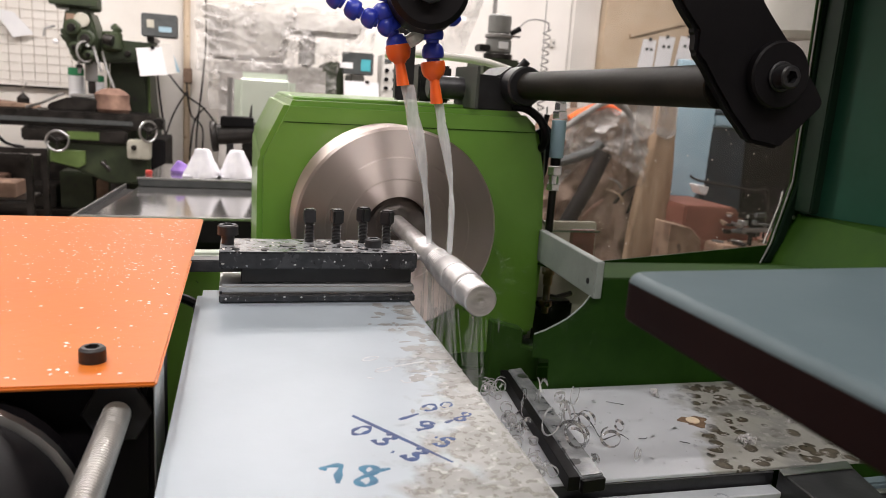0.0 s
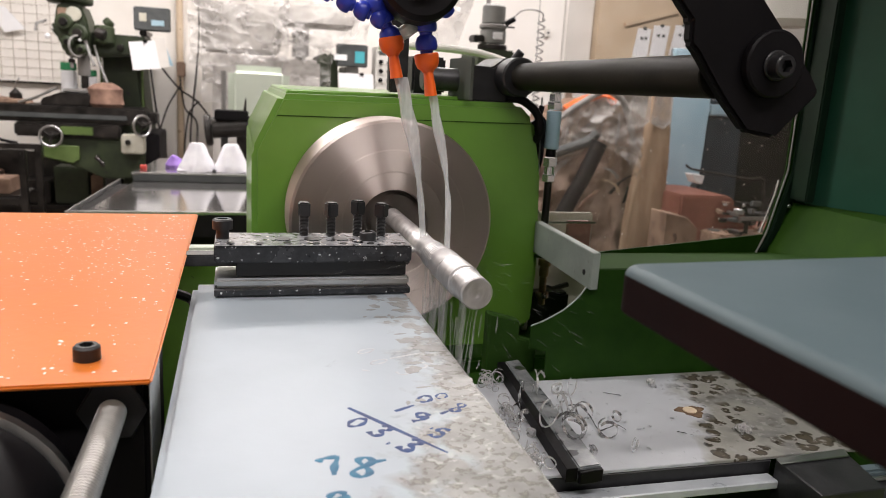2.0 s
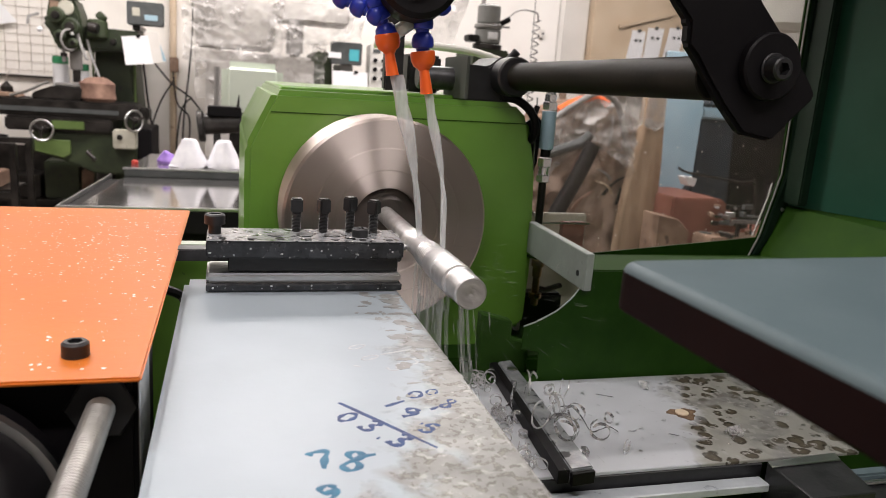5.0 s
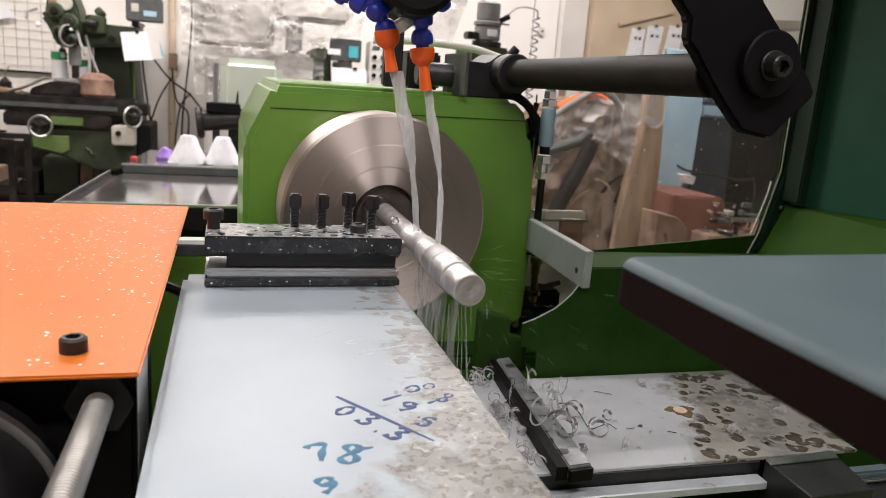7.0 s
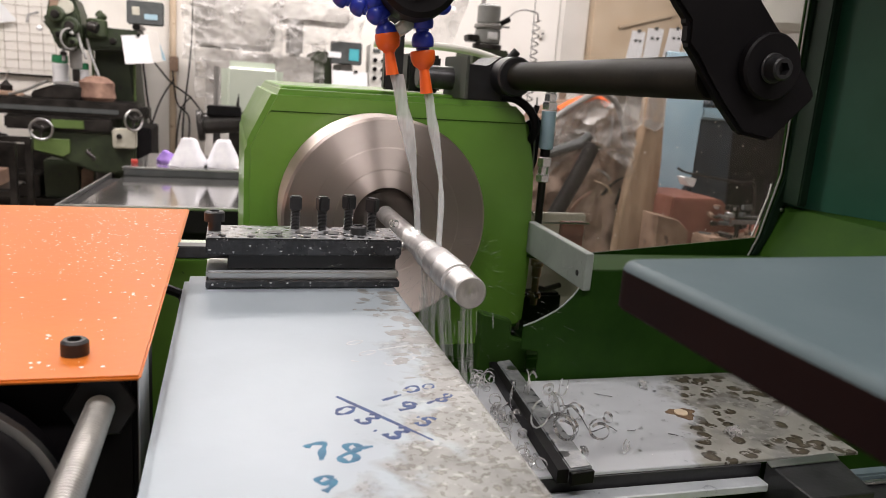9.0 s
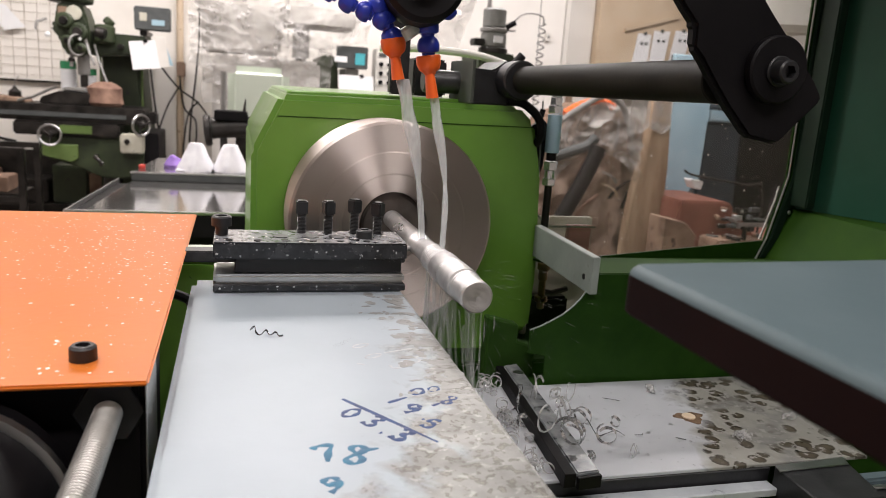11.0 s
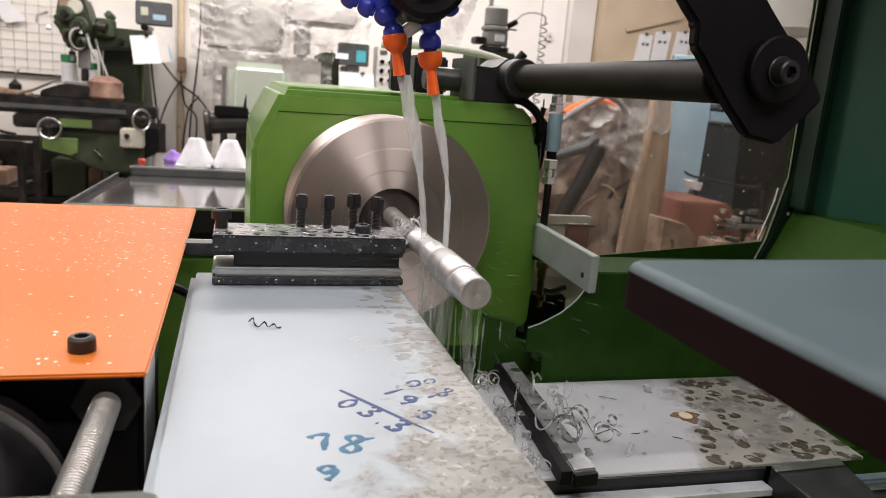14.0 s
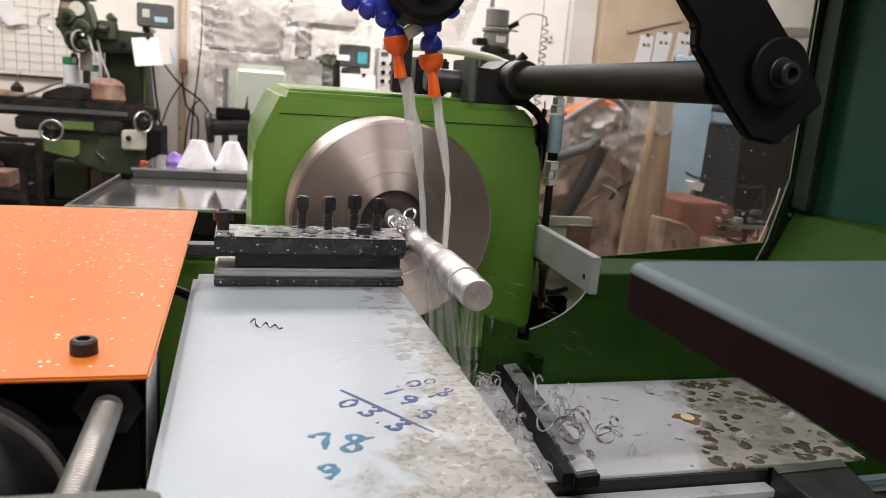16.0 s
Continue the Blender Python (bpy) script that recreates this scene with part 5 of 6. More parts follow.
def build_second_mill():
    m = thing("milling_machine", (0.45, 4.3, 0.0), "far dark green milling machine with readout", "milling machine")
    part("column", prism([(0.34, 0.0), (0.80, 0.0), (0.80, 0.9), (0.47, 1.1), (0.46, 1.33), (0.40, 1.36), (0.33, 1.32), (0.30, 1.24), (0.35, 1.1)], "y", 4.05, 4.5, 0.02, 2), M_MILL, m)
    ro = part("readout", box(0.44, 0.63, 3.93, 4.0, 1.275, 1.41, 0.006), M_GREYBOX, m)
    part("screen", box(0.55, 0.61, 3.926, 3.929, 1.30, 1.37, 0.001), M_CYAN, ro, "cyan display")
    part("label", box(0.42, 0.50, 3.926, 3.929, 1.31, 1.345, 0.001), M_PAPER, ro)
    part("arm", box(0.50, 0.58, 3.96, 4.3, 1.20, 1.274, 0.005), M_TRAYEDGE, m)
    ps = thing("paper_sheet", (0.56, 3.92, 1.17), "white paper sheet clipped under the readout", "paper sheet")
    part("sheet", prism([(0.445, 1.235), (0.665, 1.235), (0.675, 1.10), (0.46, 1.10)], "y", 3.92, 3.923), M_PAPER, ps)
    part("clip", box(0.58, 0.605, 3.912, 3.918, 1.228, 1.242, 0.002), M_SATIN, ps)
    c = thing("control_box", (0.74, 3.95, 1.0), "white control box with dark knobs", "control box")
    part("case", box(0.685, 0.80, 3.94, 4.1, 1.09, 1.41, 0.006), M_BEIGE2, c)
    part("meter", box(0.70, 0.745, 3.935, 3.939, 1.36, 1.385, 0.001), M_GREYBOX, c)
    for k in range(3):
        part("knob", cyl((0.715, 3.938, 1.315 - k * 0.055), (0.715, 3.922, 1.315 - k * 0.055), 0.014, 16, 0.002), M_SATIN, c)
        part("knob", cyl((0.765, 3.938, 1.315 - k * 0.055), (0.765, 3.922, 1.315 - k * 0.055), 0.012, 16, 0.002), M_SATIN, c)
    part("stand", box(0.72, 0.77, 3.97, 4.05, 0.0, 1.09, 0.004), M_BEIGE2, c)


M_BEIGE2 = mat("off_white_box_paint", (0.6, 0.58, 0.54), (0.68, 0.66, 0.62), 10, 0.5, 0.1, bump=0.05, bscale=40)


def build_motor():
    m = thing("pump_motor", (0.95, 2.5, 0.0), "grey electric motor on top of a machine head", "electric motor")
    part("can", cyl((0.953, 2.5, 1.47), (0.953, 2.5, 1.555), 0.052, 32, 0.008), M_GREYMOT, m)
    part("ring", cyl((0.953, 2.5, 1.452), (0.953, 2.5, 1.47), 0.062, 32, 0.003), M_TRAYEDGE, m)
    part("housing", cyl((0.955, 2.5, 1.385), (0.955, 2.5, 1.452), 0.058, 32, 0.008), M_GREYMOT, m)
    part("plate", box(0.935, 0.98, 2.435, 2.442, 1.405, 1.435, 0.002), M_PAPER, m, "pale rating plate")
    part("foot", cyl((0.955, 2.5, 1.36), (0.955, 2.5, 1.385), 0.066, 32, 0.004), M_IRON, m)
    part("terminal_box", box(0.855, 0.905, 2.46, 2.54, 1.39, 1.42, 0.005), M_IRON, m)
    part("gland", cyl((1.0, 2.47, 1.475), (1.04, 2.46, 1.50), 0.012, 12, 0.002), M_SATIN, m)
    part("lug", box(1.0, 1.05, 2.48, 2.5, 1.462, 1.468, 0.001), M_IRON, m)
    part("pedestal", box(0.87, 1.04, 2.42, 2.7, 0.0, 1.36, 0.01), M_MILL, m)
    k = thing("coiled_cable", (1.17, 2.5, 1.5), "grey coiled cable hanging beside the motor", "cable")
    pts = smooth_curve([(1.03, 2.46, 1.50), (1.07, 2.47, 1.535), (1.13, 2.5, 1.55), (1.185, 2.5, 1.54), (1.19, 2.5, 1.51)], 8)
    z = 1.51
    i = 0
    while z > 1.10:
        pts.append(Vector((1.185 + 0.016 * math.cos(i * 0.55), 2.5 + 0.016 * math.sin(i * 0.55), z)))
        z -= 0.0031
        i += 1
    part("cord", tube(pts, 0.0035, 6), M_TRAYEDGE, k)
    part("wire", tube([(1.172, 2.505, 1.7), (1.174, 2.505, 1.4), (1.177, 2.505, 1.15)], 0.002, 6), M_TRAYEDGE, k)


M_GREYMOT = mat("grey_motor_paint", (0.16, 0.16, 0.15), (0.22, 0.22, 0.21), 8, 0.5, 0.1, bump=0.1, bscale=60)


def ribbon_bar(pts, w):
    bm = bmesh.new()
    rows = []
    for p in pts:
        rows.append([bm.verts.new(Vector(p) + Vector((sx * w * 0.5, sy * 0.004, 0))) for sx, sy in ((-1, -1), (1, -1), (1, 1), (-1, 1))])
    for a, c in zip(rows, rows[1:]):
        for j in range(4):
            bm.faces.new((a[j], a[(j + 1) % 4], c[(j + 1) % 4], c[j]))
    bm.faces.new(rows[0]), bm.faces.new(rows[-1])
    bmesh.ops.recalc_face_normals(bm, faces=bm.faces[:])
    return bm


M_TARP = mat("brown_tarp", (0.1, 0.06, 0.042), (0.42, 0.31, 0.24), 4.5, 0.6, 0.15, bump=0.4, bscale=26, c3=(0.5, 0.42, 0.36), spots=-0.08)


M_WIRE = mat("dull_wire", (0.28, 0.23, 0.18), (0.42, 0.36, 0.3), 20, 0.6, 0.1, bump=0)
M_POST = mat("rough_timber", (0.24, 0.15, 0.09), (0.46, 0.34, 0.23), 9, 0.8, 0.1, bump=0.3, bscale=40, stretch=(1, 1, 0.2))


def build_wall_items():
    g = thing("wire_grid", (-1.6, 4.68, 1.1), "pale wall panel with thin dark wire grid", "wire grid")
    part("backing", box(-2.6, -1.17, 4.675, 4.698, 1.06, 2.3, 0.003), M_WALL, g)
    for k in range(18):
        x = -2.5 + k * 0.074
        part("wire", cyl((x, 4.671, 1.08), (x, 4.671, 2.28), 0.0014, 6), M_WIRE, g)
    for k in range(20):
        part("wire", cyl((-2.58, 4.667, 1.10 + k * 0.056), (-1.19, 4.667, 1.10 + k * 0.056), 0.0012, 6), M_WIRE, g)
    part("rail", box(-2.6, -1.17, 4.665, 4.674, 1.055, 1.068), M_IRON, g)
    pg = thing("hanging_paper", (-1.52, 4.64, 1.45), "white paper hanging askew on the wire grid", "paper")
    part("sheet", prism([(-1.66, 1.54), (-1.56, 1.52), (-1.45, 1.395), (-1.57, 1.365), (-1.66, 1.50)], "y", 4.63, 4.634), M_PAPER, pg)
    pi = thing("conduit_pipe", (-0.52, 4.66, 0), "rusty tan conduit running up the wall", "conduit")
    part("pipe", cyl((-0.535, 4.66, 0.4), (-0.515, 4.66, 3.0), 0.022, 16), M_TAN, pi)
    part("junction", box(-0.55, -0.495, 4.63, 4.698, 1.15, 1.25, 0.006), M_CARD, pi)
    for i, pts in enumerate((((-0.53, 4.64, 1.17), (-0.50, 4.6, 0.95), (-0.42, 4.55, 0.85), (-0.44, 4.5, 0.6), (-0.50, 4.5, 0.62), (-0.47, 4.5, 0.9), (-0.40, 4.5, 1.0)),
                             ((-0.62, 4.4, 1.2), (-0.52, 4.4, 1.08), (-0.40, 4.3, 1.0), (-0.30, 4.2, 0.88)),
                             ((-0.68, 4.3, 1.2), (-0.66, 4.3, 1.0), (-0.64, 4.3, 0.85), (-0.62, 4.3, 0.7)),
                             ((-0.52, 4.6, 1.1), (-0.60, 4.5, 0.95), (-0.66, 4.4, 0.75)),
                             ((-0.47, 4.6, 0.4), (-0.46, 4.55, 0.8), (-0.42, 4.6, 1.2), (-0.40, 4.62, 1.5), (-0.41, 4.62, 1.9)))):
        c = thing("hanging_cable", pts[0], "dark cable looping down the wall", "cable", "wall cables")
        part("cord", tube(smooth_curve(pts, 8), 0.006, 6), M_IRON, c)
    # wall panels and board
    single("wall_panel_1", box(0.9, 2.255, 4.66, 4.698, 0.0, 3.0, 0.003), M_WHITEPANEL, (1.6, 4.68, 0), "smooth white wall panel with seam", "wall panel", kind="structure")
    single("wall_panel_2", box(2.262, 2.50, 4.66, 4.698, 0.0, 3.0, 0.003), M_GREYWALL, (2.4, 4.68, 0), "grey stained wall strip", "wall panel", kind="structure")
    b = thing("tan_cupboard", (2.95, 4.6, 0), "tan wooden cupboard front with papers pinned on it", "cupboard")
    part("front", box(2.51, 3.32, 4.58, 4.698, 1.25, 2.9, 0.006), M_TAN, b)
    part("rail", prism([(2.72, 1.745), (3.18, 1.88), (3.185, 1.855), (2.725, 1.72)], "y", 4.555, 4.579), M_TAN, b)
    for (ax, az), (bx, bz), (cx, cz), (ex, ez) in (((2.842, 1.716), (2.957, 1.714), (2.945, 1.50), (2.812, 1.49)), ((2.977, 1.746), (3.118, 1.751), (3.095, 1.52), (2.962, 1.51)), ((3.167, 1.764), (3.307, 1.760), (3.270, 1.54), (3.135, 1.53))):
        sh = thing("pinned_paper", ((ax + bx) / 2, 4.56, cz), "white printed sheet pinned to the cupboard", "paper", "pinned papers")
        part("sheet", prism([(ax, az), (bx, bz), (cx, cz), (ex, ez)], "y", 4.565, 4.569), M_PAPER, sh)
        part("clip", box((ax + bx) / 2 - 0.015, (ax + bx) / 2 + 0.015, 4.558, 4.5645, az - 0.012, az + 0.014, 0.002), M_GREYBOX, sh)
        for u in (0.3, 0.62):
            px, pz = ax + (bx - ax) * u - 0.008, az - 0.085
            part("print_bar", prism([(px, pz), (px + 0.024, pz + 0.001), (px + 0.022, pz + 0.022), (px - 0.002, pz + 0.021)], "y", 4.562, 4.5645), M_GREYBOX, sh)
    # behind the window
    single("brown_stack", prism([(1.50, 0.0), (2.35, 0.0), (2.32, 0.52), (2.2, 0.95), (2.02, 1.12), (1.85, 1.17), (1.62, 1.08), (1.50, 0.8)], "y", 3.25, 3.6, 0.02, 2), M_CARD, (1.9, 3.4, 0), "heap of rusty brown sheet-covered machine", "covered machine")
    od = thing("orange_hood", (1.85, 3.1, 1.0), "orange and grey curved hood", "machine hood")
    part("orange_band", tube(smooth_curve([(1.66, 3.2, 1.10), (1.76, 3.2, 1.155), (1.88, 3.2, 1.185), (1.97, 3.2, 1.15)], 6), 0.022, 10), M_NOZZLE, od, "orange band")
    part("grey_band", tube(smooth_curve([(1.60, 3.15, 1.04), (1.72, 3.15, 1.13), (1.88, 3.15, 1.215), (2.0, 3.15, 1.16), (2.08, 3.15, 0.98), (2.10, 3.15, 0.9)], 6), 0.018, 10), M_TRAYEDGE, od)
    part("hose", tube(smooth_curve([(1.54, 3.0, 0.38), (1.64, 3.0, 0.58), (1.73, 3.0, 0.76), (1.80, 3.0, 0.93)], 6), 0.045, 12), M_SATIN, od, "dark ribbed hose")
    part("pipe", tube([(1.55, 3.05, 0.86), (1.75, 3.05, 0.93), (1.80, 3.05, 0.98)], 0.03, 10), M_GREYBOX, od)
    rnd = random.Random(8)
    for k in range(12):
        x, z = rnd.uniform(1.58, 2.2), rnd.uniform(0.3, 0.9)
        sc = thing("scrap_strip", (x, 3.2, z), "rusty bent metal strip leaning on the covered machine", "metal strip", "strips by the machine")
        L, q = rnd.uniform(0.08, 0.25), rnd.uniform(-0.9, 0.9)
        pts = smooth_curve([(x, 3.22, z), (x + L * 0.5 * math.sin(q), 3.20, z + L * 0.5 * math.cos(q) + 0.02), (x + L * math.sin(q * 1.4), 3.215, z + L * math.cos(q))], 5)
        part("strip", ribbon_bar(pts, rnd.uniform(0.008, 0.03)), rnd.choice((M_CARD, M_TRAYEDGE, M_IRON, M_TAN, M_BROWN)), sc)
    cover = thing("brown_tarpaulin", (1.9, 3.22, 0.0), "crumpled brown stained tarpaulin over a machine", "tarpaulin")
    bm = bmesh.new()
    grid = []
    for j in range(41):
        row = []
        for i in range(41):
            u, v = i / 40, j / 40
            x = 1.48 + 0.86 * u
            top = 1.16 - 0.9 * (u - 0.5) ** 2
            p = Vector((x * 6, v * 6, 2.0))
            row.append(bm.verts.new((x + 0.03 * noise.noise(p * 1.3), 3.245 - 0.06 * abs(noise.noise(p)) - 0.03 * abs(noise.noise(p * 2.7)), top * v)))
        grid.append(row)
    for j in range(40):
        for i in range(40):
            bm.faces.new((grid[j][i], grid[j][i + 1], grid[j + 1][i + 1], grid[j + 1][i]))
    part("cloth", bm, M_TARP, cover)
    bm = bmesh.new()
    grid = []
    for j in range(37):
        row = []
        for i in range(37):
            x, z = 1.58 + 0.52 * i / 36, 0.90 + 0.28 * j / 36 - 0.7 * (i / 36 - 0.5) ** 2
            q = Vector((x * 5 - z * 3, z * 6 + x * 2, 6.0))
            f = (1 - abs(noise.noise(q))) ** 3 + 0.5 * (1 - abs(noise.noise(q * 2.2))) ** 4
            row.append(bm.verts.new((x, 3.115 - 0.06 * f, z)))
        grid.append(row)
    for j in range(36):
        for i in range(36):
            bm.faces.new((grid[j][i], grid[j][i + 1], grid[j + 1][i + 1], grid[j + 1][i]))
    part("film", bm, M_FILM, cover, "crumpled clear film over the tarpaulin")
    bag = thing("clear_bags", (2.1, 3.0, 1.1), "clear plastic bags hanging from a rail", "plastic bags")
    for x in (2.02, 2.16):
        part("bag", prism([(x - 0.05, 1.28), (x + 0.06, 1.28), (x + 0.07, 1.06), (x + 0.02, 1.02), (x - 0.06, 1.05)], "y", 2.98, 3.0, 0.006, 1), M_FILM, bag)
    part("rail", cyl((1.9, 2.99, 1.29), (2.3, 2.99, 1.29), 0.01, 10), M_TRAYEDGE, bag)
    du = thing("beige_duct", (1.43, 1.2, 1.4), "beige round duct hanging from the ceiling", "duct")
    part("pipe", cyl((1.44, 1.2, 1.42), (1.40, 1.2, 3.09), 0.085, 28, 0.02), M_BEIGE2, du)
    part("tag", prism([(1.445, 1.33), (1.50, 1.35), (1.515, 1.48), (1.48, 1.47)], "y", 1.10, 1.103), M_PAPER, du, "white paper tag")
    tp = thing("timber_post", (2.28, 3.1, 0), "rough tan timber post", "timber post")
    part("post", prism([(2.06, 0.0), (2.29, 0.0), (2.288, 0.54), (2.286, 0.82), (2.255, 1.26), (2.162, 1.26), (2.147, 0.95), (2.097, 0.68), (2.077, 0.48)], "y", 3.05, 3.15, 0.006, 2), M_POST, tp)
    bx = thing("cardboard_box", (2.5, 3.0, 0), "brown cardboard box on the floor", "cardboard box")
    part("carton", prism([(2.06, 0.0), (2.262, 0.0), (2.262, 0.505), (2.188, 0.572), (2.06, 0.595)], "y", 2.66, 2.82, 0.004, 1), M_CARD, bx)
    dd = thing("blue_door", (2.5, 3.4, 0), "light blue painted metal cabinet door", "cabinet door")
    part("leaf", prism([(2.50, 0.55), (2.625, 0.58), (2.738, 0.74), (2.745, 1.5), (2.45, 1.5), (2.47, 1.0)], "y", 3.38, 3.42, 0.005, 1), M_BLUEDOOR, dd)
    part("frame", box(2.46, 2.50, 3.425, 3.45, 0.0, 1.5, 0.003), M_GREYBOX, dd)
    part("lower_leaf", box(2.52, 2.66, 3.38, 3.42, 0.0, 0.549, 0.005), M_BLUEDOOR, dd)
    nb = thing("navy_bin", (2.8, 3.4, 0), "tall navy plastic bin with pale rim", "bin")
    part("body", prism([(2.78, 0.3), (3.12, 0.3), (3.07, 1.10), (2.79, 1.10)], "y", 3.47, 3.7, 0.02, 2), M_NAVY, nb)
    part("rim", box(2.80, 3.05, 3.46, 3.72, 1.101, 1.175, 0.012), M_BLUEDOOR, nb)
    sack = rev([(0.05, 0.0), (0.075, 0.02), (0.06, 0.06), (0.02, 0.085), (0, 0.085)], 14, Matrix.Translation((2.86, 3.55, 1.176)))
    for q in sack.verts:
        q.co += Vector((0.02, 0.02, 0.01)) * noise.noise(q.co * 22)
    part("sack", sack, M_NAVY, nb, "dark sack on top")
    part("base", box(2.80, 3.10, 3.5, 3.7, 0.0, 0.2995, 0.01), M_NAVY, nb)
    db = thing("dark_cabinet", (3.4, 3.6, 0), "dark grey cabinet in the corner", "cabinet")
    part("body", box(3.10, 3.9, 3.75, 4.2, 0.0, 1.6, 0.01), M_SATIN, db)
    rp = thing("red_plinth", (2.9, 3.1, 0), "low red-painted platform with clutter", "platform")
    part("slab", prism([(2.27, 0.0), (3.3, 0.0), (3.3, 0.43), (2.83, 0.44), (2.60, 0.66), (2.27, 0.665)], "y", 2.86, 3.34, 0.01, 2), M_REDFLOOR, rp)
    cl = thing("metal_scraps", (2.6, 2.78, 0.0), "small bright and rusty metal scraps in a bin", "metal scraps")
    part("bin", box(2.42, 2.86, 2.68, 2.855, 0.0, 0.47, 0.008), M_CARD, cl, "rusty brown bin")
    part("bright_bar", box(2.55, 2.74, 2.69, 2.71, 0.55, 0.572, 0.003), M_STEEL, cl)
    part("post", box(2.60, 2.62, 2.70, 2.72, 0.471, 0.549, 0.002), M_IRON, cl)
    for k in range(26):
        x, y = rnd.uniform(2.45, 2.84), rnd.uniform(2.70, 2.84)
        a = rnd.uniform(0, 3.1)
        sx, sz = rnd.uniform(0.015, 0.05), rnd.uniform(0.006, 0.03)
        bm = box(-sx, sx, -0.01, 0.01, 0, sz, 0.002, 1)
        bm.transform(Matrix.Translation((x, y, 0.471 + 0.05 * (k % 4))) @ Matrix.Rotation(a, 4, "Z"))
        part("scrap", bm, rnd.choice((M_STEEL, M_CARD, M_IRON, M_IRON, M_GREYBOX)), cl)
    hl = thing("lever_arm", (2.75, 2.9, 0.7), "thin grey lever arm with pale plastic cup", "lever")
    part("lever", tube(smooth_curve([(2.30, 2.9, 0.83), (2.355, 2.9, 0.807), (2.487, 2.9, 0.79), (2.725, 2.9, 0.76), (2.84, 2.9, 0.74), (2.85, 2.9, 0.435)], 6), 0.007, 8), M_IRON, hl)
    part("cup", prism([(2.348, 0.782), (2.437, 0.772), (2.425, 0.722), (2.378, 0.73)], "y", 2.9, 2.98, 0.006, 1), M_PAPER, hl)


M_WHITEPANEL = mat("white_wall_panel", (0.74, 0.7, 0.66), (0.8, 0.77, 0.73), 1.2, 0.6, 0.1, bump=0.05, bscale=20, c3=(0.62, 0.58, 0.54), spots=-0.12)


def build_fittings():
    v = thing("coolant_valve", (0.222, 0.12, 0.88), "chrome and brass valve fittings on a vertical pipe", "valve fittings")
    y = 0.092
    for z0, z1, r, m in ((1.205, 1.215, 0.004, M_STEEL), (1.192, 1.205, 0.0068, M_STEEL), (1.186, 1.192, 0.0055, M_STEEL), (1.176, 1.186, 0.0068, M_STEEL), (1.166, 1.176, 0.0082, M_STEEL),
                         (1.118, 1.165, 0.0078, M_BLUEDOOR), (1.108, 1.118, 0.0055, M_SATIN), (1.096, 1.107, 0.0080, M_STEEL), (1.086, 1.096, 0.006, M_STEEL), (1.077, 1.086, 0.0078, M_STEEL), (0.98, 1.077, 0.0042, M_IRON)):
        part("fitting", cyl((0.2215, y, z0), (0.2215, y, z1), r * 1.15, 6 if m is M_STEEL and r > 0.0065 else 16, 0.0008), M_CHIP if m is M_STEEL else m, v)
    part("hose", tube(smooth_curve([(0.216, y + 0.01, 1.13), (0.206, y + 0.01, 1.15), (0.209, y + 0.01, 1.17)], 5), 0.0035, 8), M_SATIN, v)
    part("black_hose", tube(smooth_curve([(0.155, 0.085, 1.178), (0.172, 0.08, 1.176), (0.187, 0.076, 1.166), (0.195, 0.0745, 1.154), (0.198, 0.076, 1.140), (0.199, 0.09, 1.128)], 6), 0.0052, 10), M_SATIN, v, "black rubber hose")
    part("bracket", prism([(0.194, 1.145), (0.215, 1.158), (0.222, 1.15), (0.22, 1.10), (0.205, 1.05), (0.203, 1.06)], "y", 0.112, 0.118), M_SATIN, v)
    b = thing("brass_fitting", (0.25, 0.14, 0.88), "oily brass pipe fittings behind the guard", "pipe fittings")
    brass = mat("oily_brass", (0.2, 0.14, 0.07), (0.4, 0.3, 0.16), 40, 0.3, 0.1, metal=0.9, bump=0.1)
    for z0, z1, r in ((0.985, 0.99, 0.0075), (0.965, 0.985, 0.006), (0.955, 0.965, 0.009), (0.94, 0.955, 0.0065), (0.90, 0.94, 0.005), (0.91, 0.918, 0.009)):
        part("fitting", cyl((0.248, 0.14, z0), (0.248, 0.14, z1), r, 12, 0.001), brass, b)
    part("elbow", tube([(0.248, 0.14, 0.925), (0.265, 0.145, 0.92), (0.29, 0.15, 0.925)], 0.004, 8), M_IRON, b)
    part("backing", box(0.205, 0.34, 0.19, 0.2, 0.84, 1.02, 0.002), M_BEIGE, b)
    part("tank", box(0.205, 0.30, 0.16, 0.188, 0.84, 0.91, 0.004), M_IRON, b)
    part("plate", box(0.214, 0.222, 0.12, 0.126, 0.87, 0.93, 0.001), M_BEIGE, b)
    r = thing("red_bracket", (0.29, 0.13, 0.98), "dark red bracket behind the guard", "bracket")
    part("plate", box(0.272, 0.305, 0.125, 0.135, 0.97, 1.02, 0.001), M_REDFLOOR, r)
    c = thing("loose_cable", (-0.2, -0.05, 0.9), "black cable between the housing and the slide", "cable")
    part("cord", tube(smooth_curve([(-0.30, 0.02, 0.98), (-0.215, 0.0, 0.965), (-0.198, -0.02, 0.955), (-0.196, -0.12, 0.95), (-0.20, -0.2, 0.95)], 6), 0.005, 8), M_SATIN, c)


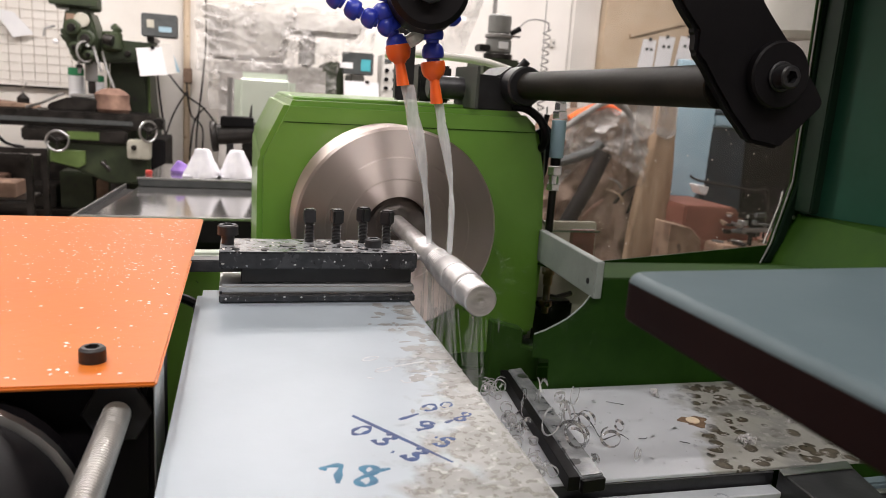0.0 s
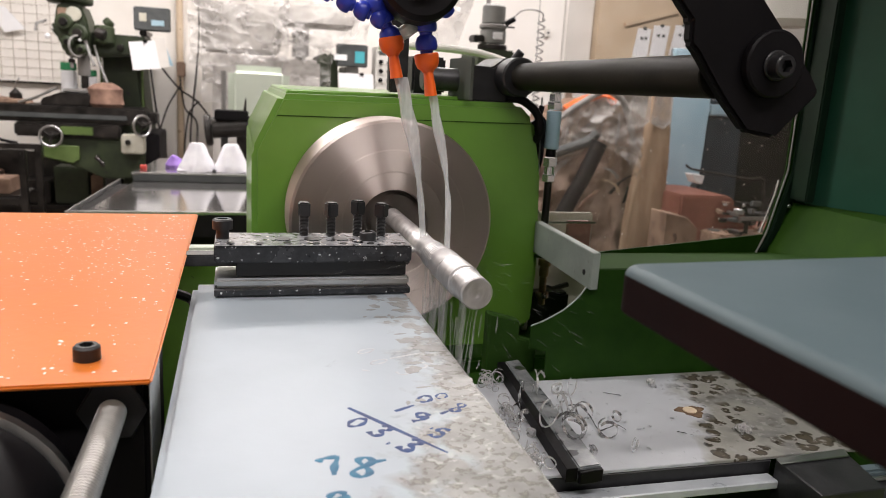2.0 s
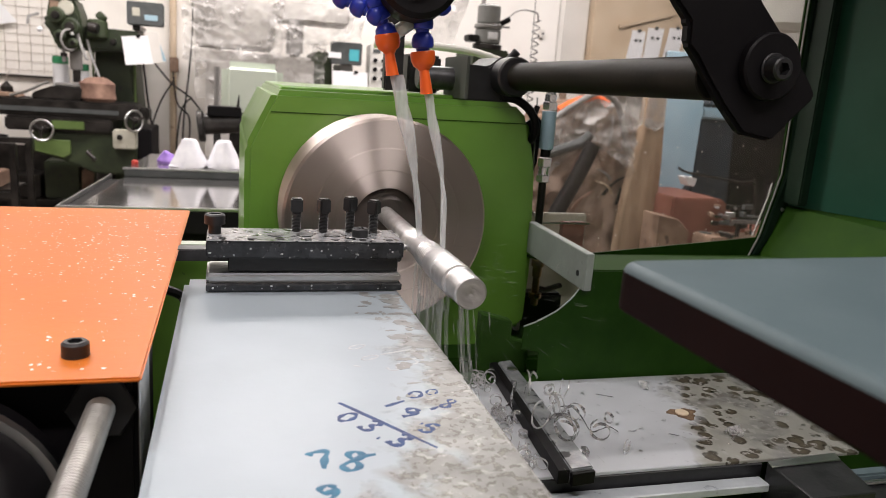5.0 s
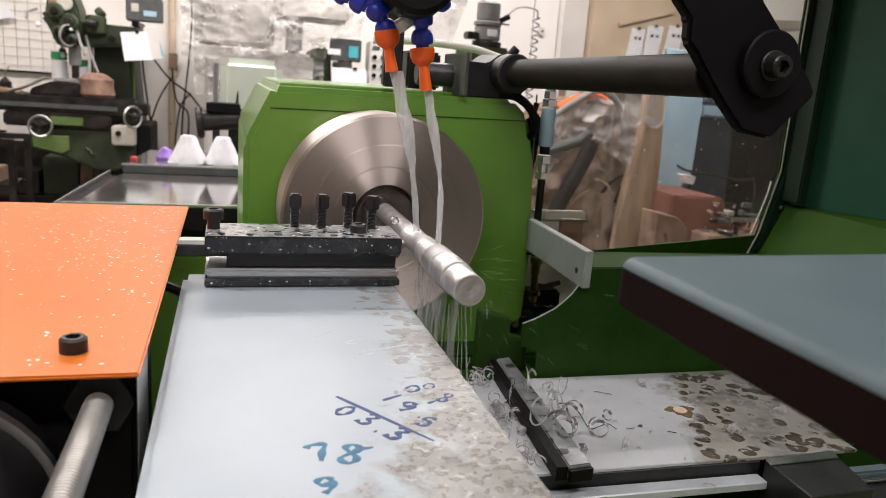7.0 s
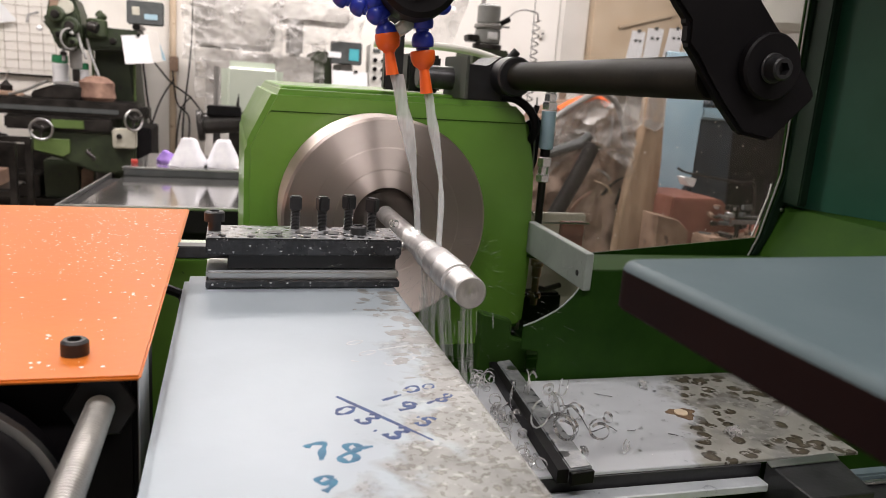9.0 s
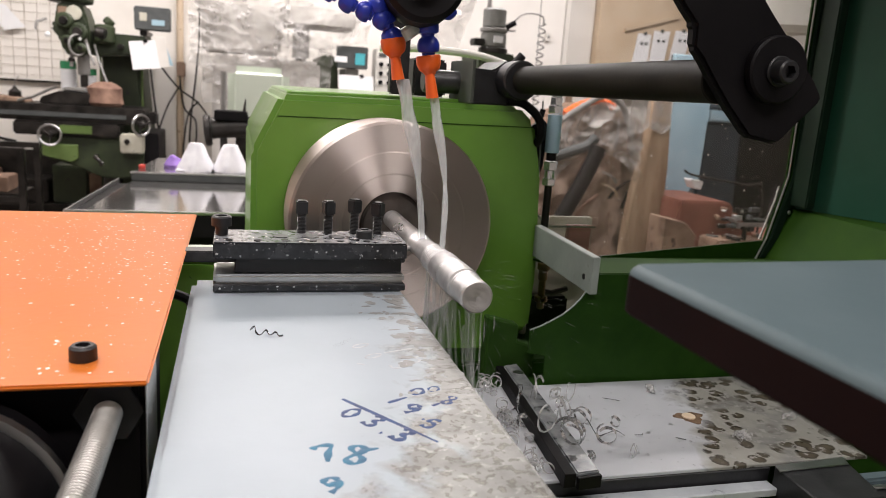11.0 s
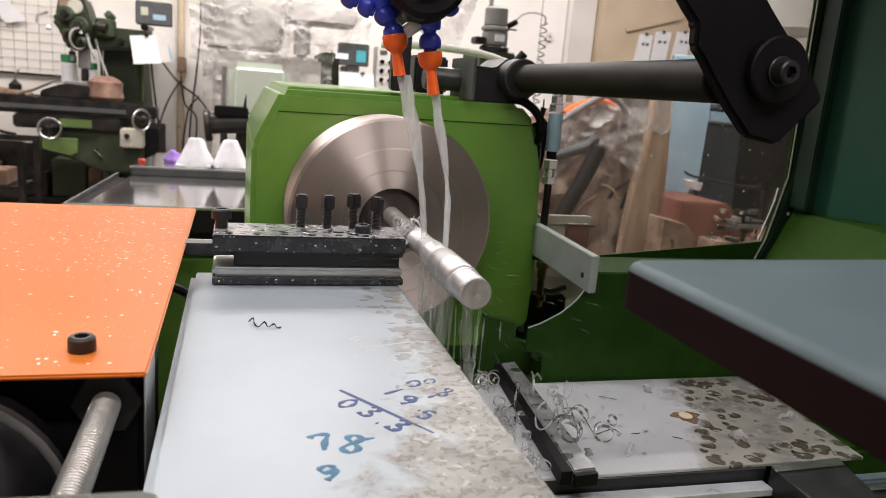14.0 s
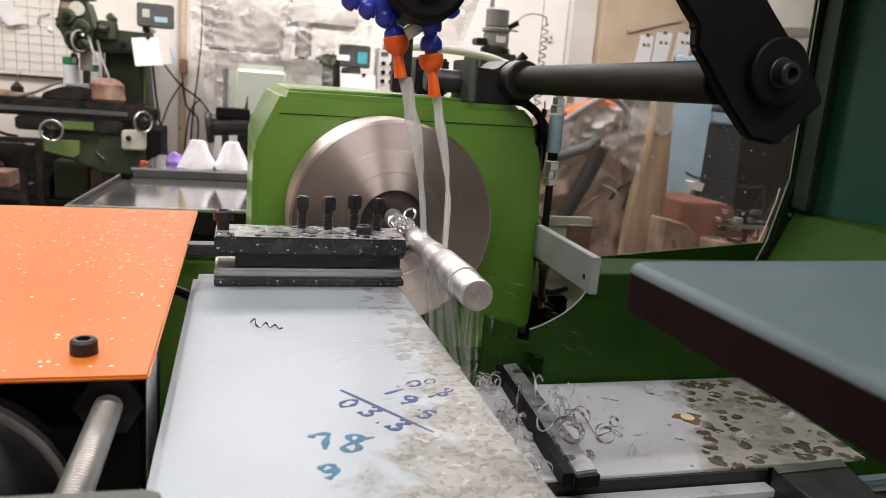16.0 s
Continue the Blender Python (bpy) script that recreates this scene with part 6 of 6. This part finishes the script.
def build_lower_machine():
    """Green bed casting in the gap between cover and slide."""
    b = thing("bed_casting", (-0.15, 0.2, 0), "pale and mid green painted lathe bed casting", "lathe bed")
    part("casting", box(-0.25, 0.02, 0.06, 0.078, 0.546, 0.985, 0.004), M_GREEN, b)
    part("ledge", prism([(-0.25, 0.056), (-0.142, 0.056), (-0.142, 0.078), (-0.25, 0.078)], "z", 0.9855, 1.0, 0.003), M_PALE, b, "pale green ledge")
    part("way", box(-0.188, 0.0, -0.70, 0.05, 0.80, 0.928, 0.004), M_IRON, b)
    part("base", box(-0.62, 0.7, -0.75, 0.6, 0.0, 0.545, 0.02), M_GREEN, b)
    part("cover_leg", box(-0.55, -0.25, -0.38, -0.05, 0.546, 0.859, 0.004), M_SATIN, b)


def build_low_clutter():
    b = thing("storage_rack", (-1.2, 4.45, 0), "dark low rack of oily parts along the wall", "storage rack")
    part("frame", box(-2.0, -0.62, 4.62, 4.655, 0.0, 0.62, 0.005), M_IRON, b)
    part("shelf", box(-2.0, -0.62, 4.3, 4.62, 0.30, 0.32, 0.004), M_IRON, b)
    rnd = random.Random(21)
    x = -1.95
    while x < -0.75:
        wd, h = rnd.uniform(0.07, 0.2), rnd.uniform(0.1, 0.28)
        part("bin", box(x, x + wd, 4.34, 4.6, 0.3205, 0.3205 + h, 0.008), rnd.choice((M_CARD, M_IRON, M_GREYBOX, M_MILL, M_BROWN)), b)
        part("bin", box(x, x + wd, 4.34, 4.6, 0.001, h * 0.9, 0.008), rnd.choice((M_CARD, M_IRON, M_GREYBOX, M_MILL)), b)
        x += wd + rnd.uniform(0.01, 0.05)


def build_small_items():
    t = thing("machine_oil_can", (-1.30, 3.9, 0.966), "small dark oil can on the mill table", "oil can")
    part("can", rev([(0.0, 0.0), (0.03, 0.0), (0.032, 0.004), (0.032, 0.05), (0.012, 0.07), (0.006, 0.08), (0.0, 0.08)], 20, Matrix.Translation((-1.345, 3.9, 0.966))), M_IRON, t)
    part("spout", tube([(-1.345, 3.9, 1.04), (-1.34, 3.89, 1.075), (-1.315, 3.87, 1.10)], 0.004, 8), M_STEEL, t)
    w = thing("wall_switch", (2.0, 4.65, 1.5), "small grey switch box on the white wall panel", "switch box")
    part("case", box(2.10, 2.14, 4.63, 4.659, 1.60, 1.66, 0.004), M_GREYWALL, w)
    part("button", cyl((2.12, 4.629, 1.63), (2.12, 4.622, 1.63), 0.008, 12, 0.001), M_GREYBOX, w)
    h = thing("grey_sheet", (0.5, 1.5, 1.2), "crumpled grey plastic sheet hanging behind the headstock", "plastic sheet")
    bm = bmesh.new()
    rows = []
    for j in range(17):
        row = []
        for i in range(15):
            u, v = i / 14, j / 16
            p = Vector((u * 4, v * 4, 3.3))
            row.append(bm.verts.new((0.70 + 0.36 * u - 0.14 * v, 3.0 - 0.05 * abs(noise.noise(p)) - 0.03 * abs(noise.noise(p * 2.3)), 1.78 - 0.42 * v * (0.6 + 0.4 * u))))
        rows.append(row)
    for j in range(16):
        for i in range(14):
            bm.faces.new((rows[j][i], rows[j][i + 1], rows[j + 1][i + 1], rows[j + 1][i]))
    part("sheet", bm, M_FILM, h)
    part("rail", cyl((0.55, 3.0, 1.785), (1.1, 3.0, 1.785), 0.008, 8), M_TRAYEDGE, h)
    part("post", cyl((1.09, 3.0, 0.0), (1.09, 3.0, 1.785), 0.012, 10), M_TRAYEDGE, h)
    for x, z in ((2.35, 1.2), (2.36, 0.9)):
        s = thing("wall_stain_plate", (x, 4.655, z), "small rusty plate screwed to the wall", "plate", "wall plates")
        part("plate", box(x - 0.03, x + 0.03, 4.652, 4.659, z - 0.05, z + 0.05, 0.001), M_CARD, s)


build_small_items()
build_low_clutter()
build_mill()
build_stool()
build_tray()
build_wrapped()
build_second_mill()
build_motor()
build_wall_items()
build_fittings()
build_lower_machine()


# ---- coolant, chips and drops ----
M_CHIPPALE = mat("pale_steel_chip", (0.8, 0.8, 0.81), (0.98, 0.98, 0.98), 120, 0.2, 0.06, metal=0.7, bump=0)
def ribbon(pts, w, t=0.00025):
    """A thin flat strip along points, with thickness."""
    pts = [Vector(p) for p in pts]
    bm = bmesh.new()
    rows = []
    for k, p in enumerate(pts):
        d = (pts[min(k + 1, len(pts) - 1)] - pts[max(k - 1, 0)])
        d = d.normalized() if d.length > 1e-9 else Vector((1, 0, 0))
        a = Vector((0.25, 0.35, 0.9))
        side = (a - d * a.dot(d)).normalized()
        n = d.cross(side)
        ww = w * (0.7 + 0.3 * math.sin(k * 0.7))
        rows.append([bm.verts.new(p + side * ww * s + n * t * q) for s, q in ((-1, -1), (1, -1), (1, 1), (-1, 1))])
    for a, c in zip(rows, rows[1:]):
        for j in range(4):
            bm.faces.new((a[j], a[(j + 1) % 4], c[(j + 1) % 4], c[j]))
    bm.faces.new(rows[0]), bm.faces.new(rows[-1])
    bmesh.ops.recalc_face_normals(bm, faces=bm.faces[:])
    return bm


def curl_points(x, y, z, r, turns, pitch, heading, rnd, tilt=0.5):
    """A loose springy chip lying on its side at x, y, z."""
    out = []
    n = max(8, int(turns * 14))
    m = Matrix.Translation((x, y, z)) @ Matrix.Rotation(heading, 4, "Z") @ Matrix.Rotation(tilt, 4, "X")
    grow = rnd.uniform(-0.35, 0.35)
    for k in range(n + 1):
        a = 6.28318 * turns * k / n
        q = r * (1 + grow * k / n)
        out.append(m @ Vector((pitch * turns * (k / n - 0.5) + 0.1 * r * math.sin(a * 0.6), q * math.cos(a), q * math.sin(a))))
    low = min(p.z for p in out)
    return [p + Vector((0, 0, z - low)) for p in out]


CHIPS = [(0.105, -0.157, 0.0105), (0.120, -0.155, 0.0086), (0.152, -0.130, 0.0057), (0.166, -0.137, 0.0067), (0.141, -0.175, 0.0095), (0.127, -0.223, 0.0095),
         (0.102, -0.223, 0.0086), (0.113, -0.246, 0.0105), (0.158, -0.228, 0.0067), (0.171, -0.253, 0.0038), (0.132, -0.252, 0.0033), (0.183, -0.197, 0.0048),
         (0.097, -0.184, 0.0048), (0.085, -0.163, 0.0048), (0.088, -0.188, 0.0038), (0.091, -0.214, 0.0038), (0.152, -0.189, 0.0057), (0.149, -0.150, 0.0048)]


def build_chips():
    rnd = random.Random(5)
    for x, y, r in CHIPS:
        on_strip = 0.094 + (y + 0.29) * 0.1 < x < 0.119 + (y + 0.29) * 0.075
        z = 0.904 if on_strip else 0.8908
        pts = curl_points(x, y, z, r * 1.15, rnd.uniform(1.1, 2.0), r * rnd.uniform(0.7, 1.3), rnd.uniform(0, 3.1), rnd, rnd.uniform(0.2, 1.3))
        single("metal_chip", ribbon(pts, 0.0014), M_CHIPPALE if rnd.random() < 0.3 else M_CHIP, (x, y, z), "bright curled steel chip lying on the bed", "metal chip", "curled chips on the bed")
    for x, y, n in ((0.2116, -0.1409, 5), (0.20, -0.215, 3), (0.235, -0.23, 3)):
        a = rnd.uniform(-0.6, 0.2)
        pts = [(x + (k - n / 2) * 0.0045 * math.cos(a) + 0.0012 * (k % 2), y + (k - n / 2) * 0.0045 * math.sin(a) - 0.0035 * (k % 2), 0.8912 + 0.001 * (k % 2)) for k in range(n)]
        single("metal_chip", ribbon(smooth_curve(pts, 4), 0.00035), M_CHIPDARK, (x, y, 0.8912), "thin wavy dark steel chip on the bed", "metal chip", "thin chips on the bed")
    # dense drifts of fine chips
    for cx, cy, sx, sy, n, hh in ((0.072, -0.262, 0.013, 0.024, 26, 0.007), (0.088, -0.105, 0.012, 0.022, 18, 0.014), (0.083, -0.18, 0.010, 0.05, 14, 0.004), (0.292, -0.236, 0.008, 0.006, 26, 0.002), (0.372, -0.205, 0.012, 0.003, 16, 0.002), (0.262, -0.126, 0.004, 0.006, 14, 0.002)):
        bms = []
        for k in range(n):
            x, y = rnd.gauss(cx, sx * 0.5), rnd.gauss(cy, sy * 0.5)
            z = 0.8906 + abs(rnd.gauss(0, hh * 0.5))
            r = rnd.uniform(0.002, 0.0062) if sy > 0.01 else rnd.uniform(0.0014, 0.003)
            bms.append(ribbon(curl_points(x, y, z, r, rnd.uniform(0.6, 1.6), r, rnd.uniform(0, 3.1), rnd, rnd.uniform(0, 1.5)), 0.0007))
        single("chip_drift", joined(*bms), M_CHIPPALE, (cx, cy, 0.8906), "drift of tangled bright steel chips on the bed", "metal chips", kind="stuff")
    # one long curl on the strip front, draped
    single("metal_chip", ribbon(smooth_curve([(0.150, -0.160, 0.8915), (0.156, -0.172, 0.897), (0.158, -0.19, 0.896), (0.1575, -0.212, 0.8915), (0.165, -0.215, 0.894), (0.176, -0.212, 0.8945), (0.183, -0.216, 0.8912)], 6), 0.0006), M_CHIPDARK, (0.158, -0.19, 0.8915), "long bent steel chip strand on the bed", "metal chip")


def build_moving_chips():
    rnd = random.Random(11)
    pts = smooth_curve([(-0.0105, 0.004, 0.0012), (-0.008, 0.007, 0.003), (-0.006, 0.001, 0.0012), (-0.002, -0.004, 0.001), (0.0005, 0.002, 0.0025), (0.004, -0.003, 0.001), (0.007, 0.001, 0.0018), (0.010, -0.003, 0.0008), (0.0125, -0.002, 0.001)], 5)
    curl = single("loose_curl", ribbon(pts, 0.0006), M_CHIPDARK, (0, 0, 0), "small zigzag steel chip resting on the wet slide", "metal chip")
    bms = []
    for k in range(16):
        r = rnd.uniform(0.004, 0.0085)
        p = curl_points(rnd.gauss(0, 0.005), rnd.gauss(0, 0.006), rnd.uniform(-0.006, 0.010), r, rnd.uniform(0.6, 1.3), r * 0.8, rnd.uniform(0, 3.1), rnd, rnd.uniform(0, 1.5))
        bms.append(ribbon(p, 0.0010))
    nest = single("chip_nest", joined(*bms), M_CHIPPALE, (0, 0, 0), "bird's nest of bright curled chips at the tool tip", "metal chips")
    bms = [ribbon(curl_points(0, 0.002 * k, 0, 0.0032, 1.2, 0.003, 1.0 + k, rnd, 0.6), 0.0006) for k in range(3)]
    small = single("fresh_chip", joined(*bms), M_CHIP, (0, 0, 0), "small fresh chip curling off the tool", "metal chip")
    return curl, nest, small


def sheet_strand(pts, widths, depth=0.5, n=12):
    """A strand of liquid: an oval section along points, broader across than deep."""
    pts = smooth_curve(pts, 6)
    ws = []
    for i in range(len(widths) - 1):
        ws += [widths[i] + (widths[i + 1] - widths[i]) * k / 6 for k in range(6)]
    ws.append(widths[-1])
    bm = bmesh.new()
    rings = []
    for i, (p, w) in enumerate(zip(pts, ws)):
        q = 0.5 * math.sin(i * 0.42)
        w = w * (1 + 0.04 * math.sin(i * 0.9 + len(pts)))
        ring = [(w * math.cos(6.28318 * j / n), w * depth * math.sin(6.28318 * j / n) * (1 + 0.3 * math.cos(3 * 6.28318 * j / n + i * 0.5))) for j in range(n)]
        rings.append([bm.verts.new(p + Vector((a * math.cos(q) - c * math.sin(q), a * math.sin(q) + c * math.cos(q), 0))) for a, c in ring])
    for a, c in zip(rings, rings[1:]):
        for j in range(n):
            bm.faces.new((a[j], a[(j + 1) % n], c[(j + 1) % n], c[j]))
    bm.faces.new(rings[0]), bm.faces.new(rings[-1])
    bmesh.ops.recalc_face_normals(bm, faces=bm.faces[:])
    return bm


def build_streams():
    out = []
    for pts, ws in ((((-0.0300, -0.17, 1.192), (-0.0235, -0.17, 1.165), (-0.0160, -0.168, 1.140), (-0.0098, -0.165, 1.112), (-0.0050, -0.163, 1.085), (0.0000, -0.160, 1.045)), (0.0060, 0.0066, 0.0056, 0.0030, 0.0027, 0.0032)),
                    (((-0.0032, -0.17, 1.180), (0.0005, -0.172, 1.160), (0.0055, -0.177, 1.135), (0.0085, -0.183, 1.112), (0.0085, -0.192, 1.090), (0.0055, -0.205, 1.040)), (0.0040, 0.0048, 0.0038, 0.0020, 0.0025, 0.0025))):
        s = thing("coolant_stream", pts[0], "thin milky coolant stream falling from the nozzle", "coolant stream", "coolant streams")
        part("stream", sheet_strand(pts, ws), M_STREAM, s)
        out.append((s, pts[0]))
    drips = []
    for x, y, z0, z1, w, dx in ((0.004, -0.222, 1.041, 0.90, 0.0030, 0.012), (0.000, -0.205, 1.040, 0.90, 0.0036, 0.004), (0.006, -0.262, 1.040, 0.90, 0.0020, 0.010), (-0.002, -0.185, 1.041, 0.92, 0.0030, -0.004), (0.008, -0.285, 1.041, 0.93, 0.0012, 0.006)):
        d = thing("coolant_drip", (x, y, z0), "ragged strand of coolant falling from the bar", "coolant drip", "coolant drips")
        pts, ws = [], []
        rnd = random.Random(int(abs(x * 1e4 + y * 1e4)))
        for k in range(7):
            f = k / 6
            pts.append((x + dx * f * f + rnd.gauss(0, 0.0004), y + rnd.gauss(0, 0.0004), z0 + (z1 - z0) * f))
            ws.append(w * rnd.uniform(0.5, 1.3) * (1 - 0.35 * f))
        part("strand", sheet_strand(pts, ws, 0.7, 8), M_SPRAY, d)
        for k in range(5):
            ox, oy, f0, f1 = rnd.gauss(0, 0.006), rnd.gauss(0, 0.006), rnd.randrange(0, 2), rnd.randrange(4, 7)
            part("thin_strand", sheet_strand([(q[0] + ox * (0.6 + 0.15 * j), q[1] + oy, q[2]) for j, q in enumerate(pts)][f0:f1], [v * rnd.uniform(0.25, 0.7) for v in ws][f0:f1], 0.8, 6), M_SPRAY, d)
        for k in range(9):
            f = rnd.uniform(0.05, 1.0)
            px, pz = x + dx * f * f + rnd.gauss(0, 0.007), z0 + (z1 - z0) * f
            L = rnd.uniform(0.006, 0.02)
            part("droplet_streak", sheet_strand([(px, y, pz), (px + 0.0004, y, pz - L * 0.5), (px + 0.0006, y, pz - L)], [0.0002, 0.0008, 0.0003], 1.0, 6), M_SPRAY, d)
        drips.append((d, (x, y, z0)))
    sprays = []
    for g, (y, spread) in enumerate(((-0.24, 0.05), (-0.27, 0.05), (-0.2, 0.05))):
        s = thing("coolant_spray", (0.0, y, 1.05), "fine coolant spray thrown off the spinning bar", "coolant spray", "coolant sprays")
        rnd = random.Random(40 + g)
        for k in range(64):
            a = rnd.uniform(-1.5, 0.5) if k % 4 else rnd.uniform(2.6, 4.2)
            r = 0.013 + abs(rnd.gauss(0, 0.045))
            yy = y + rnd.gauss(0, spread * 0.5)
            L = rnd.uniform(0.004, 0.015)
            d = Vector((math.cos(a) + 0.25, rnd.gauss(0, 0.15), math.sin(a) - 0.35 - r * 4)).normalized()
            p = Vector((r * math.cos(a), yy, 1.05 + r * math.sin(a) - r * r * 6))
            side = rnd.uniform(0.00006, 0.00016)
            part("streak", tube([p, p + d * L * 0.5, p + d * L], [side * 0.4, side, side * 0.3], 5), M_SPRAY, s)
        sprays.append((s, (0.0, y, 1.05)))
    return out, drips, sprays


def drops(name, count, place, material, label, rmin, rmax, flat=0.45):
    """Many small standing drops as one sheet of low domes."""
    rnd = random.Random(len(name) * 7 + count)
    verts, faces = [], []
    for _ in range(count):
        x, y, z = place(rnd)
        r = rmin + (rmax - rmin) * rnd.random() ** 3
        n, b = 8, len(verts)
        e = rnd.uniform(0.75, 1.3)
        for q, h in ((1.0, 0.0), (0.72, 0.7)):
            verts += [(x + r * q * e * math.cos(6.28318 * k / n), y + r * q / e * math.sin(6.28318 * k / n), z + r * flat * h) for k in range(n)]
        verts.append((x, y, z + r * flat))
        faces += [(b + k, b + (k + 1) % n, b + n + (k + 1) % n, b + n + k) for k in range(n)]
        faces += [(b + n + k, b + n + (k + 1) % n, b + 2 * n) for k in range(n)]
    me = bpy.data.meshes.new(name)
    me.from_pydata(verts, [], faces)
    for p in me.polygons:
        p.use_smooth = True
    me.materials.append(material)
    return tagged(new(name, me), label, "coolant drops", kind="stuff")


M_CHIPDARK = mat("dark_steel_chip", (0.12, 0.12, 0.13), (0.3, 0.3, 0.31), 60, 0.25, 0.08, metal=0.9, bump=0)
M_FOAM = mat("milky_drop", (0.8, 0.74, 0.68), (0.9, 0.86, 0.82), 40, 0.12, 0.05, bump=0)
build_chips()
loose_curl, chip_nest, fresh_chip = build_moving_chips()
streams, drips, sprays = build_streams()


def on_cover(r):
    while True:
        x, y = r.uniform(-0.5, -0.2), r.uniform(-0.415, 0.0)
        if r.random() < 0.18 + 0.82 * math.exp(-((x + 0.22) ** 2) / 0.01) * (0.25 + 0.75 * (y > -0.25)):
            return x, y, 1.0471


drops("cover_drops", 1500, on_cover, M_FOAM, "specks of milky coolant on the orange cover", 0.0002, 0.0012, 0.3)
drops("bed_drops", 260, lambda r: (r.uniform(0.12, 0.39), r.uniform(-0.275, -0.1), 0.8902), M_DROP, "clear coolant drops on the bed cover", 0.0004, 0.0022)
block_drops = drops("coolant_drops", 240, lambda r: (r.uniform(-0.172, -0.024), r.uniform(-0.206, -0.160), 1.0606), M_FOAM, "milky coolant drops on the tool block", 0.0003, 0.0016, 0.35)
pane_drops = drops("window_drops", 170, lambda r: (r.uniform(0.24, 0.56), r.uniform(0.99, 1.2), 0.0), M_FOAM, "dried coolant specks on the clear window", 0.0002, 0.0011, 0.25)
pane_drops.location, pane_drops.rotation_euler = (0, 0.1058, 0), (math.pi / 2, 0, 0)


# ---- what moves ----
def feed_at(t):
    return 0.0260 * (t / 16.0) ** 0.97 if t > 0 else 0.0


def motions():
    rnd = random.Random(3)
    # the slide feeds towards the chuck
    walk(slide, [(t, pose(-0.106, -0.35 + d, 1.02)) for t, d in ((0, 0.0), (2, 0.0035), (4, 0.0077), (6.5, 0.0117), (9, 0.0157), (11.5, 0.0195), (14, 0.0230), (16, 0.0260))])
    walk(block_drops, [(t, pose(0, d, 0)) for t, d in ((0, 0.0), (2, 0.0035), (4, 0.0077), (6.5, 0.0117), (9, 0.0157), (11.5, 0.0195), (14, 0.0230), (16, 0.0260))])
    # the near plate creeps up a little
    walk(front_plate, [(t, pose(0.2, -0.6, 1.107 + d)) for t, d in ((0, 0.0), (2, 0.0001), (4, 0.0014), (7, 0.0021), (12, 0.0021), (16, 0.0025))])
    # chuck and bar spin
    walk(chuck, [(k / 30, pose(0.0055, 0, 1.0390, 0, (k * 77) % 360, 0)) for k in range(481)])
    walk(workpiece, [(k / 30, pose(0, -0.15, 1.05, 0, (k * 77) % 360, 0)) for k in range(481)])
    # coolant trembles and swings
    for s, p in streams:
        walk(s, [(k * 0.2, pose(*p, rnd.uniform(-0.8, 0.8), rnd.uniform(-0.7, 0.7), rnd.uniform(-6, 6))) for k in range(81)])
    for s, p in drips:
        walk(s, [(k * 0.1, pose(p[0], p[1] + rnd.uniform(-0.012, 0.012), p[2], rnd.uniform(-5, 5), rnd.uniform(-7, 7), rnd.uniform(-40, 40))) for k in range(161)])
    for s, p in sprays:
        walk(s, [(k * 0.1, pose(p[0], p[1] + rnd.uniform(-0.02, 0.02), p[2], rnd.uniform(-8, 8), rnd.uniform(-24, 24), rnd.uniform(-8, 8))) for k in range(161)])
    # a curl leaves the tool and comes to rest on the slide, riding along
    rows = [(t, pose(-0.075, -0.148 + feed_at(t), 1.0275, 0, 0, 20)) for t in (0, 4, 8, 9.3)]
    rows += [(9.6, pose(-0.09, -0.150, 1.085, 40, 20, 40)), (9.9, pose(-0.115, -0.225, 1.085, 60, -20, 10)), (10.2, pose(-0.138, -0.295, 1.021, 0, 0, -12))]
    rows += [(t, pose(-0.1385, -0.3055 + feed_at(t), 1.0202, 0, 0, -14)) for t in (10.4, 11.5, 13, 14.5, 16)]
    walk(loose_curl, rows)
    # chips gather at the tool tip
    rows = [(t, pose(-0.045, -0.141 + feed_at(t), 1.030, 0, 0, 10)) for t in (0, 4, 9, 12.6)]
    rows += [(13.6, pose(-0.018, -0.128, 1.046, 20, 0, 40)), (14.6, pose(-0.010, -0.122, 1.055, 30, 20, 80)), (15.2, pose(-0.008, -0.120, 1.057, 10, 40, 120)), (16, pose(-0.008, -0.116, 1.058, 20, 60, 150))]
    walk(chip_nest, rows)
    rows = [(t, pose(-0.014, -0.142 + feed_at(t), 1.044, 0, 0, 0)) for t in (0, 4.5)]
    rows += [(t, pose(-0.011, -0.130 + feed_at(t), 1.0565, 0, 0, 25 * k)) for k, t in enumerate((6.2, 8, 9.2, 11.5, 13, 14.5, 16))]
    walk(fresh_chip, rows)


motions()
